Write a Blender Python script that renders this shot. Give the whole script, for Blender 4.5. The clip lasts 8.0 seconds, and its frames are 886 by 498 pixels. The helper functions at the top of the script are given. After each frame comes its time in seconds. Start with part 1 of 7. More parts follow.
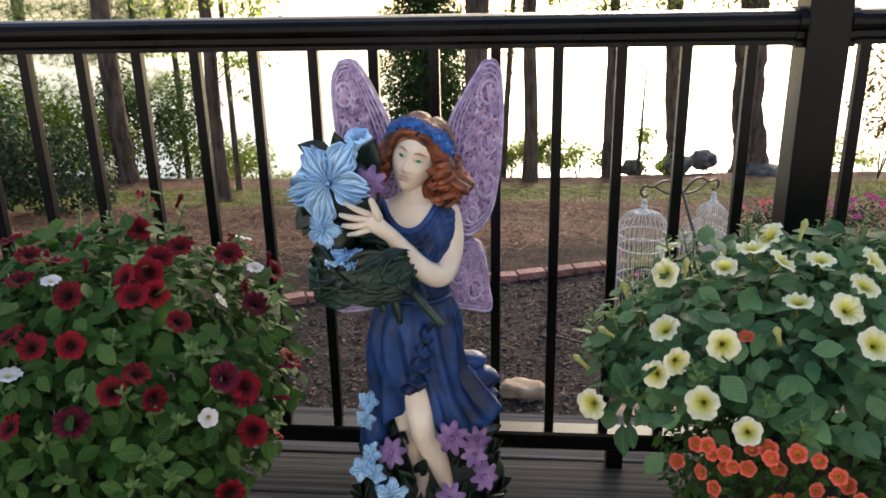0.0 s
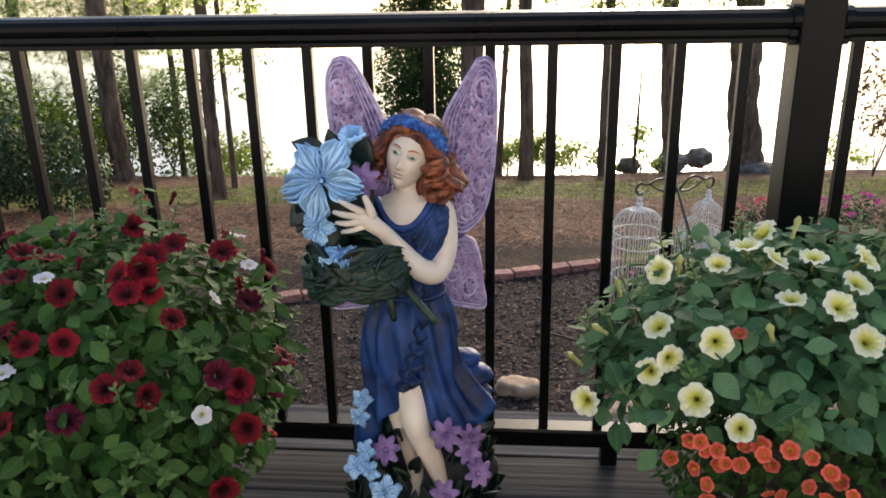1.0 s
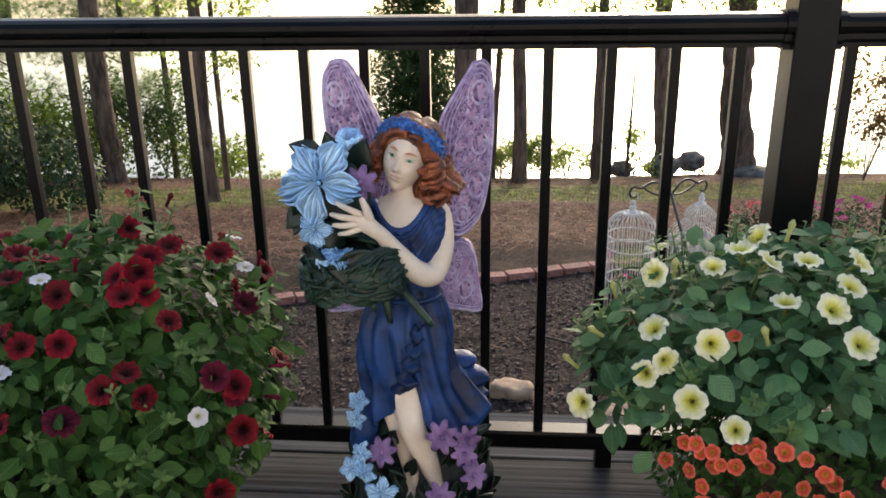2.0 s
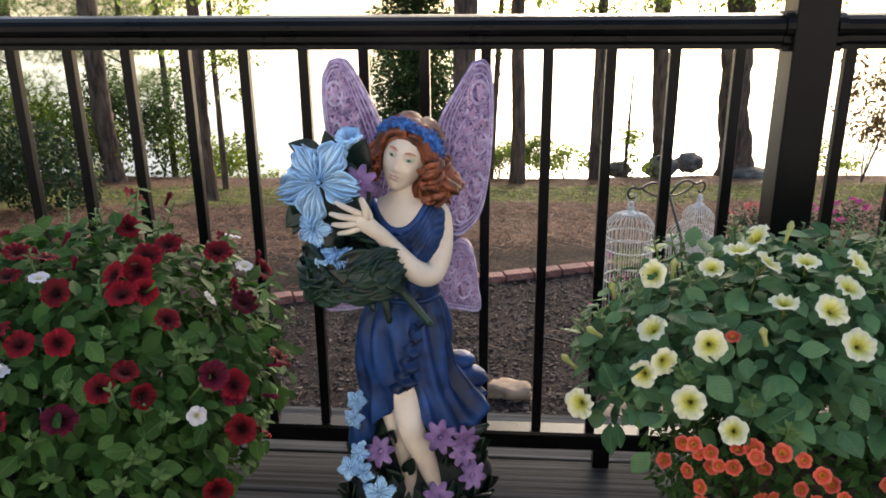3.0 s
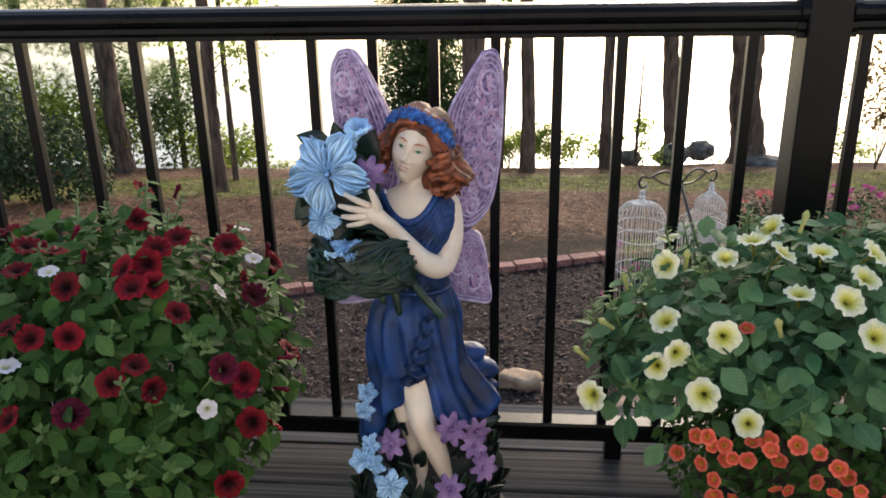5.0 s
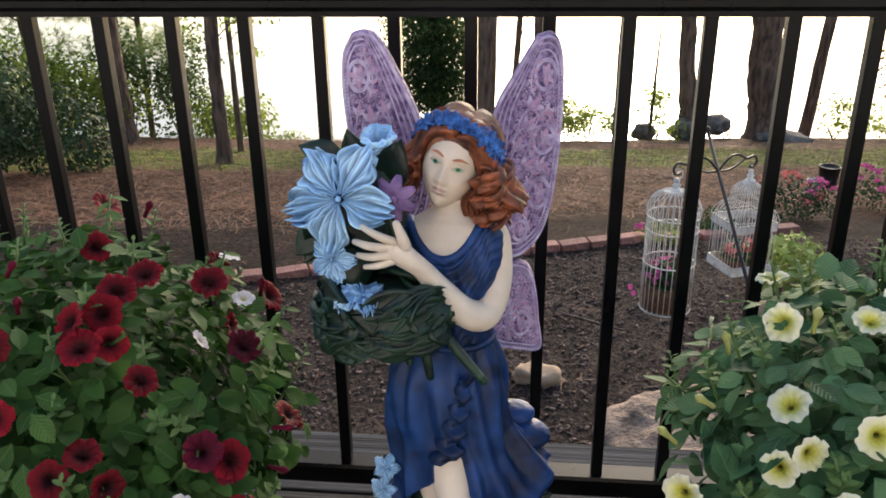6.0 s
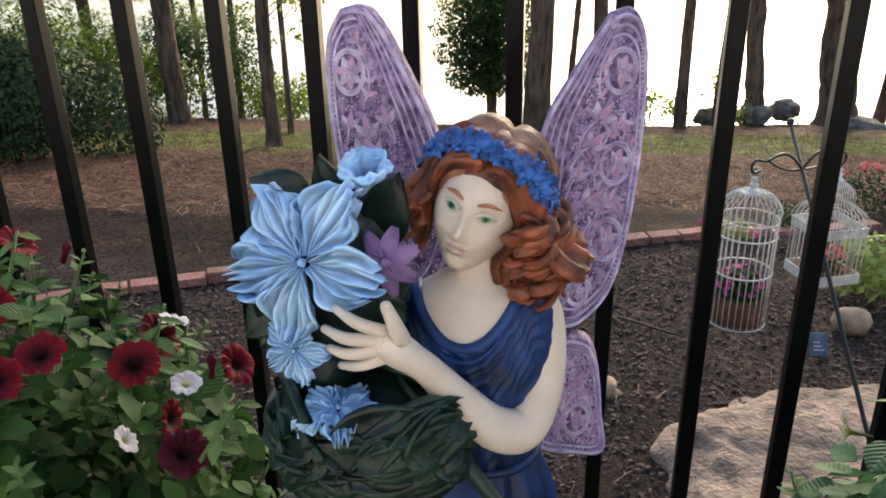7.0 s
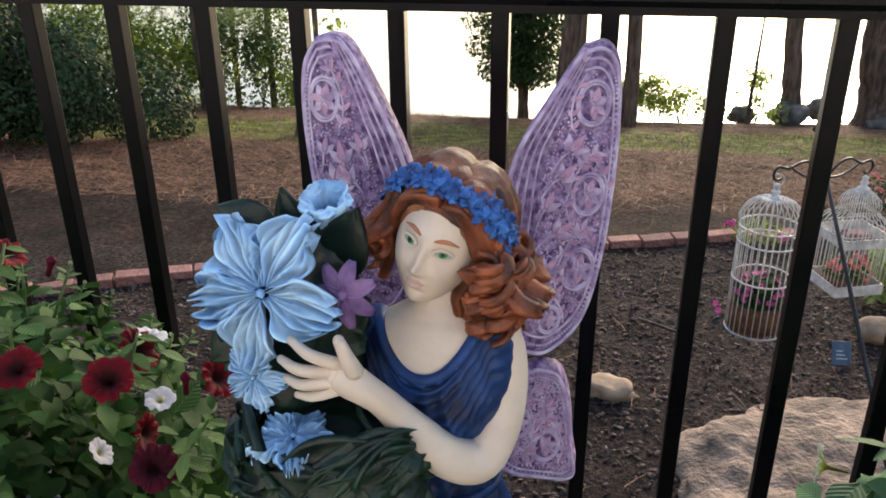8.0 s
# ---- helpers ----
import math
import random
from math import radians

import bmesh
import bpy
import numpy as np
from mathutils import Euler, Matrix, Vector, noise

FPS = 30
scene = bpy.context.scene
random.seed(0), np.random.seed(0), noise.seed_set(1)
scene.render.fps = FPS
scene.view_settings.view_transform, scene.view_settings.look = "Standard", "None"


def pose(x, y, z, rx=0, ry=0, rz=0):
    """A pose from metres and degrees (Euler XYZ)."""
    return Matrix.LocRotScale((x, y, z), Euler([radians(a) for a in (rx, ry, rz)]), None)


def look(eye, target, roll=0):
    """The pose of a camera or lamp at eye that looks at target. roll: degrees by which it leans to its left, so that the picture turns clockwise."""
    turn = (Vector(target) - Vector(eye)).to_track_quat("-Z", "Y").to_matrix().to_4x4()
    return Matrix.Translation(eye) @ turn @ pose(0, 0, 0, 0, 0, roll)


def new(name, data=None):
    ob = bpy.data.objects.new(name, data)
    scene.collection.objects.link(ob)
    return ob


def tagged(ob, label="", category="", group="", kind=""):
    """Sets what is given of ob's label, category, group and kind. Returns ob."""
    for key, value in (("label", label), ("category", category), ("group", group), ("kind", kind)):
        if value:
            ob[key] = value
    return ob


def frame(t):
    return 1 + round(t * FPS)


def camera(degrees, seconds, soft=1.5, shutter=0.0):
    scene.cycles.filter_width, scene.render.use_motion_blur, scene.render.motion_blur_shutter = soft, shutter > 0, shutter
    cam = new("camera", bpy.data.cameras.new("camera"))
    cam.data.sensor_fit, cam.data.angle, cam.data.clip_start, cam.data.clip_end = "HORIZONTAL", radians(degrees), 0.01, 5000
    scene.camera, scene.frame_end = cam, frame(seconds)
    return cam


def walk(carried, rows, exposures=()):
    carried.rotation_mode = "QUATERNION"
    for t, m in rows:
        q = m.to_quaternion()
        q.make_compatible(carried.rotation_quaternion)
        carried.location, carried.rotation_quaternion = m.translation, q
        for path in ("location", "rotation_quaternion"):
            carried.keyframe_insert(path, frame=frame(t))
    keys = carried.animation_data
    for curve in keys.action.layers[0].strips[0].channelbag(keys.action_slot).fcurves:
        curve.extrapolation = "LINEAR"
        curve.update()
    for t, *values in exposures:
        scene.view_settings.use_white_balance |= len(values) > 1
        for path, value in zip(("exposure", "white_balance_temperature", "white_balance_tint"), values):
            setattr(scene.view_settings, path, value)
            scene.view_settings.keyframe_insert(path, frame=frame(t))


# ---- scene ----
cam = camera(58.0, 8.0, soft=1.75)
PATH = [
    (0, (0.066, -0.105, 1.0), (-0.113, 1.777, 0.347), -1.2),
    (0.5, (0.066, -0.105, 0.999), (-0.114, 1.777, 0.347), -1.1),
    (1, (0.069, -0.105, 0.999), (-0.1, 1.776, 0.341), -1.1),
    (1.5, (0.066, -0.107, 1.0), (-0.092, 1.777, 0.347), -1.0),
    (3, (0.062, -0.11, 1.0), (-0.084, 1.775, 0.348), -0.5),
    (3.5, (0.059, -0.107, 0.996), (-0.091, 1.776, 0.339), -0.4),
    (4, (0.056, -0.11, 0.998), (-0.106, 1.772, 0.342), -0.4),
    (5.3, (0.067, -0.089, 1.001), (-0.119, 1.778, 0.308), -1.6),
    (5.5, (0.074, -0.027, 1.005), (-0.176, 1.827, 0.297), -1.5),
    (6, (-0.01, 0.189, 0.989), (-0.194, 2.035, 0.242), -0.6),
    (6.5, (-0.019, 0.387, 0.965), (-0.284, 2.214, 0.196), -0.6),
    (7, (-0.016, 0.507, 0.948), (-0.329, 2.319, 0.16), -1.1),
    (7.5, (-0.01, 0.537, 0.95), (-0.318, 2.347, 0.157), -0.9),
    (8, (0.036, 0.524, 0.98), (-0.349, 2.312, 0.172), -0.5),
]
walk(cam, [(t, look(eye, target, roll)) for t, eye, target, roll in PATH])

# ---- light ----
scene.view_settings.exposure = 1.13
world = bpy.data.worlds.new("evening_sky")
scene.world = world
world.use_nodes = True
wn = world.node_tree.nodes
sky = wn.new("ShaderNodeTexSky")
sky.sky_type = "NISHITA"
sky.sun_disc = False
SUN_EL, SUN_ROT = radians(20), radians(10)
sky.sun_elevation, sky.sun_rotation = SUN_EL, SUN_ROT
sky.air_density, sky.dust_density, sky.ozone_density = 1.0, 3.0, 1.0
wn["Background"].inputs["Strength"].default_value = 0.15
world.node_tree.links.new(sky.outputs["Color"], wn["Background"].inputs["Color"])
sun = new("sun", bpy.data.lights.new("sun", "SUN"))
sun.data.energy, sun.data.angle, sun.data.color = 1.25, radians(18), (1.0, 0.88, 0.75)
sun_way = Vector((math.sin(SUN_ROT) * math.cos(SUN_EL), math.cos(SUN_ROT) * math.cos(SUN_EL), math.sin(SUN_EL)))
sun.matrix_world = look(sun_way * 30, (0, 0, 0))

# ---- materials ----


def material(name, dark, light, scale=30.0, rough=0.6, metal=0.0, bump=0.2, bump_scale=None, detail=6.0, spread=(0.35, 0.65),
             patch=0.0, patch_scale=3.0, piece=0.0, island=0.0, through_light=0.0, stretch=(1, 1, 1), coat=0.0, spec=0.5, distance=0.004, crease_tone=0.0):
    """Two-tone noise paint at world size, with patches at a larger scale, shifts from piece to piece, and fine relief."""
    m = bpy.data.materials.new(name)
    m.use_nodes = True
    nt = m.node_tree
    n, l = nt.nodes, nt.links
    b = n["Principled BSDF"]
    co = n.new("ShaderNodeTexCoord")
    mp = n.new("ShaderNodeMapping")
    mp.inputs["Scale"].default_value = stretch
    l.new(co.outputs["Object"], mp.inputs["Vector"])
    no = n.new("ShaderNodeTexNoise")
    no.inputs["Scale"].default_value, no.inputs["Detail"].default_value = scale, detail
    l.new(mp.outputs["Vector"], no.inputs["Vector"])
    ra = n.new("ShaderNodeValToRGB")
    ra.color_ramp.elements[0].position, ra.color_ramp.elements[1].position = spread
    ra.color_ramp.elements[0].color, ra.color_ramp.elements[1].color = (*dark, 1), (*light, 1)
    l.new(no.outputs["Fac"], ra.inputs["Fac"])
    out = ra.outputs["Color"]
    hsv = n.new("ShaderNodeHueSaturation")
    l.new(out, hsv.inputs["Color"])
    value = None
    if patch:
        pn = n.new("ShaderNodeTexNoise")
        pn.inputs["Scale"].default_value, pn.inputs["Detail"].default_value = patch_scale, 3.0
        l.new(co.outputs["Object"], pn.inputs["Vector"])
        pm = n.new("ShaderNodeMapRange")
        pm.inputs["From Min"].default_value, pm.inputs["From Max"].default_value = 0.3, 0.7
        pm.inputs["To Min"].default_value, pm.inputs["To Max"].default_value = 1 - patch, 1 + patch
        l.new(pn.outputs["Fac"], pm.inputs["Value"])
        value = pm.outputs["Result"]
    for amount, node, socket in ((piece, "ShaderNodeObjectInfo", "Random"), (island, "ShaderNodeNewGeometry", "Random Per Island")):
        if amount:
            src = n.new(node)
            pm = n.new("ShaderNodeMapRange")
            pm.inputs["To Min"].default_value, pm.inputs["To Max"].default_value = 1 - amount, 1 + amount
            l.new(src.outputs[socket], pm.inputs["Value"])
            if value is None:
                value = pm.outputs["Result"]
            else:
                mu = n.new("ShaderNodeMath")
                mu.operation = "MULTIPLY"
                l.new(value, mu.inputs[0])
                l.new(pm.outputs["Result"], mu.inputs[1])
                value = mu.outputs["Value"]
    if crease_tone:
        # ridges lighter and creases darker in the base colour, driven by mesh pointiness
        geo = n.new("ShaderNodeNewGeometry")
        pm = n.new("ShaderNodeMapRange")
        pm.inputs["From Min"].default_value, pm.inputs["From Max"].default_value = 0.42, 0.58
        pm.inputs["To Min"].default_value, pm.inputs["To Max"].default_value = 1 - crease_tone, 1 + crease_tone
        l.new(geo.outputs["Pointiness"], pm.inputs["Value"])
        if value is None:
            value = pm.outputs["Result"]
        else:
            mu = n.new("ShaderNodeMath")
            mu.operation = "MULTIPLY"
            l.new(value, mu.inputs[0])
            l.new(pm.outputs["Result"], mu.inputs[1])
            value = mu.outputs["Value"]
    if value is not None:
        l.new(value, hsv.inputs["Value"])
    l.new(hsv.outputs["Color"], b.inputs["Base Color"])
    rr = n.new("ShaderNodeMapRange")
    rr.inputs["To Min"].default_value, rr.inputs["To Max"].default_value = max(0.03, rough - 0.12), min(1, rough + 0.12)
    l.new(no.outputs["Fac"], rr.inputs["Value"])
    l.new(rr.outputs["Result"], b.inputs["Roughness"])
    b.inputs["Metallic"].default_value = metal
    b.inputs["Specular IOR Level"].default_value = spec
    b.inputs["Coat Weight"].default_value = coat
    if bump:
        bn = n.new("ShaderNodeTexNoise")
        bn.inputs["Scale"].default_value, bn.inputs["Detail"].default_value = bump_scale or scale * 2, 5.0
        l.new(mp.outputs["Vector"], bn.inputs["Vector"])
        bu = n.new("ShaderNodeBump")
        bu.inputs["Strength"].default_value, bu.inputs["Distance"].default_value = bump, distance
        l.new(bn.outputs["Fac"], bu.inputs["Height"])
        l.new(bu.outputs["Normal"], b.inputs["Normal"])
    if through_light:
        tr = n.new("ShaderNodeBsdfTranslucent")
        l.new(hsv.outputs["Color"], tr.inputs["Color"])
        mx = n.new("ShaderNodeMixShader")
        mx.inputs["Fac"].default_value = through_light
        l.new(b.outputs["BSDF"], mx.inputs[1])
        l.new(tr.outputs["BSDF"], mx.inputs[2])
        l.new(mx.outputs["Shader"], n["Material Output"].inputs["Surface"])
    return m


M = {
    "black_metal": material("black_powder_coat", (0.003, 0.003, 0.004), (0.007, 0.007, 0.008), 7, 0.30, 0.0, 0.015, 300, detail=3.0, patch=0.1, piece=0.12, spec=0.15),
    "deck": material("weathered_deck_wood", (0.036, 0.036, 0.038), (0.108, 0.108, 0.114), 20, 0.85, 0, 1.0, 60, stretch=(0.06, 5.0, 5.0), patch=0.25, patch_scale=2, piece=0.18, spec=0.05),
    "deck_side": material("deck_joist_wood", (0.045, 0.041, 0.038), (0.11, 0.10, 0.092), 12, 0.8, 0, 0.5, 40, stretch=(0.1, 2, 2)),
    "bounce_wall": material("pale_bounce_wall", (0.60, 0.61, 0.62), (0.70, 0.71, 0.72), 6, 0.6, 0, 0.1, 60),
    "brick": material("clay_edging_brick", (0.24, 0.095, 0.075), (0.42, 0.21, 0.17), 45, 0.85, 0, 0.6, 120, patch=0.15, patch_scale=9, piece=0.25),
    "boulder": material("tan_sandstone", (0.13, 0.092, 0.070), (0.40, 0.28, 0.205), 11, 0.85, 0, 1.0, 40, patch=0.35, patch_scale=4, distance=0.02),
    "stone": material("pale_field_stone", (0.28, 0.18, 0.115), (0.46, 0.33, 0.22), 14, 0.85, 0, 0.5, 50, patch=0.15, patch_scale=5),
    "rock": material("grey_shore_rock", (0.08, 0.07, 0.062), (0.21, 0.185, 0.16), 8, 0.9, 0, 0.8, 25, patch=0.3, patch_scale=2, distance=0.02),
    "bark": material("pine_bark", (0.050, 0.030, 0.020), (0.19, 0.118, 0.082), 14, 0.9, 0, 1.0, 20, stretch=(1, 1, 0.22), patch=0.25, patch_scale=1.5, distance=0.025),
    "twig": material("thin_twig_bark", (0.05, 0.035, 0.03), (0.13, 0.09, 0.075), 30, 0.85, 0, 0.4, 60),
    "chip": material("bark_mulch_chip", (0.026, 0.017, 0.014), (0.17, 0.112, 0.09), 30, 0.9, 0, 0.4, 80, island=0.65),
    "straw": material("fallen_pine_straw", (0.11, 0.047, 0.023), (0.36, 0.175, 0.090), 20, 0.8, 0, 0.0, island=0.5),
    "grass": material("thin_shade_grass", (0.12, 0.15, 0.035), (0.28, 0.31, 0.08), 4, 0.6, 0, 0.0, island=0.5, through_light=0.3),
    "cage": material("antique_white_wire", (0.58, 0.56, 0.53), (0.84, 0.82, 0.79), 40, 0.5, 0, 0.2, 200, patch=0.15, patch_scale=12),
    "terracotta": material("brown_coir_liner", (0.10, 0.045, 0.022), (0.24, 0.115, 0.06), 50, 0.9, 0, 0.8, 120),
    "iron": material("black_iron_rod", (0.010, 0.009, 0.009), (0.03, 0.026, 0.024), 60, 0.45, 0, 0.2, 200),
    "blue_tag": material("blue_plastic_tag", (0.045, 0.085, 0.15), (0.08, 0.14, 0.22), 25, 0.5, 0, 0.05),
    "tag_mark": material("pale_print", (0.40, 0.45, 0.52), (0.5, 0.55, 0.6), 25, 0.6, 0, 0.0),
    "tin": material("galvanised_tin", (0.25, 0.26, 0.27), (0.42, 0.43, 0.44), 30, 0.45, 0.6, 0.1, 80),
    "black_pot": material("black_nursery_pot", (0.010, 0.010, 0.011), (0.025, 0.024, 0.024), 30, 0.5, 0, 0.15, 90),
    "soil": material("potting_soil", (0.02, 0.014, 0.01), (0.06, 0.04, 0.03), 80, 0.95, 0, 0.8, 120),
}


def ground_material():
    """Bare mulch bed, dark soil, pine straw and thin grass, following the garden's bands."""
    m = bpy.data.materials.new("garden_ground")
    m.use_nodes = True
    n, l = m.node_tree.nodes, m.node_tree.links
    b = n["Principled BSDF"]
    b.inputs["Roughness"].default_value = 0.95
    b.inputs["Specular IOR Level"].default_value = 0.2
    geo = n.new("ShaderNodeNewGeometry")
    sep = n.new("ShaderNodeSeparateXYZ")
    l.new(geo.outputs["Position"], sep.inputs["Vector"])

    def noise_at(scale, detail=6.0):
        t = n.new("ShaderNodeTexNoise")
        t.inputs["Scale"].default_value, t.inputs["Detail"].default_value = scale, detail
        l.new(geo.outputs["Position"], t.inputs["Vector"])
        return t.outputs["Fac"]

    def math_node(op, a, c):
        k = n.new("ShaderNodeMath")
        k.operation = op
        for i, v in enumerate((a, c)):
            if isinstance(v, (int, float)):
                k.inputs[i].default_value = v
            else:
                l.new(v, k.inputs[i])
        return k.outputs["Value"]

    def two_tone(dark, light, scale):
        r = n.new("ShaderNodeValToRGB")
        r.color_ramp.elements[0].position, r.color_ramp.elements[1].position = 0.40, 0.62
        r.color_ramp.elements[0].color, r.color_ramp.elements[1].color = (*dark, 1), (*light, 1)
        l.new(noise_at(scale, 10.0), r.inputs["Fac"])
        return r.outputs["Color"]

    wob = math_node("MULTIPLY", math_node("SUBTRACT", noise_at(0.9), 0.5), 2.2)
    along = math_node("ADD", math_node("ADD", sep.outputs["Y"], wob), math_node("MULTIPLY", sep.outputs["X"], -0.16))

    def blend(lo, hi, a, c):
        s = n.new("ShaderNodeMapRange")
        s.interpolation_type = "SMOOTHSTEP"
        s.inputs["From Min"].default_value, s.inputs["From Max"].default_value = lo, hi
        l.new(along, s.inputs["Value"])
        x = n.new("ShaderNodeMix")
        x.data_type = "RGBA"
        l.new(s.outputs["Result"], x.inputs["Factor"])
        l.new(a, x.inputs["A"])
        l.new(c, x.inputs["B"])
        return x.outputs["Result"]

    mulch = two_tone((0.017, 0.0115, 0.010), (0.100, 0.068, 0.058), 38)
    soil = two_tone((0.015, 0.0085, 0.007), (0.070, 0.038, 0.028), 26)
    straw = two_tone((0.038, 0.017, 0.010), (0.215, 0.100, 0.058), 22)
    turf = two_tone((0.058, 0.072, 0.016), (0.25, 0.31, 0.05), 7)
    bank = two_tone((0.12, 0.065, 0.045), (0.24, 0.15, 0.10), 16)
    c = blend(5.498, 6.05, mulch, soil)
    c = blend(7.003, 7.825, c, straw)
    c = blend(10.442, 11.364, c, turf)
    c = blend(13.483, 14.345, c, bank)
    blot = n.new("ShaderNodeMapRange")
    blot.inputs["From Min"].default_value, blot.inputs["From Max"].default_value = 0.32, 0.68
    blot.inputs["To Min"].default_value, blot.inputs["To Max"].default_value = 0.45, 1.45
    l.new(noise_at(2.6, 5.0), blot.inputs["Value"])
    hsv = n.new("ShaderNodeHueSaturation")
    l.new(c, hsv.inputs["Color"])
    l.new(blot.outputs["Result"], hsv.inputs["Value"])
    l.new(hsv.outputs["Color"], b.inputs["Base Color"])
    bu = n.new("ShaderNodeBump")
    bu.inputs["Strength"].default_value, bu.inputs["Distance"].default_value = 1.0, 0.035
    l.new(math_node("ADD", noise_at(55, 8.0), noise_at(160, 4.0)), bu.inputs["Height"])
    l.new(bu.outputs["Normal"], b.inputs["Normal"])
    return m


def water_material():
    m = bpy.data.materials.new("still_lake")
    m.use_nodes = True
    n, l = m.node_tree.nodes, m.node_tree.links
    b = n["Principled BSDF"]
    b.inputs["Base Color"].default_value = (0.10, 0.12, 0.13, 1)
    b.inputs["Roughness"].default_value = 0.12
    b.inputs["IOR"].default_value = 1.33
    geo = n.new("ShaderNodeNewGeometry")
    t = n.new("ShaderNodeTexNoise")
    t.inputs["Scale"].default_value, t.inputs["Detail"].default_value = 1.5, 4.0
    l.new(geo.outputs["Position"], t.inputs["Vector"])
    bu = n.new("ShaderNodeBump")
    bu.inputs["Strength"].default_value, bu.inputs["Distance"].default_value = 0.15, 0.03
    l.new(t.outputs["Fac"], bu.inputs["Height"])
    l.new(bu.outputs["Normal"], b.inputs["Normal"])
    return m


M["ground"], M["water"] = ground_material(), water_material()
# Distance haze is put into this pale blue-grey; the air itself is clear.
M["far_shore"] = material("far_woods_haze_tint", (0.16, 0.20, 0.24), (0.22, 0.26, 0.30), 0.02, 0.95, 0, 0.0)


def leaf_paint(name, dark, light, glow=0.25, rough=0.62, piece=0.25, island=0.35):
    return material(name, dark, light, 12, rough, 0, 0.15, 60, piece=piece, island=island, through_light=glow, spec=0.18)


M["leaf_red_pot"] = leaf_paint("petunia_leaf_mid_green", (0.022, 0.068, 0.013), (0.062, 0.140, 0.034))
M["leaf_yellow_pot"] = leaf_paint("petunia_leaf_blue_green", (0.034, 0.100, 0.044), (0.120, 0.235, 0.105))
M["leaf_bush"] = leaf_paint("dark_evergreen_leaf", (0.020, 0.042, 0.016), (0.070, 0.105, 0.042), 0.10, 0.6)
# Sunlit and shaded looks are put into the colours of two tree-leaf copies.
M["leaf_tree"] = leaf_paint("sunlit_tree_leaf", (0.14, 0.20, 0.035), (0.32, 0.40, 0.09), 0.7)
M["bud"] = material("pale_green_bud", (0.40, 0.44, 0.12), (0.58, 0.58, 0.24), 40, 0.55, 0, 0.1, through_light=0.2)
M["leaf_dark_tree"] = leaf_paint("shaded_tree_leaf", (0.040, 0.078, 0.028), (0.13, 0.19, 0.068), 0.65)
M["needle"] = leaf_paint("pine_needles", (0.10, 0.15, 0.045), (0.26, 0.33, 0.12), 0.6)
M["leaf_red_shrub"] = leaf_paint("reddish_shrub_leaf", (0.10, 0.07, 0.03), (0.24, 0.15, 0.06), 0.5)
M["leaf_lime"] = leaf_paint("lime_shrub_leaf", (0.20, 0.27, 0.06), (0.38, 0.44, 0.14), 0.3)
M["stem"] = material("green_stem", (0.06, 0.12, 0.03), (0.14, 0.22, 0.07), 30, 0.5, 0, 0.1)


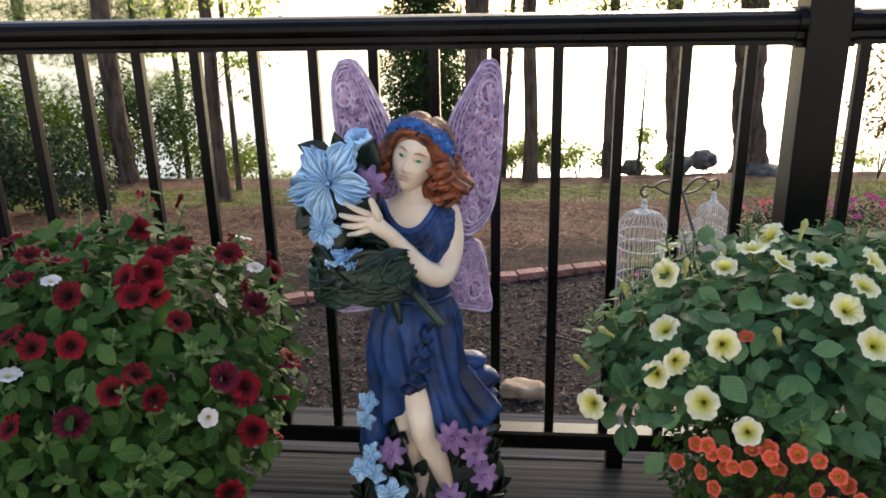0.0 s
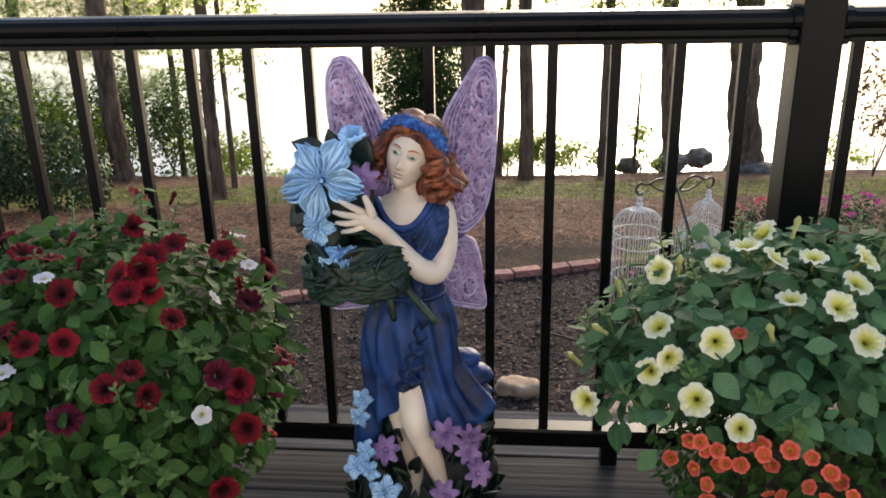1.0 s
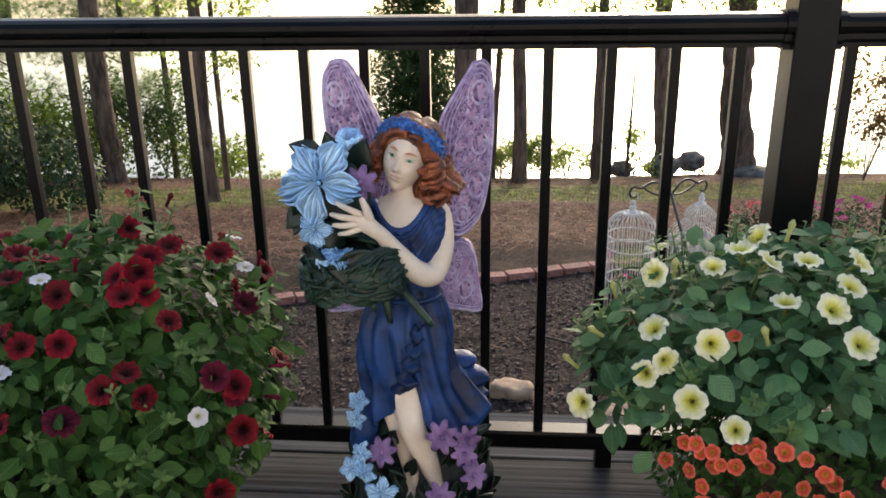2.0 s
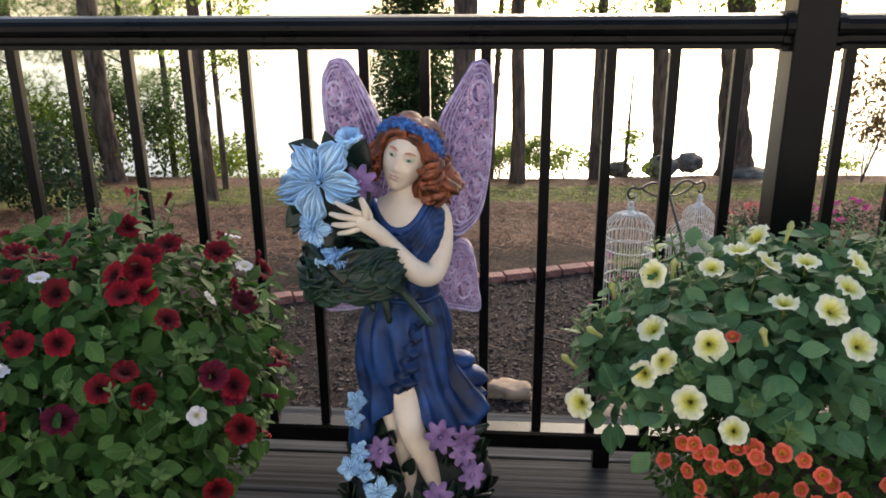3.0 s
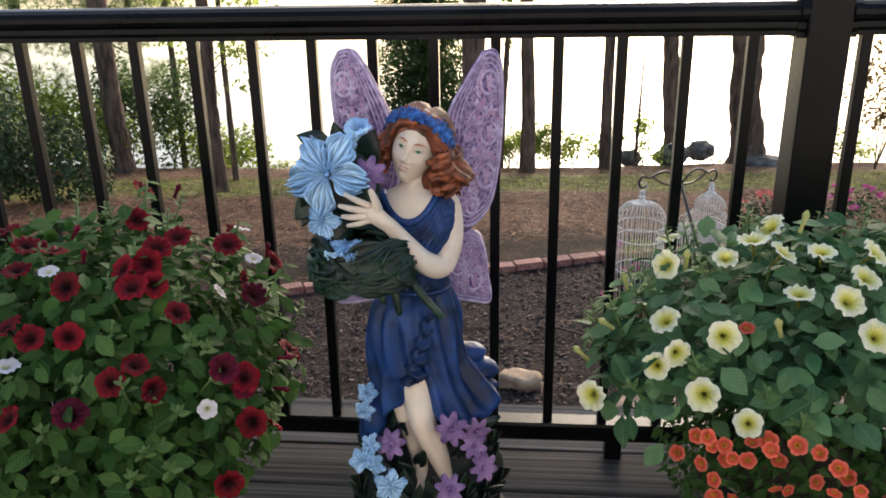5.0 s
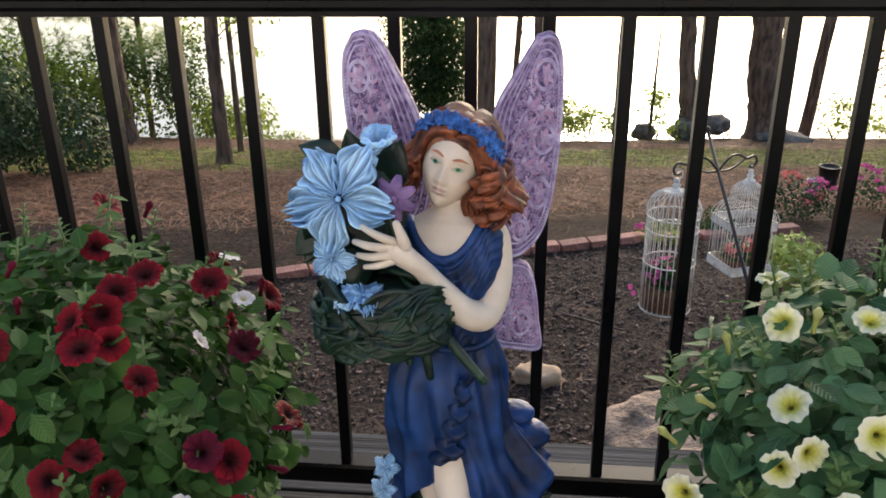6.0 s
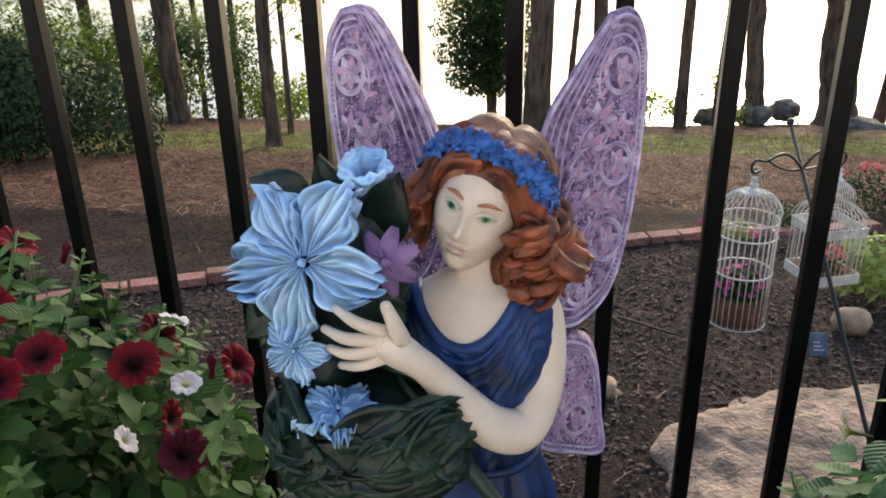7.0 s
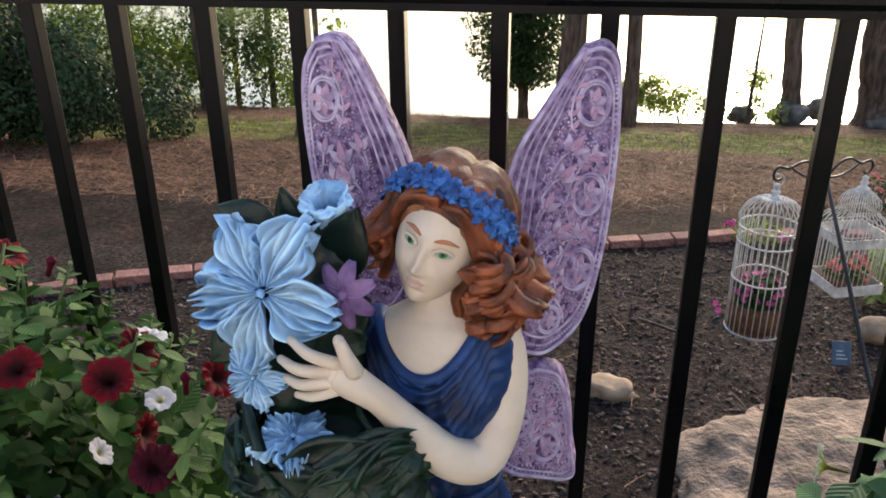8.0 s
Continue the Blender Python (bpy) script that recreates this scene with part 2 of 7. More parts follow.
def radial_petal(name, stops, vein=0.25, glow=0.2, piece=0.15):
    """A blossom's paint from heart to rim, with fine radial veins; the blossom is 1 in radius."""
    m = bpy.data.materials.new(name)
    m.use_nodes = True
    n, l = m.node_tree.nodes, m.node_tree.links
    b = n["Principled BSDF"]
    b.inputs["Roughness"].default_value, b.inputs["Specular IOR Level"].default_value = 0.65, 0.2
    co = n.new("ShaderNodeTexCoord")
    flat = n.new("ShaderNodeVectorMath")
    flat.operation = "MULTIPLY"
    flat.inputs[1].default_value = (1, 1, 0)
    l.new(co.outputs["Object"], flat.inputs[0])
    ln = n.new("ShaderNodeVectorMath")
    ln.operation = "LENGTH"
    l.new(flat.outputs["Vector"], ln.inputs[0])
    no = n.new("ShaderNodeTexNoise")
    no.inputs["Scale"].default_value, no.inputs["Detail"].default_value = 7.0, 4.0
    l.new(co.outputs["Object"], no.inputs["Vector"])
    jit = n.new("ShaderNodeMath")
    jit.operation = "MULTIPLY_ADD"
    jit.inputs[1].default_value, jit.inputs[2].default_value = 0.34, -0.17
    l.new(no.outputs["Fac"], jit.inputs[0])
    r = n.new("ShaderNodeMath")
    r.operation = "ADD"
    l.new(ln.outputs["Value"], r.inputs[0])
    l.new(jit.outputs["Value"], r.inputs[1])
    ramp = n.new("ShaderNodeValToRGB")
    while len(ramp.color_ramp.elements) < len(stops):
        ramp.color_ramp.elements.new(0.5)
    for e, (p, c) in zip(ramp.color_ramp.elements, stops):
        e.position, e.color = p, (*c, 1)
    l.new(r.outputs["Value"], ramp.inputs["Fac"])
    hsv = n.new("ShaderNodeHueSaturation")
    info = n.new("ShaderNodeObjectInfo")
    rng_node = n.new("ShaderNodeMapRange")
    rng_node.inputs["To Min"].default_value, rng_node.inputs["To Max"].default_value = 1 - piece, 1 + piece
    l.new(info.outputs["Random"], rng_node.inputs["Value"])
    l.new(rng_node.outputs["Result"], hsv.inputs["Value"])
    l.new(ramp.outputs["Color"], hsv.inputs["Color"])
    l.new(hsv.outputs["Color"], b.inputs["Base Color"])
    gr = n.new("ShaderNodeTexGradient")
    gr.gradient_type = "RADIAL"
    l.new(co.outputs["Object"], gr.inputs["Vector"])
    wv = n.new("ShaderNodeMath")
    wv.operation = "MULTIPLY"
    wv.inputs[1].default_value = 2 * math.pi * 35
    l.new(gr.outputs["Fac"], wv.inputs[0])
    sn = n.new("ShaderNodeMath")
    sn.operation = "SINE"
    l.new(wv.outputs["Value"], sn.inputs[0])
    bu = n.new("ShaderNodeBump")
    bu.inputs["Strength"].default_value, bu.inputs["Distance"].default_value = vein, 0.001
    l.new(sn.outputs["Value"], bu.inputs["Height"])
    l.new(bu.outputs["Normal"], b.inputs["Normal"])
    tr = n.new("ShaderNodeBsdfTranslucent")
    l.new(hsv.outputs["Color"], tr.inputs["Color"])
    mx = n.new("ShaderNodeMixShader")
    mx.inputs["Fac"].default_value = glow
    l.new(b.outputs["BSDF"], mx.inputs[1])
    l.new(tr.outputs["BSDF"], mx.inputs[2])
    l.new(mx.outputs["Shader"], n["Material Output"].inputs["Surface"])
    return m


M["red_petal"] = radial_petal("deep_red_petal", [(0.06, (0.03, 0.004, 0.004)), (0.26, (0.018, 0.001, 0.003)), (0.46, (0.09, 0.002, 0.006)), (0.95, (0.21, 0.004, 0.013))], 0.3, 0.15, 0.35)
M["dark_petal"] = radial_petal("wine_petal", [(0.10, (0.015, 0.001, 0.004)), (0.40, (0.05, 0.002, 0.010)), (0.95, (0.12, 0.004, 0.024))], 0.3, 0.12, 0.3)
M["white_petal"] = radial_petal("white_petal", [(0.08, (0.35, 0.36, 0.10)), (0.24, (0.60, 0.58, 0.40)), (0.40, (0.72, 0.70, 0.74)), (0.95, (0.80, 0.78, 0.83))], 0.2, 0.2, 0.05)
M["yellow_petal"] = radial_petal("pale_yellow_petal", [(0.08, (0.14, 0.13, 0.02)), (0.20, (0.46, 0.44, 0.06)), (0.36, (0.66, 0.64, 0.13)), (0.60, (0.80, 0.80, 0.46)), (0.95, (0.86, 0.86, 0.72))], 0.25, 0.22, 0.06)
M["coral_petal"] = radial_petal("coral_petal", [(0.10, (0.40, 0.16, 0.02)), (0.26, (0.52, 0.20, 0.03)), (0.44, (0.55, 0.055, 0.03)), (0.95, (0.74, 0.17, 0.11))], 0.2, 0.2, 0.25)


def single_leaf(name, dark, light, rib):
    """Paint for one leaf of length 1: soft mottling, a paler midrib and side veins."""
    m = bpy.data.materials.new(name)
    m.use_nodes = True
    n, l = m.node_tree.nodes, m.node_tree.links
    b = n["Principled BSDF"]
    b.inputs["Roughness"].default_value, b.inputs["Specular IOR Level"].default_value = 0.6, 0.2
    co = n.new("ShaderNodeTexCoord")
    no = n.new("ShaderNodeTexNoise")
    no.inputs["Scale"].default_value, no.inputs["Detail"].default_value = 2.2, 3.0
    l.new(co.outputs["Object"], no.inputs["Vector"])
    info = n.new("ShaderNodeObjectInfo")
    av = n.new("ShaderNodeMath")
    av.operation = "MULTIPLY_ADD"
    av.inputs[1].default_value = 0.9
    l.new(info.outputs["Random"], av.inputs[0])
    sh = n.new("ShaderNodeMath")
    sh.operation = "MULTIPLY_ADD"
    sh.inputs[1].default_value, sh.inputs[2].default_value = 0.7, -0.32
    l.new(no.outputs["Fac"], sh.inputs[0])
    l.new(sh.outputs["Value"], av.inputs[2])
    ra = n.new("ShaderNodeValToRGB")
    ra.color_ramp.elements[0].color, ra.color_ramp.elements[1].color = (*dark, 1), (*light, 1)
    l.new(av.outputs["Value"], ra.inputs["Fac"])
    sep = n.new("ShaderNodeSeparateXYZ")
    l.new(co.outputs["Object"], sep.inputs["Vector"])
    ab = n.new("ShaderNodeMath")
    ab.operation = "ABSOLUTE"
    l.new(sep.outputs["X"], ab.inputs[0])
    mr = n.new("ShaderNodeMapRange")
    mr.inputs["From Min"].default_value, mr.inputs["From Max"].default_value = 0.0, 0.03
    mr.inputs["To Min"].default_value, mr.inputs["To Max"].default_value = 0.55, 0.0
    l.new(ab.outputs["Value"], mr.inputs["Value"])
    mx = n.new("ShaderNodeMix")
    mx.data_type = "RGBA"
    l.new(mr.outputs["Result"], mx.inputs["Factor"])
    l.new(ra.outputs["Color"], mx.inputs["A"])
    mx.inputs["B"].default_value = (*rib, 1)
    l.new(mx.outputs["Result"], b.inputs["Base Color"])
    # side veins as fine relief
    ve = n.new("ShaderNodeMath")
    ve.operation = "MULTIPLY_ADD"
    ve.inputs[1].default_value = -1.1
    l.new(ab.outputs["Value"], ve.inputs[0])
    l.new(sep.outputs["Y"], ve.inputs[2])
    fr = n.new("ShaderNodeMath")
    fr.operation = "MULTIPLY"
    fr.inputs[1].default_value = 48.0
    l.new(ve.outputs["Value"], fr.inputs[0])
    sn = n.new("ShaderNodeMath")
    sn.operation = "SINE"
    l.new(fr.outputs["Value"], sn.inputs[0])
    bu = n.new("ShaderNodeBump")
    bu.inputs["Strength"].default_value, bu.inputs["Distance"].default_value = 0.35, 0.001
    l.new(sn.outputs["Value"], bu.inputs["Height"])
    l.new(bu.outputs["Normal"], b.inputs["Normal"])
    tr = n.new("ShaderNodeBsdfTranslucent")
    l.new(mx.outputs["Result"], tr.inputs["Color"])
    ms = n.new("ShaderNodeMixShader")
    ms.inputs["Fac"].default_value = 0.22
    l.new(b.outputs["BSDF"], ms.inputs[1])
    l.new(tr.outputs["BSDF"], ms.inputs[2])
    l.new(ms.outputs["Shader"], n["Material Output"].inputs["Surface"])
    return m


M["one_leaf_red_pot"] = single_leaf("petunia_leaf_ribbed", (0.022, 0.070, 0.014), (0.085, 0.175, 0.045), (0.13, 0.22, 0.08))
M["one_leaf_yellow_pot"] = single_leaf("petunia_leaf_blue_green_ribbed", (0.032, 0.100, 0.042), (0.165, 0.300, 0.140), (0.16, 0.25, 0.13))
M["one_leaf_tip"] = single_leaf("fresh_tip_leaf_ribbed", (0.075, 0.15, 0.04), (0.17, 0.27, 0.09), (0.22, 0.32, 0.13))
M["pink_petal"] = material("hot_pink_petal", (0.55, 0.05, 0.25), (0.75, 0.14, 0.42), 60, 0.55, 0, 0.1, island=0.25, through_light=0.2)
M["salmon_petal"] = material("salmon_petal", (0.62, 0.13, 0.12), (0.80, 0.28, 0.24), 60, 0.55, 0, 0.1, island=0.25, through_light=0.2)

# ---- building helpers ----


def thing(name, label, category, at=(0, 0, 0), group="", kind=""):
    ob = new(name)
    ob.empty_display_size = 0.05
    ob.location = at
    return tagged(ob, label, category, group, kind)


def top_of(ob):
    p = Vector(ob.location)
    while ob.parent:
        ob = ob.parent
        p += Vector(ob.location)
    return p


def mesh_object(name, me, mats, parent=None, label="", smooth=False):
    """Links a mesh whose points are in the world's metres; under a parent it keeps its place."""
    for m in (mats if isinstance(mats, (list, tuple)) else [mats]):
        me.materials.append(m)
    if smooth:
        me.polygons.foreach_set("use_smooth", np.ones(len(me.polygons), dtype=bool))
    ob = new(name, me)
    if parent:
        ob.parent = parent
        ob.location = -top_of(parent)
    if label:
        ob["label"] = label
    return ob


def part(name, bm, mats, parent=None, label="", smooth=False):
    me = bpy.data.meshes.new(name)
    bmesh.ops.recalc_face_normals(bm, faces=bm.faces)
    bm.to_mesh(me)
    bm.free()
    return mesh_object(name, me, mats, parent, label, smooth)


def shape_part(name, shape, mats, parent=None, label="", smooth=True):
    """shape: (points, faces) or (points, faces, slots)."""
    me = bpy.data.meshes.new(name)
    me.from_pydata([tuple(map(float, p)) for p in shape[0]], [], [tuple(map(int, f)) for f in shape[1]])
    if len(shape) > 2:
        me.polygons.foreach_set("material_index", np.array(shape[2], dtype=np.int32))
    me.validate()
    return mesh_object(name, me, mats, parent, label, smooth)


def box(bm, lo, hi, bevel=0.0):
    c = [(a + b) / 2 for a, b in zip(lo, hi)]
    made = bmesh.ops.create_cube(bm, size=1.0, matrix=Matrix.LocRotScale(c, None, [b - a for a, b in zip(lo, hi)]))
    if bevel:
        edges = list({e for v in made["verts"] for e in v.link_edges})
        bmesh.ops.bevel(bm, geom=edges, offset=bevel, segments=2, affect="EDGES", profile=0.5)


def tube(path, radius, sides=8, closed=False, cap=True):
    """A round bar along a path; radius: one number or one for each point."""
    P = np.array(path, float)
    k = len(P)
    R = np.full(k, radius) if np.isscalar(radius) else np.array(radius, float)
    T = np.roll(P, -1, 0) - np.roll(P, 1, 0) if closed else np.gradient(P, axis=0)
    T /= np.maximum(np.linalg.norm(T, axis=1), 1e-9)[:, None]
    a = np.array((0, 0, 1.0)) if abs(T[0][2]) < 0.9 else np.array((1.0, 0, 0))
    V, F = [], []
    u = np.cross(T[0], a)
    for i in range(k):
        u = u - T[i] * (u @ T[i])
        u /= max(np.linalg.norm(u), 1e-9)
        w = np.cross(T[i], u)
        for s in range(sides):
            g = 2 * math.pi * s / sides
            V.append(P[i] + R[i] * (math.cos(g) * u + math.sin(g) * w))
    for i in range(k if closed else k - 1):
        j = (i + 1) % k
        for s in range(sides):
            t = (s + 1) % sides
            F.append((i * sides + s, i * sides + t, j * sides + t, j * sides + s))
    if cap and not closed:
        F.append(tuple(range(sides))[::-1])
        F.append(tuple((k - 1) * sides + s for s in range(sides)))
    return V, F


def joined(shapes, slots=None):
    V, F, S = [], [], []
    for i, sh in enumerate(shapes):
        o = len(V)
        V.extend(sh[0])
        F.extend(tuple(a + o for a in f) for f in sh[1])
        S.extend(sh[2] if len(sh) > 2 else [slots[i] if slots else 0] * len(sh[1]))
    return V, F, S


def lump(center, radii, seed=0, rough=0.15, freq=2.0, levels=3, flat=0.0):
    """A stone-like lump."""
    bm = bmesh.new()
    bmesh.ops.create_icosphere(bm, subdivisions=levels, radius=1)
    off = Vector((seed * 7.3, seed * 3.1, seed * 5.7))
    V = []
    for v in bm.verts:
        d = 1 + rough * (noise.noise(v.co * freq + off) + 0.5 * noise.noise(v.co * freq * 2.7 + off))
        p = v.co * d
        if flat and p.z > flat:
            p.z = flat + (p.z - flat) * 0.25
        V.append([c + r * q for c, r, q in zip(center, radii, p)])
    F = [tuple(v.index for v in f.verts) for f in bm.faces]
    bm.free()
    return V, F


def many(name, tv, tf, P, X, Y, Z, S, mats, parent=None, label="", smooth=False, slots=None):
    """One mesh of many copies of a small shape: points tv, triangles tf, at P along axes X, Y, Z, sized S."""
    tv, tf = np.array(tv, float), np.array(tf, int)
    P, X, Y, Z = (np.asarray(a, float) for a in (P, X, Y, Z))
    S = np.asarray(S, float).reshape(len(P), -1)
    if S.shape[1] == 1:
        S = np.repeat(S, 3, 1)
    V = P[:, None] + sum((tv[None, :, i, None] * S[:, None, i, None]) * A[:, None] for i, A in enumerate((X, Y, Z)))
    F = (tf[None] + (np.arange(len(P)) * len(tv))[:, None, None]).reshape(-1, 3)
    V = V.reshape(-1, 3)
    me = bpy.data.meshes.new(name)
    me.vertices.add(len(V))
    me.vertices.foreach_set("co", V.ravel())
    me.loops.add(F.size)
    me.loops.foreach_set("vertex_index", F.ravel().astype(np.int32))
    me.polygons.add(len(F))
    me.polygons.foreach_set("loop_start", np.arange(0, F.size, 3, dtype=np.int32))
    if slots is not None:
        me.polygons.foreach_set("material_index", np.tile(np.array(slots, dtype=np.int32), len(P)))
    me.update(calc_edges=True)
    return mesh_object(name, me, mats, parent, label, smooth)


def unit(A):
    A = np.asarray(A, float)
    return A / np.maximum(np.linalg.norm(A, axis=-1, keepdims=True), 1e-9)


def axes(normal, along):
    """Right-handed axes: Z the normal, Y nearest to along."""
    Z = unit(normal)
    Y = np.asarray(along, float) - Z * np.sum(np.asarray(along, float) * Z, -1, keepdims=True)
    Y = unit(Y)
    return np.cross(Y, Z), Y, Z


RNG = np.random.default_rng(5)
# a folded oval leaf, 1 long and about 0.6 wide, its foot at the origin
LEAF_V = [(0, 0, 0), (-0.22, 0.22, 0.05), (0, 0.25, 0.0), (0.22, 0.22, 0.05), (-0.29, 0.52, 0.06), (0, 0.55, 0.02), (0.29, 0.52, 0.06),
          (-0.17, 0.82, 0.0), (0, 0.83, -0.03), (0.17, 0.82, 0.0), (0, 1.0, -0.10)]
LEAF_F = [(0, 2, 1), (0, 3, 2), (1, 2, 5), (1, 5, 4), (2, 3, 6), (2, 6, 5), (4, 5, 8), (4, 8, 7), (5, 6, 9), (5, 9, 8), (7, 8, 10), (8, 9, 10)]
LEAFLET_V = [(0, 0, 0), (-0.25, 0.45, 0.05), (0.25, 0.45, 0.05), (0, 1, -0.08), (0, 0.5, 0)]
LEAFLET_F = [(0, 4, 1), (0, 2, 4), (1, 4, 3), (4, 2, 3)]
NEEDLE_V = [(-0.03, 0, 0), (0.03, 0, 0), (0, 1, 0)]
NEEDLE_F = [(0, 1, 2)]


def shell_points(center, radii, n, depth=0.25, rng=RNG, low=-1.0):
    """Points in the outer layer of an ellipsoid, and its normals."""
    D = unit(rng.normal(size=(n * 3, 3)))
    D = D[D[:, 2] > low][:n]
    k = 1 - depth * rng.random((len(D), 1)) ** 1.5
    return np.array(center) + D * np.array(radii) * k, unit(D / np.array(radii))


def leaf_cloud(name, center, radii, n, size, mat, parent, depth=0.4, droop=0.3, rng=RNG, low=-1.0, tv=LEAFLET_V, tf=LEAFLET_F, label="", wild=0.9):
    P, N = shell_points(center, radii, n, depth, rng, low)
    nrm = unit(N + wild * rng.normal(size=N.shape) * 0.6 + np.array((0, 0, 0.5)))
    al = unit(N + rng.normal(size=N.shape) * 0.7 + np.array((0, 0, -droop)))
    X, Y, Z = axes(nrm, al)
    return many(name, tv, tf, P, X, Y, Z, size * (0.6 + 0.8 * rng.random(len(P))), mat, parent, label)


# ---- ground, water, far shore ----


def ground_height(x, y):
    z = -1.205 - 0.031 * max(0.0, y - 1.6) - 0.132 * max(0.0, y - 6.2)
    z += 0.03 * noise.noise(Vector((x * 0.7, y * 0.7, 0))) + 0.014 * noise.noise(Vector((x * 3.2, y * 3.2, 3)))
    if 2 < y < 13:
        z += 0.007 * noise.noise(Vector((x * 11, y * 11, 5)))
    edge = 15.2 + 0.28 * max(-1.5, min(6.0, x)) + 0.3 * noise.noise(Vector((x * 0.4, 9, 1)))
    if y > edge:
        z -= 0.6 * (y - edge) * min(1.0, (y - edge))
    return max(z, -6.0)


def build_ground():
    xs = sorted(set(np.round(np.concatenate([np.arange(-90, -12, 3.0), np.arange(-12, -4, 0.2), np.arange(-4, 4.2, 0.07), np.arange(4.2, 12, 0.2), np.arange(12, 91, 3.0)]), 3)))
    ys = sorted(set(np.round(np.concatenate([np.arange(-40, 1, 2.5), np.arange(1.2, 8, 0.07), np.arange(8, 17, 0.13), np.arange(17, 24.1, 0.5)]), 3)))
    V = [(x, y, ground_height(x, y)) for y in ys for x in xs]
    w = len(xs)
    F = [(j * w + i, j * w + i + 1, (j + 1) * w + i + 1, (j + 1) * w + i) for j in range(len(ys) - 1) for i in range(w - 1)]
    tagged(shape_part("ground", (V, F), M["ground"]), "mulched garden slope with pine straw and thin grass", "ground", kind="structure")


build_ground()
bm = bmesh.new()
bmesh.ops.create_grid(bm, x_segments=8, y_segments=8, size=1.0, matrix=Matrix.LocRotScale((0, 518, -4.8), None, (1400, 502, 1)))
tagged(part("water", bm, M["water"]), "bright still lake below the garden", "lake", kind="structure")


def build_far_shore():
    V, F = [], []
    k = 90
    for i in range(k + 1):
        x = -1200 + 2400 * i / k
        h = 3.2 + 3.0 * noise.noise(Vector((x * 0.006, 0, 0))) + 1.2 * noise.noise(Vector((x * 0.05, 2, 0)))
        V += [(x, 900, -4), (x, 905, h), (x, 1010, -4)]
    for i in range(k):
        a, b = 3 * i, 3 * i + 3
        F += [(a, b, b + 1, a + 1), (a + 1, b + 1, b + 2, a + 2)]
    tagged(shape_part("backdrop", (V, F), M["far_shore"]), "wooded far shore of the lake, haze put into its colour", "far shore", kind="structure")


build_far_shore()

# ---- deck and added bounce wall ----
RAIL_Y = 1.384


def build_deck():
    deck = thing("deck", "weathered grey wooden deck with boards along the railing", "deck", kind="structure")
    bm = bmesh.new()
    box(bm, (-4.0, -2.3, -0.20), (4.0, 1.50, -0.045))
    part("joist_frame", bm, M["deck_side"], deck)
    for i, edge in enumerate([1.585] + [1.391 - 0.1455 * k for k in range(25)]):
        width = 0.188 if i == 0 else 0.140
        bm = bmesh.new()
        box(bm, (-4.0, edge - width, -0.040), (4.0, edge, 0.0), 0.004)
        part("board", bm, M["deck"], deck)
    bm = bmesh.new()
    box(bm, (-4.0, 1.503, -0.26), (4.0, 1.545, -0.042), 0.003)
    part("fascia", bm, M["deck_side"], deck)
    for x in (-3.6, -1.2, 1.2, 3.6):
        bm = bmesh.new()
        box(bm, (x - 0.045, 1.35, -1.3), (x + 0.045, 1.44, -0.2), 0.004)
        part("support_post", bm, M["deck_side"], deck)
    # Unseen wall, added and kept pale to bounce light onto the statue's front.
    bm = bmesh.new()
    box(bm, (-8, -2.5, -1.3), (8, -2.3, 2.7))
    tagged(part("wall_south_unseen", bm, M["bounce_wall"]), "unseen pale bounce wall added behind the deck", "wall", kind="structure")


build_deck()


def extrude_x(profile, x0, x1):
    k = len(profile)
    V = [(x0, y, z) for y, z in profile] + [(x1, y, z) for y, z in profile]
    F = [(i, (i + 1) % k, k + (i + 1) % k, k + i) for i in range(k)] + [tuple(range(k))[::-1], tuple(range(k, 2 * k))]
    return V, F


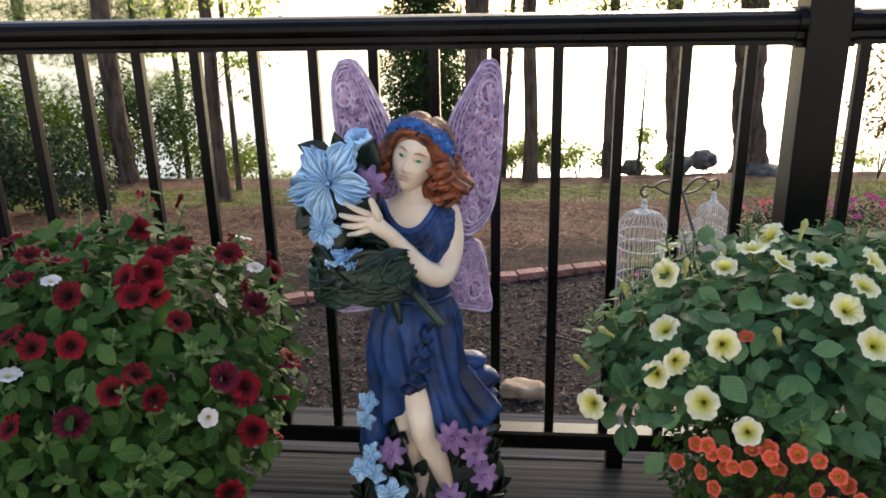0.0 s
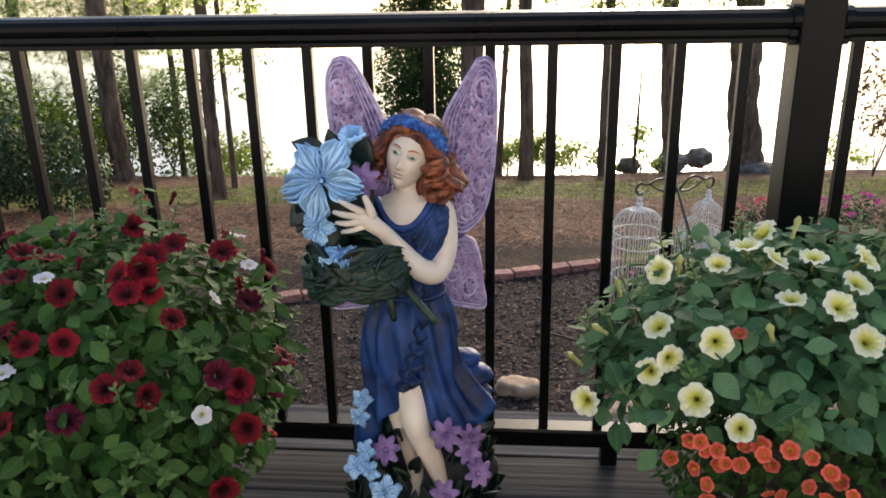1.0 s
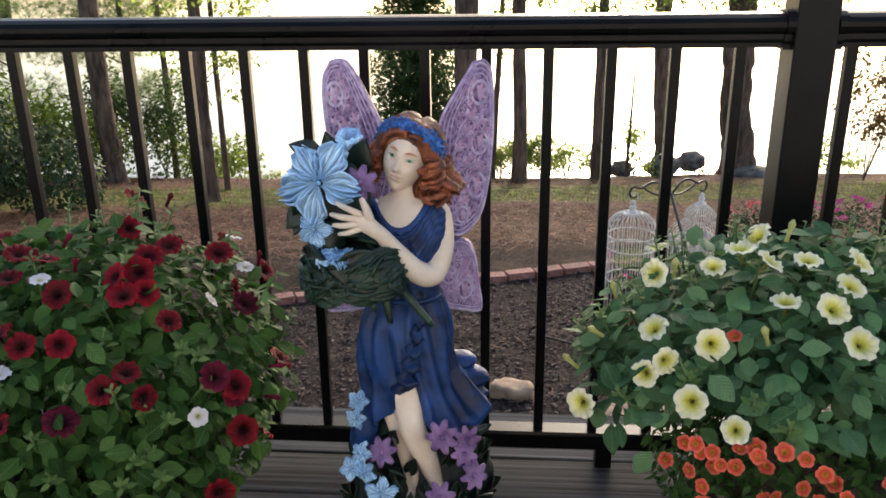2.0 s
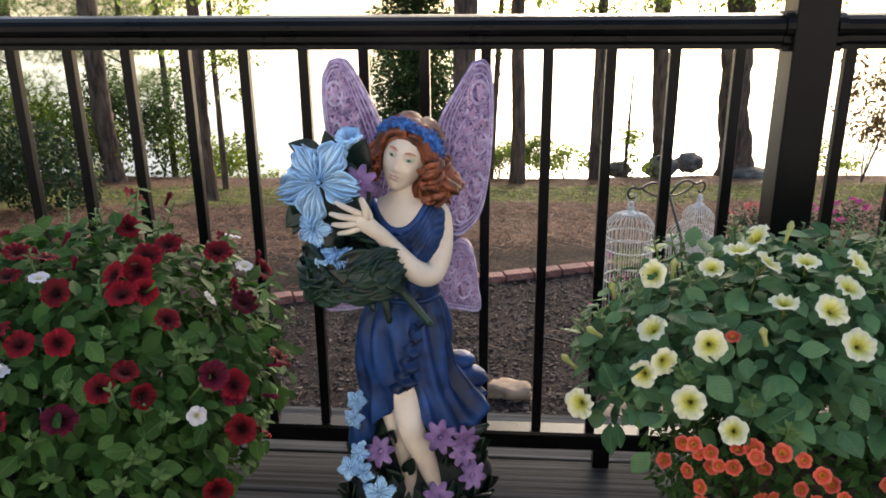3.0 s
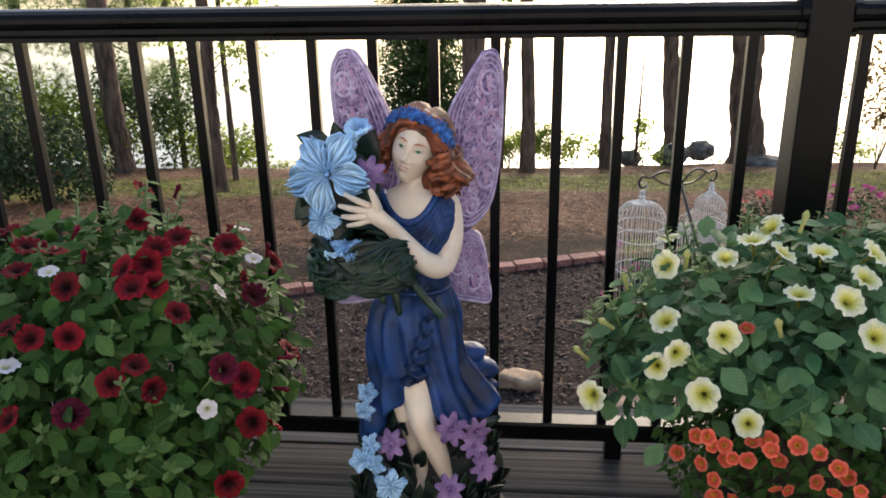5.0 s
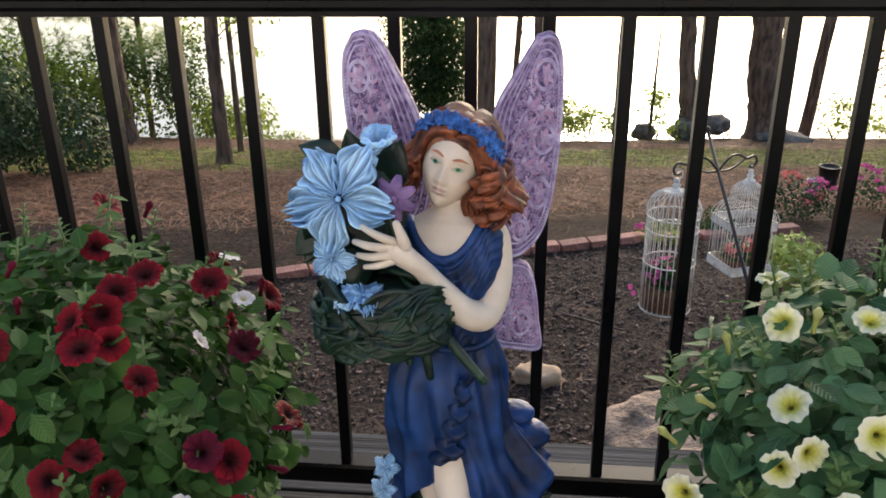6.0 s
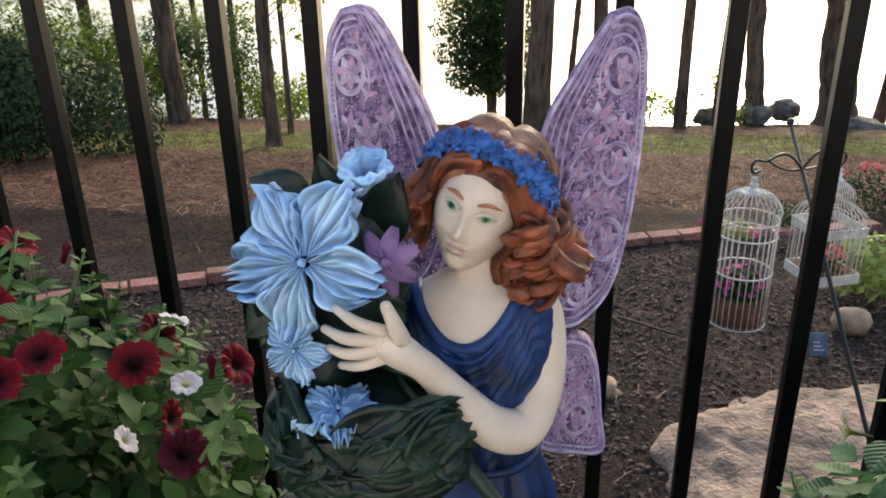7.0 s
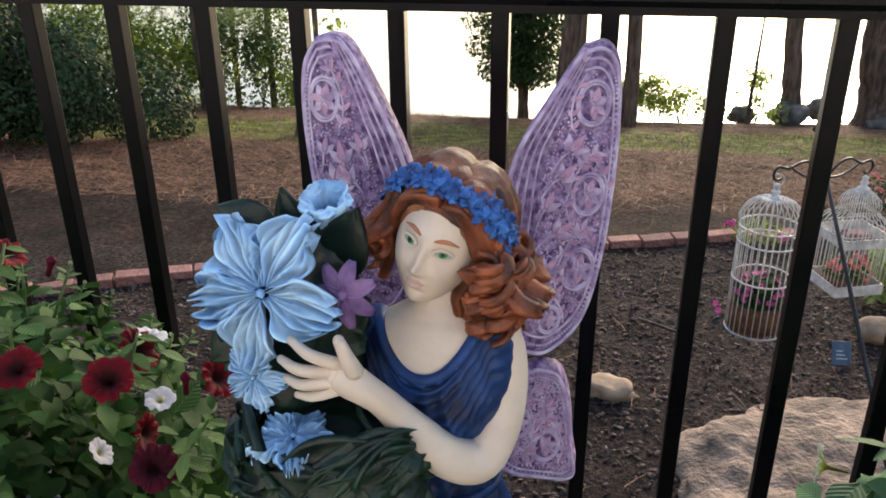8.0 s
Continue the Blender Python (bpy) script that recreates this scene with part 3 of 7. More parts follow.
def build_railing():
    rail = thing("railing", "glossy black metal deck railing with square balusters", "railing", (0.0, RAIL_Y, 0.0), kind="structure")
    half = [(0.020, 0.870), (0.020, 0.878), (0.024, 0.884), (0.024, 0.893), (0.032, 0.898), (0.036, 0.905), (0.036, 0.913), (0.031, 0.921), (0.020, 0.927), (0.007, 0.930)]
    prof = [(RAIL_Y + w, z) for w, z in half] + [(RAIL_Y - w, z) for w, z in reversed(half)]
    low = [(0.021, 0.047), (0.022, 0.049), (0.022, 0.080), (0.019, 0.086)]
    lowp = [(RAIL_Y + w, z) for w, z in low] + [(RAIL_Y - w, z) for w, z in reversed(low)]
    posts = (-1.232, 0.594, 2.42)
    for a, b in ((-3.06, -1.232), (-1.232, 0.594), (0.594, 2.42)):
        shape_part("top_rail", extrude_x(prof, a + 0.036, b - 0.036), M["black_metal"], rail, smooth=False)
        shape_part("bottom_rail", extrude_x(lowp, a + 0.036, b - 0.036), M["black_metal"], rail, smooth=False)
        for x in (a + 0.043, b - 0.043):
            ring = [(RAIL_Y + (y - RAIL_Y) * 1.13, 0.899 + (z - 0.899) * 1.13) for y, z in prof]
            shape_part("rail_bracket", extrude_x(ring, x - 0.007, x + 0.007), M["black_metal"], rail, smooth=False)
    for x in posts:
        bm = bmesh.new()
        box(bm, (x - 0.036, RAIL_Y - 0.038, 0.0), (x + 0.036, RAIL_Y + 0.038, 1.16), 0.003)
        post = part("post", bm, M["black_metal"], rail)
        bm = bmesh.new()
        box(bm, (x - 0.043, RAIL_Y - 0.045, 1.16), (x + 0.043, RAIL_Y + 0.045, 1.185), 0.006)
        part("post_cap", bm, M["black_metal"], post)
        bm = bmesh.new()
        box(bm, (x - 0.055, RAIL_Y - 0.057, 0.0), (x + 0.055, RAIL_Y + 0.057, 0.012), 0.004)
        part("base_flange", bm, M["black_metal"], post)
    bm = bmesh.new()
    box(bm, (-0.0095, RAIL_Y - 0.0095, 0.082), (0.0095, RAIL_Y + 0.0095, 0.873), 0.0015)
    first = part("baluster", bm, M["black_metal"], rail)
    spots = [0.141 + 0.1127 * k for k in range(-27, 4)] + [0.669 + 0.1127 * k for k in range(16)]
    spots = [x for x in spots if min(abs(x - p) for p in posts) > 0.05]
    for i, x in enumerate(spots):
        ob = first
        if i:
            ob = new("baluster", first.data)
            ob.parent = rail
        ob.location = (x, -RAIL_Y, 0)
    bm = bmesh.new()
    box(bm, (0.262, RAIL_Y - 0.018, 0.0), (0.297, RAIL_Y + 0.018, 0.05), 0.003)
    part("foot_block", bm, M["black_metal"], rail)


build_railing()

# ---- painted resin garden statue, one mesh ----
PAINT = [
    material("cream_resin_paint", (0.75, 0.63, 0.52), (0.85, 0.75, 0.65), 18, 0.5, 0, 0.12, 140, patch=0.06, patch_scale=20, spec=0.4),
    material("navy_dress_paint", (0.003, 0.014, 0.055), (0.013, 0.055, 0.21), 22, 0.5, 0, 0.25, 120, patch=0.25, patch_scale=14, spec=0.4, crease_tone=0.6),
    material("auburn_hair_paint", (0.040, 0.0115, 0.006), (0.25, 0.072, 0.030), 38, 0.42, 0, 0.5, 160, patch=0.25, patch_scale=25, spec=0.45, crease_tone=0.75),
    material("blue_wreath_paint", (0.010, 0.040, 0.16), (0.04, 0.15, 0.45), 90, 0.55, 0, 0.6, 260, crease_tone=0.5),
    material("pale_blue_petal_paint", (0.22, 0.41, 0.66), (0.44, 0.65, 0.86), 26, 0.55, 0, 0.4, 160, patch=0.15, patch_scale=22, spec=0.4, crease_tone=0.55),
    material("dark_leaf_paint", (0.002, 0.008, 0.006), (0.010, 0.032, 0.018), 30, 0.42, 0, 0.4, 90, patch=0.3, patch_scale=10, spec=0.5, crease_tone=0.6),
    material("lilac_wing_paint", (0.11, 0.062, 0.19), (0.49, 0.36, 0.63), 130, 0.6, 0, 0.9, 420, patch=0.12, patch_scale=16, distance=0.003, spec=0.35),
    material("lilac_relief_paint", (0.42, 0.31, 0.56), (0.72, 0.64, 0.85), 70, 0.55, 0, 0.4, 240, patch=0.12, patch_scale=30, spec=0.4),
    material("pink_relief_paint", (0.50, 0.28, 0.50), (0.66, 0.44, 0.66), 60, 0.55, 0, 0.4, 240),
    material("purple_petal_paint", (0.12, 0.060, 0.19), (0.30, 0.18, 0.39), 40, 0.55, 0, 0.3, 160),
    material("iris_green_paint", (0.02, 0.20, 0.07), (0.05, 0.32, 0.13), 90, 0.3, 0, 0.0),
    material("pupil_black_paint", (0.004, 0.004, 0.004), (0.01, 0.01, 0.01), 90, 0.3, 0, 0.0),
    material("eye_pale_paint", (0.40, 0.40, 0.36), (0.50, 0.50, 0.46), 90, 0.4, 0, 0.0),
    material("brow_orange_paint", (0.50, 0.17, 0.09), (0.60, 0.24, 0.13), 90, 0.5, 0, 0.0),
    material("lip_paint", (0.58, 0.40, 0.36), (0.66, 0.48, 0.44), 90, 0.45, 0, 0.1),
    material("brown_crown_paint", (0.14, 0.055, 0.028), (0.36, 0.155, 0.080), 30, 0.5, 0, 0.4, 120, patch=0.2, patch_scale=20),
    material("blue_groove_shade", (0.15, 0.29, 0.50), (0.27, 0.46, 0.70), 40, 0.55, 0, 0.3, 160),
    material("mossy_base_paint", (0.004, 0.010, 0.014), (0.016, 0.030, 0.030), 24, 0.6, 0, 0.6, 60, patch=0.3, patch_scale=9),
]
SKIN, NAVY, HAIR, WREATH, SKYB, DARK, WING, RELIEF, PINK, PURPLE, IRIS, PUPIL, EYE, BROW, LIP, CROWN, SKYD, BASE = range(18)
SHAPES = []


def add(shape, slot):
    SHAPES.append((list(shape[0]), list(shape[1]), list(shape[2]) if len(shape) > 2 else [slot] * len(shape[1])))


def smooth_path(points, n):
    """A soft curve through points of any dimension."""
    P = np.array(points, float)
    Q = np.vstack([2 * P[0] - P[1], P, 2 * P[-1] - P[-2]])
    out = []
    k = len(P) - 1
    for i in range(n):
        s = min(i / (n - 1) * k, k - 1e-6)
        j = int(s)
        t = s - j
        a, b, c, d = Q[j:j + 4]
        out.append(0.5 * ((2 * b) + (c - a) * t + (2 * a - 5 * b + 4 * c - d) * t * t + (3 * b - a - 3 * c + d) * t ** 3))
    return np.array(out)


def flesh(points, slot, n=24, sides=16):
    """A rounded limb through (x, y, z, radius) points."""
    Q = smooth_path(points, n)
    add(tube(Q[:, :3], np.maximum(Q[:, 3], 0.001), sides), slot)
    for q in (Q[0], Q[-1]):
        add(lump(q[:3], (q[3],) * 3, 1, 0.0, levels=2), slot)


def lock(path, r, slot, ridges=4, sides=14, n=26, tip=0.25):
    """A ridged lock of hair."""
    Q = smooth_path(path, n)
    rad = [r * (1 - (1 - tip) * max(0, (i / (n - 1) - 0.55) / 0.45) ** 1.3) * min(1.0, 0.55 + i / 5) for i in range(n)]
    V, F = tube(Q, 1.0, sides)
    V = np.array(V)
    for i in range(n):
        for s in range(sides):
            a = 2 * math.pi * s / sides
            V[i * sides + s] = Q[i] + (V[i * sides + s] - Q[i]) * rad[i] * (1 + 0.27 * math.cos(ridges * a + i * 0.25))
    S = [slot] * len(F)
    add((V, F, S), slot)


def petal(c, out, nrm, length, width, slot, cup=0.2, droop=0.35, ridges=7, ruffle=0.06, point=0.0, thick=0.0025, seed=0, nu=9, nv=11, fan=False):
    """A thick modelled petal or leaf from c along out."""
    out, nrm = Vector(out).normalized(), Vector(nrm).normalized()
    side = out.cross(nrm).normalized()
    nrm = side.cross(out).normalized()
    V = []
    for layer in (0, 1):
        for i in range(nu):
            s = i / (nu - 1)
            w = width * 0.5 * (math.sin(math.pi * min(1.0, 0.10 + 0.62 * s)) if not point else math.sin(math.pi * min(1.0, 0.06 + (0.94 if point > 0.9 else 0.80) * s) ** (0.8)) ** 0.9)
            if not point and s > 0.85:
                w *= 1 - 0.35 * ((s - 0.85) / 0.15) ** 2
            if fan:
                w = width * 0.5 * (0.10 + 0.90 * math.sin(math.pi * (0.03 + 0.73 * s)) ** 1.7)
            for j in range(nv):
                t = 2 * j / (nv - 1) - 1
                edge = 1 - 0.14 * (0.0 if point else t * t) - (0.05 * math.cos(t * 9 + seed) if not point else 0)
                h = length * (cup * s - droop * s * s) + length * ruffle * s * math.sin(5.5 * t + seed * 1.7) * abs(t) ** 0.8
                h += length * 0.030 * math.cos(t * math.pi * ridges) * min(1, 2.5 * s) * (1 - abs(t) * 0.4)
                h += length * 0.10 * (abs(t) ** 2) * (1 - s) - layer * thick
                if fan:
                    edge = 1 - 0.16 * t * t + (0.040 * math.cos(9 * t + seed) + 0.03 * math.cos(17 * t + 2 * seed)) * s * s
                    # the frill runs round the rim, strongest at the very edge
                    rim_way = math.atan2(1.25 * t, 0.25 + s) * 7.5
                    lip = max(abs(t) ** 2.2 * min(1, 2.2 * s), s ** 5)
                    h = length * (cup * s - droop * s * s) + length * 0.13 * math.sin(rim_way * 2.6 + seed * 2.3 + 1.3 * math.sin(rim_way * 0.9 + seed)) * lip
                    fold = math.cos(t * math.pi * ridges + 0.9 * math.sin(4 * s + seed + 2 * t))
                    h += length * 0.055 * fold * min(1, 2.5 * s) * (1 - 0.45 * lip) + length * 0.018 * math.cos(t * math.pi * ridges * 2.3 + seed)
                    h += length * 0.07 * noise.noise(Vector((2.6 * t + seed * 5, 3.5 * s, seed))) * s + length * 0.13 * t * t * (1 - s)
                    h -= layer * thick
                V.append(Vector(c) + out * (length * s * edge) + side * (w * t) + nrm * h)
    F = []
    for i in range(nu - 1):
        for j in range(nv - 1):
            a = i * nv + j
            F.append((a, a + 1, a + nv + 1, a + nv))
            b = nu * nv + a
            F.append((b, b + nv, b + nv + 1, b + 1))
    rim = [j for j in range(nv)] + [i * nv + nv - 1 for i in range(1, nu)] + [(nu - 1) * nv + j for j in range(nv - 2, -1, -1)] + [i * nv for i in range(nu - 2, 0, -1)]
    for q in range(len(rim)):
        a, b = rim[q], rim[(q + 1) % len(rim)]
        F.append((b, a, a + nu * nv, b + nu * nv))
    S = [slot] * len(F)
    # Shade in the grooves near the petal's foot is put in as deeper blue.
    if fan:
        q = 0
        for i in range(nu - 1):
            for j in range(nv - 1):
                t, s = 2 * (j + 0.5) / (nv - 1) - 1, (i + 0.5) / (nu - 1)
                if math.cos(t * math.pi * ridges + 1.1 * math.sin(5 * s + seed + 2 * t)) < -0.45 - 1.6 * (s - 0.18):
                    S[q] = SKYD
                q += 2
    add((V, F, S), slot)


def bloom(c, nrm, r, petals, slot, heart=None, width=0.75, turn=0.0, cup=0.25, droop=0.35, ruffle=0.06, ridges=5, point=0.0, seed=0, angles=None, fan=False, grow=None):
    n = Vector(nrm).normalized()
    up = Vector((0, 0, 1)) - n * n.z
    up.normalize()
    sd = up.cross(n)
    for i in range(petals):
        g = radians(angles[i]) if angles else turn + 2 * math.pi * i / petals
        d = up * math.cos(g) + sd * math.sin(g)
        petal(Vector(c) + d * r * 0.08, d, n, r * 0.95 * (grow[i] if grow else 1.0), r * width * 1.5, slot, cup, droop, ridges, ruffle, point, r * 0.05, seed + i, *((27, 47, True) if fan else (9, 11, False)))
    add(lump(Vector(c) + n * r * 0.07, (r * (0.055 if fan else 0.17),) * 3, seed, 0.2, levels=2), heart if heart is not None else slot)


def head():
    f = Vector((-0.17, -0.97, 0.08)).normalized()
    u = Vector((0.31, 0.0, 0.95))
    u = (u - f * u.dot(f)).normalized()
    r = u.cross(f).normalized()
    E = Vector((-0.0965, 1.078, 0.7335))
    C = E - f * 0.036 - u * 0.006

    def at(x, y, z):
        return C + r * x + u * y + f * z

    def g(x, y, cx, cy, sx, sy):
        return math.exp(-((x - cx) / sx) ** 2 - ((y - cy) / sy) ** 2)

    def surface(a, b):
        """Face surface by angles: a across, b up."""
        nr, nu, nf = math.sin(a) * math.cos(b), math.sin(b), math.cos(a) * math.cos(b)
        jaw = 1 - 0.32 * max(0.0, -nu) ** 1.6
        x, y, z = 0.0342 * nr * jaw, (0.050 if nu > 0 else 0.0530) * nu, 0.040 * nf
        if nf > 0:
            k = min(1, nf * 2)
            h = 0.0074 * g(x, y, 0, -0.0112, 0.0044, 0.0050) + 0.0042 * g(x, y, 0, -0.003, 0.0036, 0.010)
            h += 0.0022 * (g(x, y, 0.0048, -0.0138, 0.003, 0.003) + g(x, y, -0.0048, -0.0138, 0.003, 0.003))
            h -= 0.0048 * (g(x, y, 0.0142, 0.0065, 0.0075, 0.0055) + g(x, y, -0.0142, 0.0065, 0.0075, 0.0055))
            h += 0.0018 * (g(x, y, 0.014, 0.0165, 0.010, 0.004) + g(x, y, -0.014, 0.0165, 0.010, 0.004))
            h += 0.0028 * (g(x, y, 0.018, -0.012, 0.009, 0.008) + g(x, y, -0.018, -0.012, 0.009, 0.008))
            h += 0.0040 * g(x, y, 0, -0.0214, 0.0080, 0.0029) + 0.0044 * g(x, y, 0, -0.0268, 0.0066, 0.0027)
            h -= 0.0034 * g(x, y, 0, -0.0241, 0.0088, 0.0010)
            h -= 0.0022 * g(x, y, 0, -0.0318, 0.008, 0.0027)
            h += 0.0050 * g(x, y, 0, -0.0430, 0.009, 0.0060)
            z += h * k
        return x, y, z

    na, nb = 140, 110
    V, F, S = [], [], []
    for j in range(nb + 1):
        b = -math.pi / 2 + math.pi * j / nb
        for i in range(na):
            V.append(at(*surface(-math.pi + 2 * math.pi * i / na, b)))
    for j in range(nb):
        for i in range(na):
            F.append((j * na + i, j * na + (i + 1) % na, (j + 1) * na + (i + 1) % na, (j + 1) * na + i))
            x, y, z = surface(-math.pi + 2 * math.pi * (i + 0.5) / na, -math.pi / 2 + math.pi * (j + 0.5) / nb)
            lip = z > 0.02 and abs(x) < 0.0080 * (1 - ((y + 0.0241) / 0.0066) ** 2) and abs(y + 0.0241) < 0.0052
            S.append(LIP if lip else SKIN)
    add((V, F, S), SKIN)

    def face_at(x, y, lift):
        b = math.asin(max(-1, min(1, y / (0.050 if y > 0 else 0.0530))))
        jaw = 1 - 0.32 * max(0.0, -math.sin(b)) ** 1.6
        a = math.asin(max(-1, min(1, x / (0.0342 * jaw * math.cos(b)))))
        _, _, z = surface(a, b)
        return at(x, y, z + lift)

    for s in (-1, 1):
        ex, ey = 0.0140 * s, 0.0060

        def disc(rx, ry, lift, slot, dx=0.0):
            K = 20
            pts = [face_at(ex + dx + rx * math.cos(q), ey + ry * math.sin(q), lift) for q in np.linspace(0, 2 * math.pi, K, endpoint=False)]
            add(([face_at(ex + dx, ey, lift + 0.0010)] + pts, [(0, 1 + i, 1 + (i + 1) % K) for i in range(K)]), slot)

        disc(0.0064, 0.0027, 0.0010, EYE)
        disc(0.0031, 0.0027, 0.0018, IRIS)
        disc(0.0014, 0.0014, 0.0028, PUPIL)
        lid = [face_at(ex + 0.0074 * math.cos(q), ey + 0.0036 * math.sin(q), 0.0020) for q in np.linspace(0.1, math.pi - 0.1, 9)]
        add(tube(lid, 0.0014, 6), SKIN)
        lid = [face_at(ex + 0.0068 * math.cos(q), ey - 0.0036 * math.sin(q), 0.0006) for q in np.linspace(0.1, math.pi - 0.1, 9)]
        add(tube(lid, 0.0009, 6), SKIN)
        brow = [face_at(0.0142 * s + d * s, 0.0158 + 0.0028 * math.cos(d * 170) - 0.0012, 0.0004) for d in np.linspace(-0.0085, 0.0085, 9)]
        add(tube(brow, [0.0006, 0.0012, 0.0016, 0.0017, 0.0017, 0.0016, 0.0013, 0.0009, 0.0004], 6), BROW)

    # crown of hair, parted in two lobes
    for s, off in ((-1, 0.0135), (1, 0.0135)):
        V, F = lump((0, 0, 0), (1, 1, 1), 3 + s, 0.04, 2.0, 4)
        V = [at(s * off + 0.030 * v[0], 0.026 + 0.043 * v[1], -0.012 + 0.040 * v[2]) for v in V]
        V = [v + (v - C).normalized() * 0.0011 * math.sin(55 * (v - C).dot(r) / 0.04 + 2 * (v - C).dot(f) / 0.01) for v in V]
        add((V, F), CROWN)
    V, F = lump((0, 0, 0), (1, 1, 1), 3, 0.03, 2.0, 4)
    add(([at(0.034 * v[0], 0.027 + 0.037 * v[1], 0.000 + 0.031 * v[2]) for v in V], F), HAIR)
    rnd = random.Random(12)
    for s in (-1, 1):
        long, bulge, rr = (0.036, 0.026, 0.0066) if s > 0 else (0.046, 0.019, 0.0060)
        for layer in range(3):
            for k in range(15):
                phi = radians((68 if s > 0 else 62) + k * 8.3 + layer * 5 + rnd.uniform(-3, 3))
                d = f * math.cos(phi) + r * (s * math.sin(phi))
                pts = []
                wob = rnd.uniform(0, 6.28)
                for th in (0.30, 0.62, 0.95, 1.30, 1.62):
                    rad = (0.0425 + 0.003 * layer) * math.sin(th) ** 0.8
                    pts.append(C - f * 0.006 + u * (0.013 + 0.047 * math.cos(th)) + d * rad)
                n_low = 7
                L = long * rnd.uniform(0.75, 1.05) * (1.0 if layer else 0.85)
                for q in range(1, n_low + 1):
                    t = q / n_low
                    amp = (0.0115 if s > 0 else 0.0060) * min(1, 2 * t)
                    rad = 0.044 + 0.003 * layer + bulge * math.sin(min(1.0, t * 1.25) * math.pi * 0.62) * (0.55 + 0.25 * layer) + amp * math.sin(wob + t * 11.0)
                    tang = (r * (-s * math.cos(phi)) + f * math.sin(phi)) * (amp * math.cos(wob + t * 11.0))
                    pts.append(C - f * 0.006 + u * (0.008 - 0.004) + d * rad + tang - Vector((0, 0, 1)) * (L * t))
                lock(pts, rr * rnd.uniform(0.8, 1.15), HAIR, rnd.choice((3, 4)), n=34)
        # front locks that frame the brow
        for k in range(7):
            e = 0.0028 * k
            pts = [at(s * (0.001 + 0.4 * e), 0.041 + 0.9 * e, 0.029 - 0.6 * e), at(s * (0.012 + 0.5 * e), 0.0415 + 0.9 * e, 0.0305 - e), at(s * (0.0262 + 0.6 * e), 0.0325 + 0.6 * e, 0.0265 - 1.2 * e),
                   at(s * (0.0365 + 0.7 * e), 0.013, 0.0165 - 1.3 * e), at(s * ((0.0350 if s > 0 else 0.0385) + e), -0.012, 0.0080 - 1.3 * e), at(s * (0.0315 + (1.5 if s > 0 else 1.2) * e), -0.034, 0.008 - 1.3 * e), at(s * (0.0360 + (2.0 if s > 0 else 0.4) * e), -0.050, 0.004 - 1.2 * e)]
            lock([p + r * (0.0022 * math.sin(2.1 * i + k)) + f * (0.002 * math.cos(1.9 * i + k)) for i, p in enumerate(pts)], 0.0058, HAIR, 3, n=34, tip=0.6)
    # loose spiral curls on the fuller side
    for k in range(84):
        phi = radians(rnd.uniform(58, 145))
        d = f * math.cos(phi) + r * math.sin(phi)
        c0 = C + d * rnd.uniform(0.043, 0.066) - Vector((0, 0, 1)) * rnd.uniform(-0.026, 0.022)
        w = Vector((0, 0, 1)).cross(d).normalized()
        turns = rnd.uniform(1.0, 1.6)
        pts = []
        for q in range(14):
            t = q / 13
            a = t * turns * 6.28 + k
            pts.append(c0 + w * (0.0105 * math.cos(a)) + d * (0.0085 * math.sin(a)) - Vector((0, 0, 1)) * (0.034 * t))
        lock(pts, rnd.uniform(0.0036, 0.0056), HAIR, 3, 10, 30, 0.4)
    # wreath, worn as an arch over the front of the crown
    fore = (u * 0.74 + f * 0.67).normalized()

    def arch(q, grow):
        return C + u * 0.021 - f * 0.002 + fore * (math.cos(q) * (0.0425 + grow)) + r * (math.sin(q) * (0.0460 + grow))

    band = fore.cross(r).normalized()
    for k in range(420):
        q = rnd.uniform(-1.62, 1.62)
        d = (fore * math.cos(q) + r * math.sin(q)).normalized()
        p = arch(q, rnd.uniform(0.002, 0.006)) + band * rnd.uniform(-0.0070, 0.0070)
        z = rnd.uniform(0.0022, 0.0038)
        if k % 3:
            petal(p, (d * 0.5 + band * rnd.uniform(-0.9, 0.9) + r * rnd.uniform(-0.9, 0.9)), d, z * 2.4, z * 2.0, WREATH, 0.3, 0.6, 2, 0.1, 0.0, 0.0012, k, 4, 5)
        else:
            add(lump(p, (z, z, z), k, 0.3, levels=1), WREATH)
    add(tube([arch(q, 0.0) for q in np.linspace(-1.7, 1.7, 40)], 0.0068, 8), WREATH)
    flesh([(*(C - u * 0.020 - f * 0.014), 0.0170), (-0.090, 1.119, 0.676, 0.0165), (-0.091, 1.117, 0.654, 0.0185), (-0.092, 1.116, 0.634, 0.026)], SKIN, 14, 20)


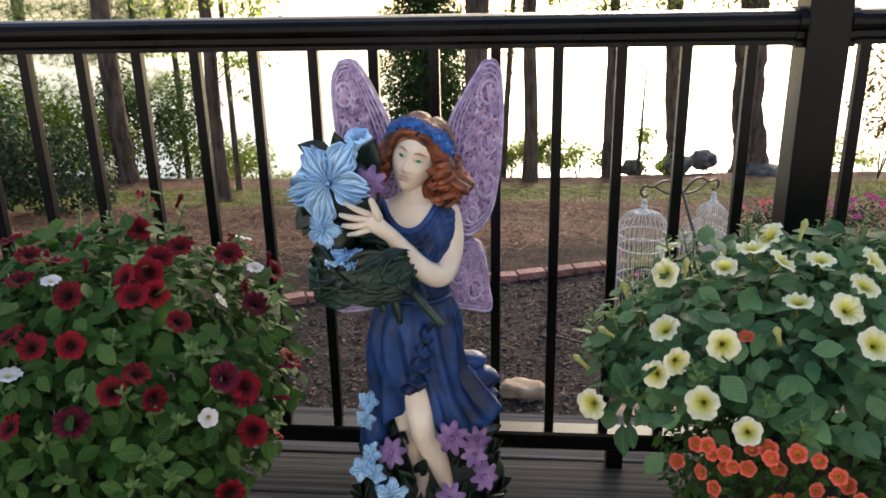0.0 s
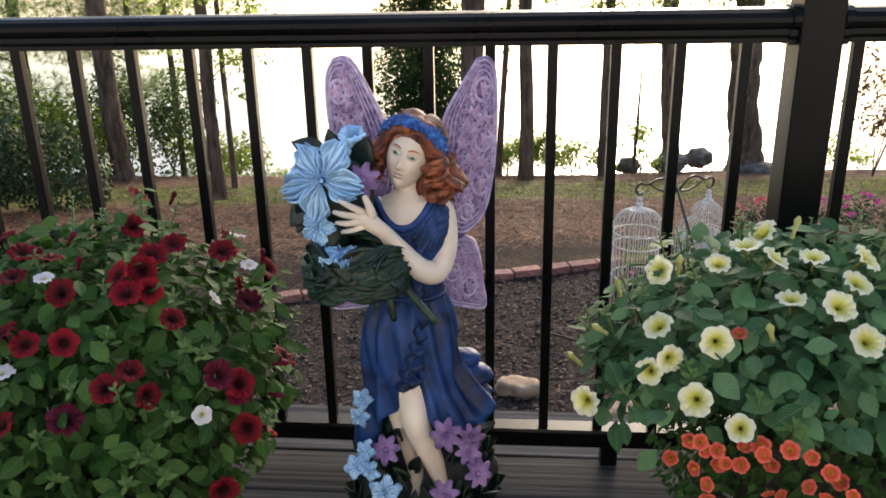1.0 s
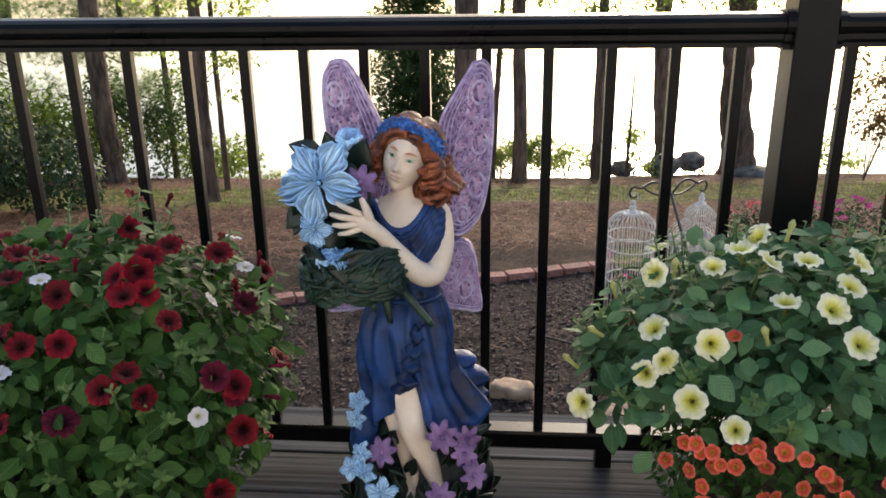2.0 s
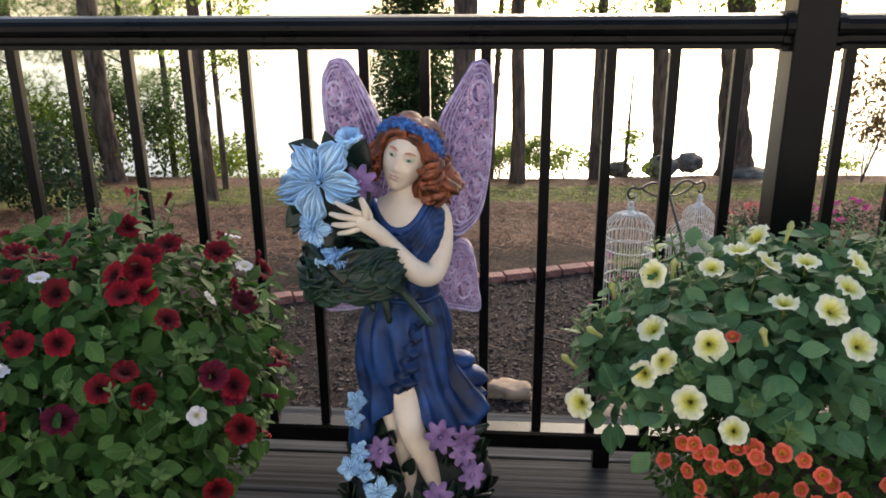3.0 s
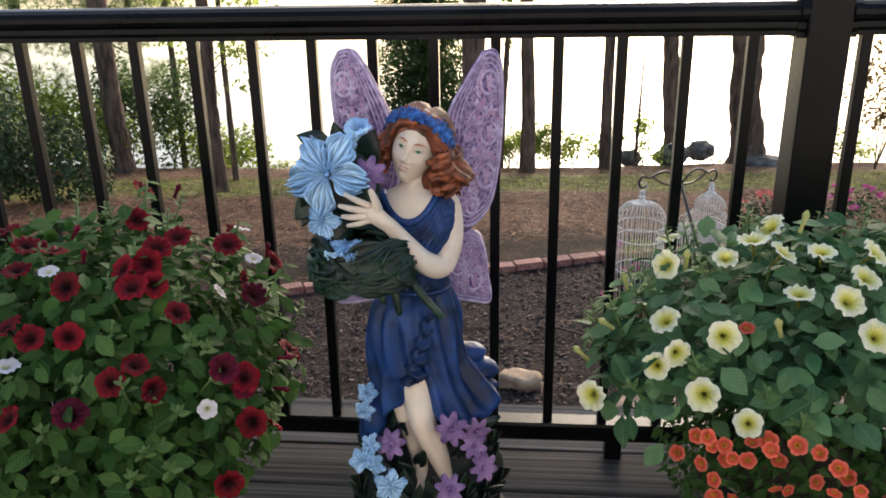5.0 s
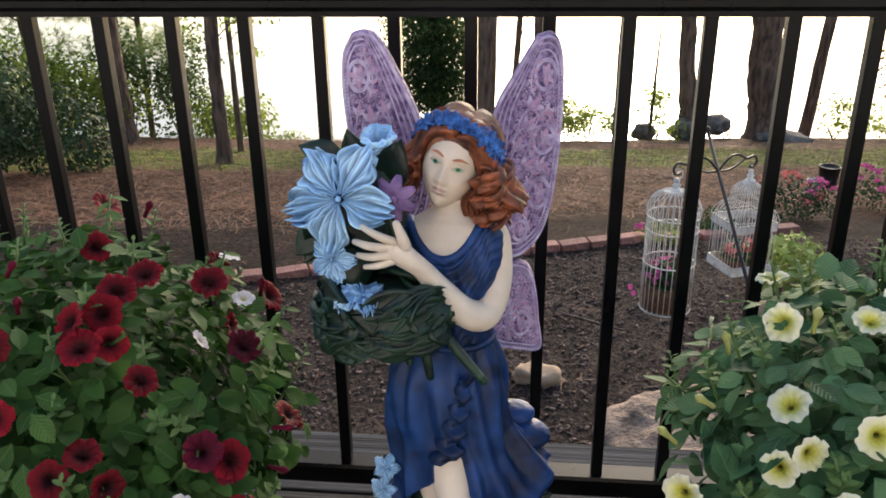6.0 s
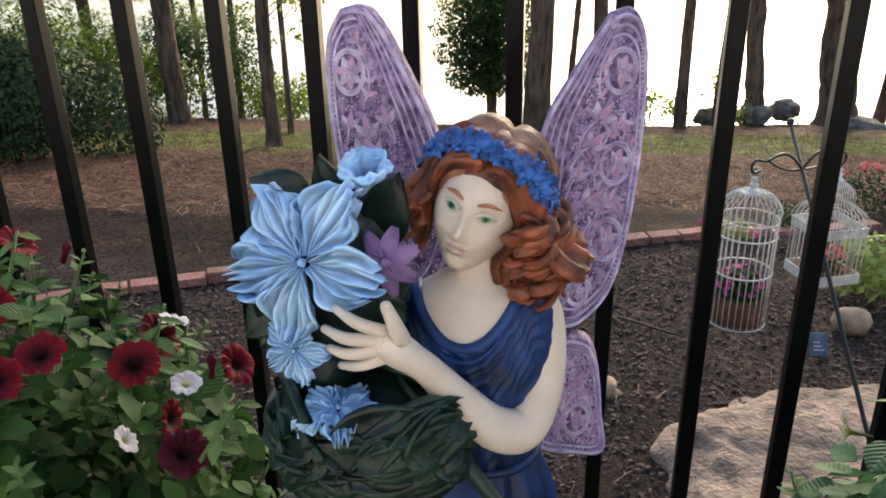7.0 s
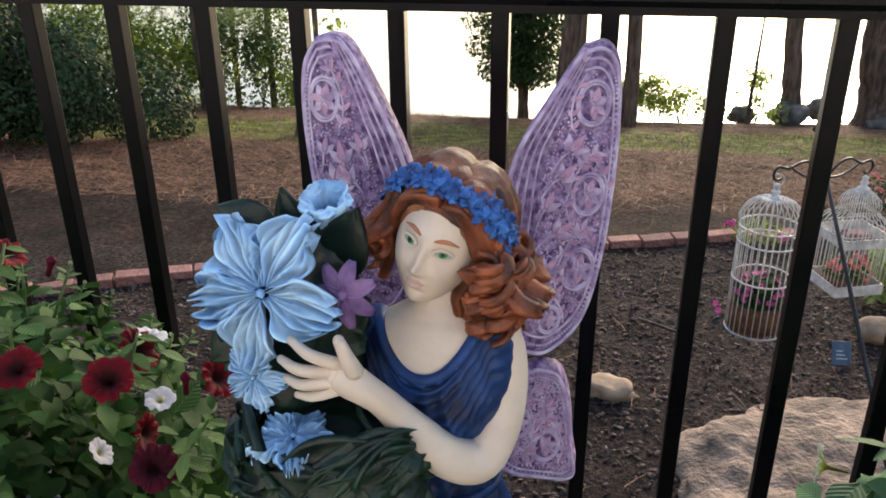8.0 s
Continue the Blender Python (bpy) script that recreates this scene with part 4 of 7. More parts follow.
def torso():
    """Shoulders and bodice; skin above the draped neckline."""
    rows = [(0.694, 0.0140, 0.0140, 1.120), (0.676, 0.0190, 0.0175, 1.118), (0.666, 0.032, 0.022, 1.115), (0.657, 0.048, 0.027, 1.112), (0.645, 0.060, 0.032, 1.111), (0.625, 0.0625, 0.037, 1.109), (0.605, 0.060, 0.043, 1.106), (0.585, 0.056, 0.045, 1.106), (0.560, 0.052, 0.041, 1.108), (0.530, 0.048, 0.038, 1.110), (0.500, 0.050, 0.039, 1.110)]
    Q = smooth_path(rows, 150)
    k = 180
    V, F, S = [], [], []

    def below(x, z):
        """Depth below the neckline, which hangs between the straps."""
        line = 0.624 + 0.040 * min(1.2, (abs(x + 0.101) / 0.044)) ** 2.2
        return line - z

    for z, rx, ry, cy in Q:
        for i in range(k):
            a = 2 * math.pi * i / k
            x, y = -0.095 + rx * math.cos(a), cy + ry * math.sin(a)
            if math.sin(a) < 0:
                y -= 0.006 * math.exp(-((z - 0.598) / 0.016) ** 2) * (math.exp(-((x + 0.070) / 0.016) ** 2) + math.exp(-((x + 0.122) / 0.016) ** 2))
            d = below(x, z)
            if d > 0:
                lift = 0.0030 + 0.0024 * math.sin(d * 520 + 0.4 * math.sin(x * 60)) * math.exp(-d * 14)
                lift += 0.0012 * math.sin(x * 420 + z * 130)
                lift = 0.003 + (lift - 0.003) * (1 - 0.85 * math.cos(a) ** 4)
                x, y = x + lift * math.cos(a), y + lift * math.sin(a)
            V.append((x, y, z))
    n = len(Q)
    for j in range(n - 1):
        for i in range(k):
            F.append((j * k + i, j * k + (i + 1) % k, (j + 1) * k + (i + 1) % k, (j + 1) * k + i))
            a = 2 * math.pi * (i + 0.5) / k
            S.append(NAVY if below(-0.095 + Q[j][1] * math.cos(a), Q[j][0]) > 0 else SKIN)
    add((V, F, S), NAVY)
    # rolled hem of the neckline
    def at_height(z):
        return Q[int(np.argmin(np.abs(Q[:, 0] - z)))]
    hem = []
    for x in np.linspace(-0.0480, 0.0360, 41):
        z = 0.624 + 0.040 * min(1.2, abs(x + 0.006) / 0.044) ** 2.2
        _, rx, ry, cy = at_height(z)
        y = cy - ry * math.sqrt(max(0.0, 1 - (x / rx) ** 2))
        y -= 0.006 * math.exp(-((z - 0.598) / 0.016) ** 2) * (math.exp(-((x - 0.026) / 0.016) ** 2) + math.exp(-((x + 0.026) / 0.016) ** 2))
        hem.append((x - 0.095, y - 0.0022, z - 0.001))
    add(tube(hem, 0.0050, 8), NAVY)
    for drop, sag in ((0.010, 0.000), (0.019, 0.002), (0.029, 0.004)):
        add(tube([(x, y - 0.0035 - sag, z - drop * (1 - 0.55 * (abs(x + 0.101) / 0.048) ** 2)) for x, y, z in hem[5:-5]], [0.0008 + 0.0022 * math.sin(math.pi * i / 30) for i in range(31)], 8), NAVY)


def skirt():
    rows = [(0.0, -0.094, 1.110, 0.050, 0.040), (0.06, -0.097, 1.108, 0.060, 0.046), (0.22, -0.101, 1.102, 0.074, 0.056), (0.45, -0.100, 1.098, 0.078, 0.060), (0.7, -0.094, 1.096, 0.078, 0.062), (1.0, -0.086, 1.096, 0.084, 0.068)]
    Q = smooth_path(rows, 46)
    k = 200
    V, F = [], []

    def hem(a):
        d = math.degrees(a) % 360
        keys = [(0, 0.318), (40, 0.30), (90, 0.27), (150, 0.26), (185, 0.275), (215, 0.290), (240, 0.318), (255, 0.338), (266, 0.350), (277, 0.334), (292, 0.306), (315, 0.290), (335, 0.300), (360, 0.318)]
        for (p, zp), (q, zq) in zip(keys, keys[1:]):
            if p <= d <= q:
                t = (d - p) / (q - p)
                return zp + (zq - zp) * t * t * (3 - 2 * t)
        return 0.3

    for layer in (0, 1):
        for s, cx, cy, rx, ry in Q:
            for i in range(k):
                a = 2 * math.pi * i / k
                z = 0.507 + (hem(a) - 0.507) * s
                d = math.degrees(a) % 360
                slit = math.exp(-((d - 262) / 16) ** 2)
                w = 0.0014 + 0.0074 * s ** 0.7
                fold = w * (math.sin(9 * a + 4.2 * s + 1.2 * math.sin(3 * a)) * 0.7 + 0.5 * math.sin(17 * a - 5 * s + 1))
                fold += 0.010 * s * s * math.exp(-((d - 285 - 40 * (1 - s)) / 9) ** 2) - 0.012 * s * slit
                flare = 0.044 * max(0.0, s - 0.62) / 0.38 * (math.exp(-((d - 5) / 26) ** 2) + math.exp(-((d - 365) / 26) ** 2))
                flare += 0.020 * max(0.0, s - 0.7) / 0.3 * math.exp(-((d - 325) / 22) ** 2)
                m = fold + flare - layer * 0.004
                V.append((cx + (rx + m) * math.cos(a), cy + (ry + m) * math.sin(a), z + 0.012 * flare / 0.058 * math.sin(6 * a)))
    n = len(Q)
    for j in range(n - 1):
        for i in range(k):
            q = (j * k + i, j * k + (i + 1) % k, (j + 1) * k + (i + 1) % k, (j + 1) * k + i)
            F.append(q)
            F.append(tuple(n * k + v for v in reversed(q)))
    for i in range(k):
        a, b = (n - 1) * k + i, (n - 1) * k + (i + 1) % k
        F.append((a, b, b + n * k, a + n * k))
    add((V, F), NAVY)
    # waistband and a blown-back lobe of cloth
    add(tube([(-0.094 + 0.052 * math.cos(q), 1.110 + 0.042 * math.sin(q), 0.506) for q in np.linspace(0, 2 * math.pi, 36, endpoint=False)], 0.0045, 8, True), NAVY)
    V, F = lump((-0.008, 1.135, 0.345), (0.046, 0.030, 0.022), 6, 0.10, 1.6, 4)
    add((V, F), NAVY)
    V, F = lump((-0.020, 1.145, 0.372), (0.036, 0.025, 0.015), 8, 0.10, 1.6, 4)
    add((V, F), NAVY)
    # ruffle that falls down the front
    V, F = [], []
    n = 60
    for i in range(n):
        t = i / (n - 1)
        x = -0.074 - 0.026 * t + 0.0065 * math.sin(t * 30) * (0.4 + t)
        y = 1.043 - 0.020 * t - 0.004 * math.cos(t * 30)
        z = 0.485 - 0.112 * t
        wd = 0.013 + 0.012 * t
        V += [(x - wd * 0.4, y + 0.012, z), (x - wd * 0.2, y - 0.002, z), (x + wd * 0.3, y - 0.004 - 0.003 * math.sin(t * 30), z - 0.004), (x + wd * 0.8, y + 0.010, z - 0.002)]
    for i in range(n - 1):
        for j in range(3):
            a = 4 * i + j
            F.append((a, a + 1, a + 5, a + 4))
    add((V, F), NAVY)


def limbs():
    flesh([(-0.060, 1.118, 0.646, 0.019), (-0.048, 1.120, 0.635, 0.0230), (-0.041, 1.113, 0.604, 0.0215), (-0.042, 1.095, 0.573, 0.0200), (-0.053, 1.072, 0.553, 0.0190), (-0.075, 1.054, 0.565, 0.0176), (-0.099, 1.040, 0.597, 0.0145), (-0.120, 1.030, 0.627, 0.0116), (-0.131, 1.026, 0.638, 0.0120), (-0.142, 1.022, 0.648, 0.0132), (-0.153, 1.020, 0.655, 0.0108)], SKIN, 64, 24)
    for foot, mid, tip, r in (((-0.149, 1.017, 0.664), (-0.166, 1.008, 0.675), (-0.183, 1.016, 0.681), 0.0052), ((-0.153, 1.016, 0.657), (-0.174, 1.006, 0.663), (-0.192, 1.016, 0.664), 0.0054),
                              ((-0.152, 1.016, 0.650), (-0.172, 1.007, 0.650), (-0.189, 1.016, 0.648), 0.0053), ((-0.148, 1.017, 0.643), (-0.166, 1.010, 0.639), (-0.182, 1.017, 0.634), 0.0047)):
        flesh([(*foot, r * 1.0), (*mid, r * 0.86), (*tip, r * 0.62)], SKIN, 12, 10)
    flesh([(-0.137, 1.018, 0.659, 0.0072), (-0.139, 1.012, 0.672, 0.0060), (-0.145, 1.012, 0.687, 0.0043)], SKIN, 12, 10)
    flesh([(-0.150, 1.115, 0.640, 0.022), (-0.160, 1.105, 0.600, 0.020), (-0.150, 1.075, 0.560, 0.018)], NAVY, 14, 12)
    flesh([(-0.098, 1.076, 0.385, 0.028), (-0.093, 1.052, 0.345, 0.0255), (-0.084, 1.032, 0.308, 0.0210), (-0.074, 1.042, 0.268, 0.0200), (-0.062, 1.060, 0.222, 0.0180), (-0.049, 1.066, 0.170, 0.0115), (-0.046, 1.050, 0.150, 0.0130), (-0.044, 1.020, 0.140, 0.010)], SKIN, 44, 20)
    flesh([(-0.122, 1.085, 0.385, 0.026), (-0.120, 1.070, 0.330, 0.0210), (-0.112, 1.066, 0.286, 0.0170), (-0.102, 1.075, 0.235, 0.0155), (-0.092, 1.078, 0.172, 0.0125), (-0.092, 1.066, 0.140, 0.0130)], SKIN, 40, 18)


def bouquet():
    out = Vector((-0.25, -0.93, 0.26)).normalized()
    # leafy bundle that carries the blossoms
    add(lump((-0.165, 1.045, 0.566), (0.068, 0.056, 0.030), 4, 0.22, 2.2, 4), DARK)
    add(lump((-0.200, 1.080, 0.655), (0.055, 0.030, 0.072), 5, 0.22, 2.2, 4), DARK)
    add(lump((-0.214, 1.062, 0.600), (0.030, 0.026, 0.040), 15, 0.25, 2.4, 3), DARK)
    add(lump((-0.120, 1.055, 0.556), (0.040, 0.035, 0.030), 9, 0.25, 2.4, 3), DARK)
    rnd = random.Random(4)
    for i in range(40):
        a = rnd.uniform(-2.9, 0.6)
        z = rnd.uniform(-0.026, 0.026)
        d = Vector((math.cos(a), math.sin(a), 0))
        w = math.sqrt(max(0.05, 1 - (z / 0.056) ** 2))
        p = Vector((-0.168, 1.040, 0.565 + z)) + Vector((d.x * 0.072 * w, d.y * 0.058 * w, 0))
        tang = Vector((-d.y, d.x, 0)) * rnd.choice((-1, 1)) + Vector((0, 0, rnd.uniform(-0.35, 0.45)))
        petal(p - tang.normalized() * 0.034, tang, d + Vector((0, 0, 0.25)), 0.075, 0.040, DARK, 0.22, 0.26, 1, 0.05, 1.0, 0.006, i, 10, 9)
    # rim leaves stand up round the bowl
    for q in np.linspace(0, 2 * math.pi, 13, endpoint=False):
        p = Vector((-0.182 + 0.054 * math.cos(q), 1.028 + 0.042 * math.sin(q), 0.582 + 0.022 * math.sin(q)))
        d = Vector((math.cos(q), math.sin(q), 0))
        t = Vector((-d.y, d.x, 0.10))
        petal(p - t * 0.03, t, d * 0.5 + Vector((0, 0, 0.9)), 0.062, 0.030, DARK, 0.15, 0.2, 1, 0.06, 1.0, 0.006, int(q * 10), 10, 9)
    for a, L in (((-0.252, 1.066, 0.7327), 0.042), ((-0.262, 1.060, 0.6466), 0.038), ((-0.258, 1.052, 0.6400), 0.040), ((-0.1874, 1.066, 0.6397), 0.045), ((-0.1617, 1.056, 0.65), 0.05), ((-0.236, 1.044, 0.6188), 0.042), ((-0.1976, 1.096, 0.735), 0.05)):
        petal(Vector(a) + Vector((0.018, 0.012, -0.006)), (rnd.uniform(-1, -0.1), -0.2, rnd.uniform(-0.4, 0.5)), out, L, L * 0.62, DARK, 0.2, 0.3, 1, 0.04, 1.0, 0.004, 3, 8, 7)
    petal((-0.218, 1.081, 0.7287), (-1.0, -0.15, 0.42), (-0.2, -0.8, 0.5), 0.050, 0.032, DARK, 0.2, 0.35, 1, 0.04, 1.0, 0.004, 3)
    petal((-0.1680, 1.081, 0.6967), (0.35, -0.2, 1.0), (-0.1, -0.9, 0.2), 0.062, 0.044, DARK, 0.2, 0.2, 1, 0.04, 1.0, 0.004, 3)
    petal((-0.1925, 1.086, 0.7143), (-0.35, -0.1, 1.0), (-0.2, -0.9, 0.2), 0.052, 0.034, DARK, 0.2, 0.2, 1, 0.04, 1.0, 0.004, 5)
    petal((-0.1669, 1.046, 0.6292), (0.20, -0.2, 1.0), (0.0, -0.9, 0.2), 0.050, 0.024, DARK, 0.2, 0.2, 1, 0.04, 1.0, 0.004, 6)
    petal((-0.240, 1.056, 0.6551), (-0.7, -0.2, -0.7), out, 0.045, 0.034, DARK, 0.2, 0.3, 1, 0.04, 1.0, 0.004, 7)
    # big open flower, trumpet, small flowers
    bloom((-0.2115, 1.0400, 0.6955), out, 0.063, 5, SKYB, SKYB, 0.53, 0, 0.42, 0.46, 0.075, 4.2, seed=2, angles=(28, 98, 190, 252, 318), fan=True, grow=(1.04, 0.96, 0.94, 1.10, 1.0))
    c = Vector((-0.1735, 1.086, 0.743))
    up = Vector((0.02, -0.40, 0.9)).normalized()
    K = 20
    sd = up.orthogonal().normalized()
    tw = up.cross(sd)
    V, F = [], []
    for h, q in ((-0.032, 0.008), (-0.010, 0.011), (0.008, 0.015), (0.018, 0.0175), (0.020, 0.0165), (0.012, 0.011), (0.002, 0.006)):
        for i in range(K):
            g = 2 * math.pi * i / K
            rr = q * (1 + 0.16 * math.cos(5 * g) * min(1, q / 0.015)) * (1 + 0.05 * math.sin(10 * g))
            V.append(c + up * (h + 0.0015 * math.sin(9 * g)) + (sd * math.cos(g) + tw * math.sin(g)) * rr)
    for j in range(6):
        for i in range(K):
            F.append((j * K + i, j * K + (i + 1) % K, (j + 1) * K + (i + 1) % K, (j + 1) * K + i))
    add((V, F), SKYB)
    for i in range(5):
        g = 2 * math.pi * i / 5 + 0.4
        d = sd * math.cos(g) + tw * math.sin(g)
        petal(c + up * 0.014 + d * 0.010, d + up * 0.55, up, 0.011, 0.015, SKYB, 0.3, 0.6, 2, 0.08, 0, 0.0015, i, 6, 7)
    bloom((-0.2215, 1.028, 0.628), (-0.2, -0.95, 0.25), 0.027, 5, SKYB, SKYB, 0.54, 0.3, 0.4, 0.5, 0.08, 2.5, seed=7, fan=True)
    bloom((-0.183, 1.004, 0.595), (0.02, -0.06, 1.0), 0.033, 5, SKYB, SKYB, 0.58, 0.62, 0.42, 0.50, 0.06, 1.5, seed=9, fan=True)
    bloom((-0.1535, 1.05, 0.694), (-0.1, -0.95, 0.2), 0.026, 7, PURPLE, PURPLE, 0.36, 0.2, 0.25, 0.35, 0.02, 1, 0.6, seed=11)
    # cut stems
    flesh([(-0.104, 1.045, 0.540, 0.0075), (-0.075, 1.033, 0.508, 0.0062), (-0.050, 1.028, 0.480, 0.0052)], DARK, 12, 10)
    flesh([(-0.130, 1.035, 0.545, 0.0080), (-0.118, 1.025, 0.515, 0.0062), (-0.112, 1.022, 0.486, 0.0050)], DARK, 12, 10)
    flesh([(-0.150, 1.030, 0.548, 0.0080), (-0.142, 1.025, 0.525, 0.0062), (-0.136, 1.022, 0.505, 0.0048)], DARK, 12, 10)


def base():
    rnd = random.Random(9)
    rows = [(0.0, 0.140, 0.105), (0.03, 0.142, 0.108), (0.10, 0.128, 0.095), (0.18, 0.112, 0.066), (0.25, 0.095, 0.045), (0.30, 0.060, 0.030)]
    Q = smooth_path(rows, 26)
    k = 48
    V, F = [], []
    for z, rx, ry in Q:
        for i in range(k):
            a = 2 * math.pi * i / k
            m = 1 + 0.16 * noise.noise(Vector((math.cos(a) * 2, math.sin(a) * 2, z * 16)))
            V.append((-0.085 + rx * m * math.cos(a), 1.140 + ry * m * math.sin(a), z))
    for j in range(len(Q) - 1):
        for i in range(k):
            F.append((j * k + i, j * k + (i + 1) % k, (j + 1) * k + (i + 1) % k, (j + 1) * k + i))
    F += [tuple(range(k))[::-1], tuple((len(Q) - 1) * k + i for i in range(k))]
    add((V, F), BASE)
    add(lump((-0.172, 1.085, 0.275), (0.024, 0.040, 0.055), 3, 0.2), NAVY)
    for i in range(150):
        a = rnd.uniform(math.pi * 0.9, math.pi * 2.1)
        z = rnd.uniform(0.03, 0.27)
        rx, ry = 0.130 - 0.16 * z, 0.105 - 0.13 * z
        if -0.9 < (a - 1.5 * math.pi) * 2 < 0.7 and z > 0.10 and i % 4:
            continue
        p = Vector((-0.085 + rx * math.cos(a), 1.125 + ry * math.sin(a), z))
        d = Vector((math.cos(a), math.sin(a) * 0.9, 0.2))
        petal(p, Vector((rnd.uniform(-0.6, 0.6), -0.1, rnd.uniform(0.2, 1))) + d * 0.20, d, 0.042, 0.024, DARK, 0.25, 0.3, 1, 0.04, 1.0, 0.003, i, 8, 7)
    for p, r, slot, k, tw in (((-0.033, 1.000, 0.310), 0.030, PURPLE, 7, 0.1), ((-0.135, 1.030, 0.260), 0.028, PURPLE, 7, 0.4), ((0.004, 1.030, 0.290), 0.025, PURPLE, 7, 0.7), ((0.000, 1.020, 0.268), 0.024, PURPLE, 7, 0.0), ((0.016, 1.010, 0.236), 0.027, PURPLE, 7, 0.2), ((-0.037, 0.990, 0.206), 0.028, PURPLE, 7, 0.3),
                              ((-0.176, 1.060, 0.335), 0.020, SKYB, 5, 0.4), ((-0.180, 1.050, 0.308), 0.020, SKYB, 5, 0.1), ((-0.168, 1.020, 0.262), 0.022, SKYB, 5, 0.1), ((-0.158, 1.000, 0.240), 0.021, SKYB, 5, 0.5), ((-0.132, 0.985, 0.212), 0.030, SKYB, 5, 0.2), ((-0.183, 1.010, 0.240), 0.022, SKYB, 5, 0.7)):
        n = Vector((0.25 * (p[0] + 0.085) / 0.1 + rnd.uniform(-0.4, 0.4), -0.9, 0.35 + rnd.uniform(-0.3, 0.35)))
        r *= 0.90
        bloom(p, n, r, k, slot, slot, 0.36 if k == 7 else 0.52, tw, 0.60 if k == 7 else 0.45, 0.55, 0.03, 1 if k == 7 else 2.2, 0.6 if k == 7 else 0.0, seed=int(r * 1000) + k, fan=k == 5)


def wing(outline, ridge, y_face, medallions, sprigs, y_slope, yx, lean):
    """A thick relief wing. outline: (x, z) closed; ridge: which stretch of it slopes back as a ribbed band, and how deep inward it reaches."""
    P = smooth_path(outline + [outline[0]], 110)[:-1]
    c = P.mean(0)

    def yy(x, z):
        return y_face + y_slope * (x - yx) + lean * (z - 0.65)

    k = len(P)
    R = [c + (p - c) * 0.93 for p in P]
    V = [(p[0], yy(*p) + 0.006, p[1]) for p in P] + [(p[0], yy(*p), p[1]) for p in R] + [(p[0], yy(*p) + 0.022, p[1]) for p in P]
    V += [(c[0], yy(*c), c[1]), (c[0], yy(*c) + 0.022, c[1])]
    F = []
    for i in range(k):
        j = (i + 1) % k
        F += [(i, j, k + j, k + i), (k + i, k + j, 3 * k), (j, i, 2 * k + i, 2 * k + j), (2 * k + j, 2 * k + i, 3 * k + 1)]
    add((V, F), WING)

    def face(x, z, lift=0.0):
        return (x, yy(x, z) - lift, z)

    a0, a1, inward, side = ridge
    spread = np.arctan2((P - c)[:, 1], (P - c)[:, 0])

    def inside(p, reach):
        v = np.array(p) - c
        q = P[int(np.argmin(np.abs((spread - math.atan2(v[1], v[0]) + math.pi) % (2 * math.pi) - math.pi)))]
        return np.linalg.norm(v) < reach * np.linalg.norm(q - c)


    def border(f, r, slot):
        pts = [c + (p - c) * f for p in P]
        add(tube([face(p[0], p[1], 0.0006) for p in pts], r, 6, True), slot)

    border(0.965, 0.0021, RELIEF)
    border(0.855, 0.0013, RELIEF)
    L = sum(np.linalg.norm(P[i] - P[i - 1]) for i in range(k))
    beads = int(L / 0.0052)
    for i in range(beads):
        s = i / beads * k
        p = P[int(s)] * (1 - s % 1) + P[(int(s) + 1) % k] * (s % 1)
        p = c + (p - c) * 0.912
        add(lump(face(p[0], p[1], 0.0004), (0.0016, 0.0012, 0.0016), i, 0.0, levels=1), RELIEF)
    # ribbed band
    for b in range(13):
        pts = []
        for q in np.linspace(a0, a1, 24):
            p = P[int(q) % k]
            t = (q - a0) / (a1 - a0)
            f = t if side < 0 else 1 - t
            depth = inward * (0.28 + 0.72 * min(1.0, f * 1.25))
            dirn = np.array((0.95 if side > 0 else -0.95, -0.30))
            w = p + dirn * (0.001 + depth * b / 13)
            pts.append((w[0], yy(*w) + max(0.0, 0.0045 - 0.004 * b) - 0.0006, w[1]))
        add(tube(pts, 0.0015, 6), RELIEF if b % 3 == 1 else WING)
    for x, z, r in medallions:
        for rr, th in ((r, 0.0016), (r * 0.86, 0.0010)):
            add(tube([face(x + rr * 0.82 * math.cos(q), z + rr * 1.15 * math.sin(q), 0.0010) for q in np.linspace(0, 2 * math.pi, 28, endpoint=False)], th, 6, True), RELIEF)
        for i in range(7):
            g = 2 * math.pi * i / 7 + 0.3
            d = Vector((math.cos(g) * 0.82, 0, math.sin(g) * 1.1))
            petal(Vector(face(x, z, 0.0012)) + d * r * 0.06, d, (0, -1, 0), r * 0.80, r * 0.46, PINK if i % 2 else RELIEF, 0.12, 0.08, 1, 0.0, 1.0, 0.001, i, 7, 5)
        add(lump(face(x, z, 0.002), (r * 0.12,) * 3, 1, 0.1, levels=1), RELIEF)
    for x, z, ang, L in sprigs:
        d = Vector((math.cos(ang), 0, math.sin(ang)))
        for g in (-0.75, 0.0, 0.75):
            e = Vector((math.cos(ang + g), 0, math.sin(ang + g)))
            petal(Vector(face(x, z, 0.0012)), e, (0, -1, 0), L * (1.0 if g == 0 else 0.8), L * 0.36, RELIEF if g else PINK, 0.10, 0.06, 1, 0.0, 1.0, 0.001, 1, 7, 5)
        w = [face(x - d.x * L * 1.1 * t, z - d.z * L * 1.1 * t + 0.004 * math.sin(t * 3), 0.0010) for t in np.linspace(0, 1, 8)]
        add(tube(w, 0.0011, 5), RELIEF)
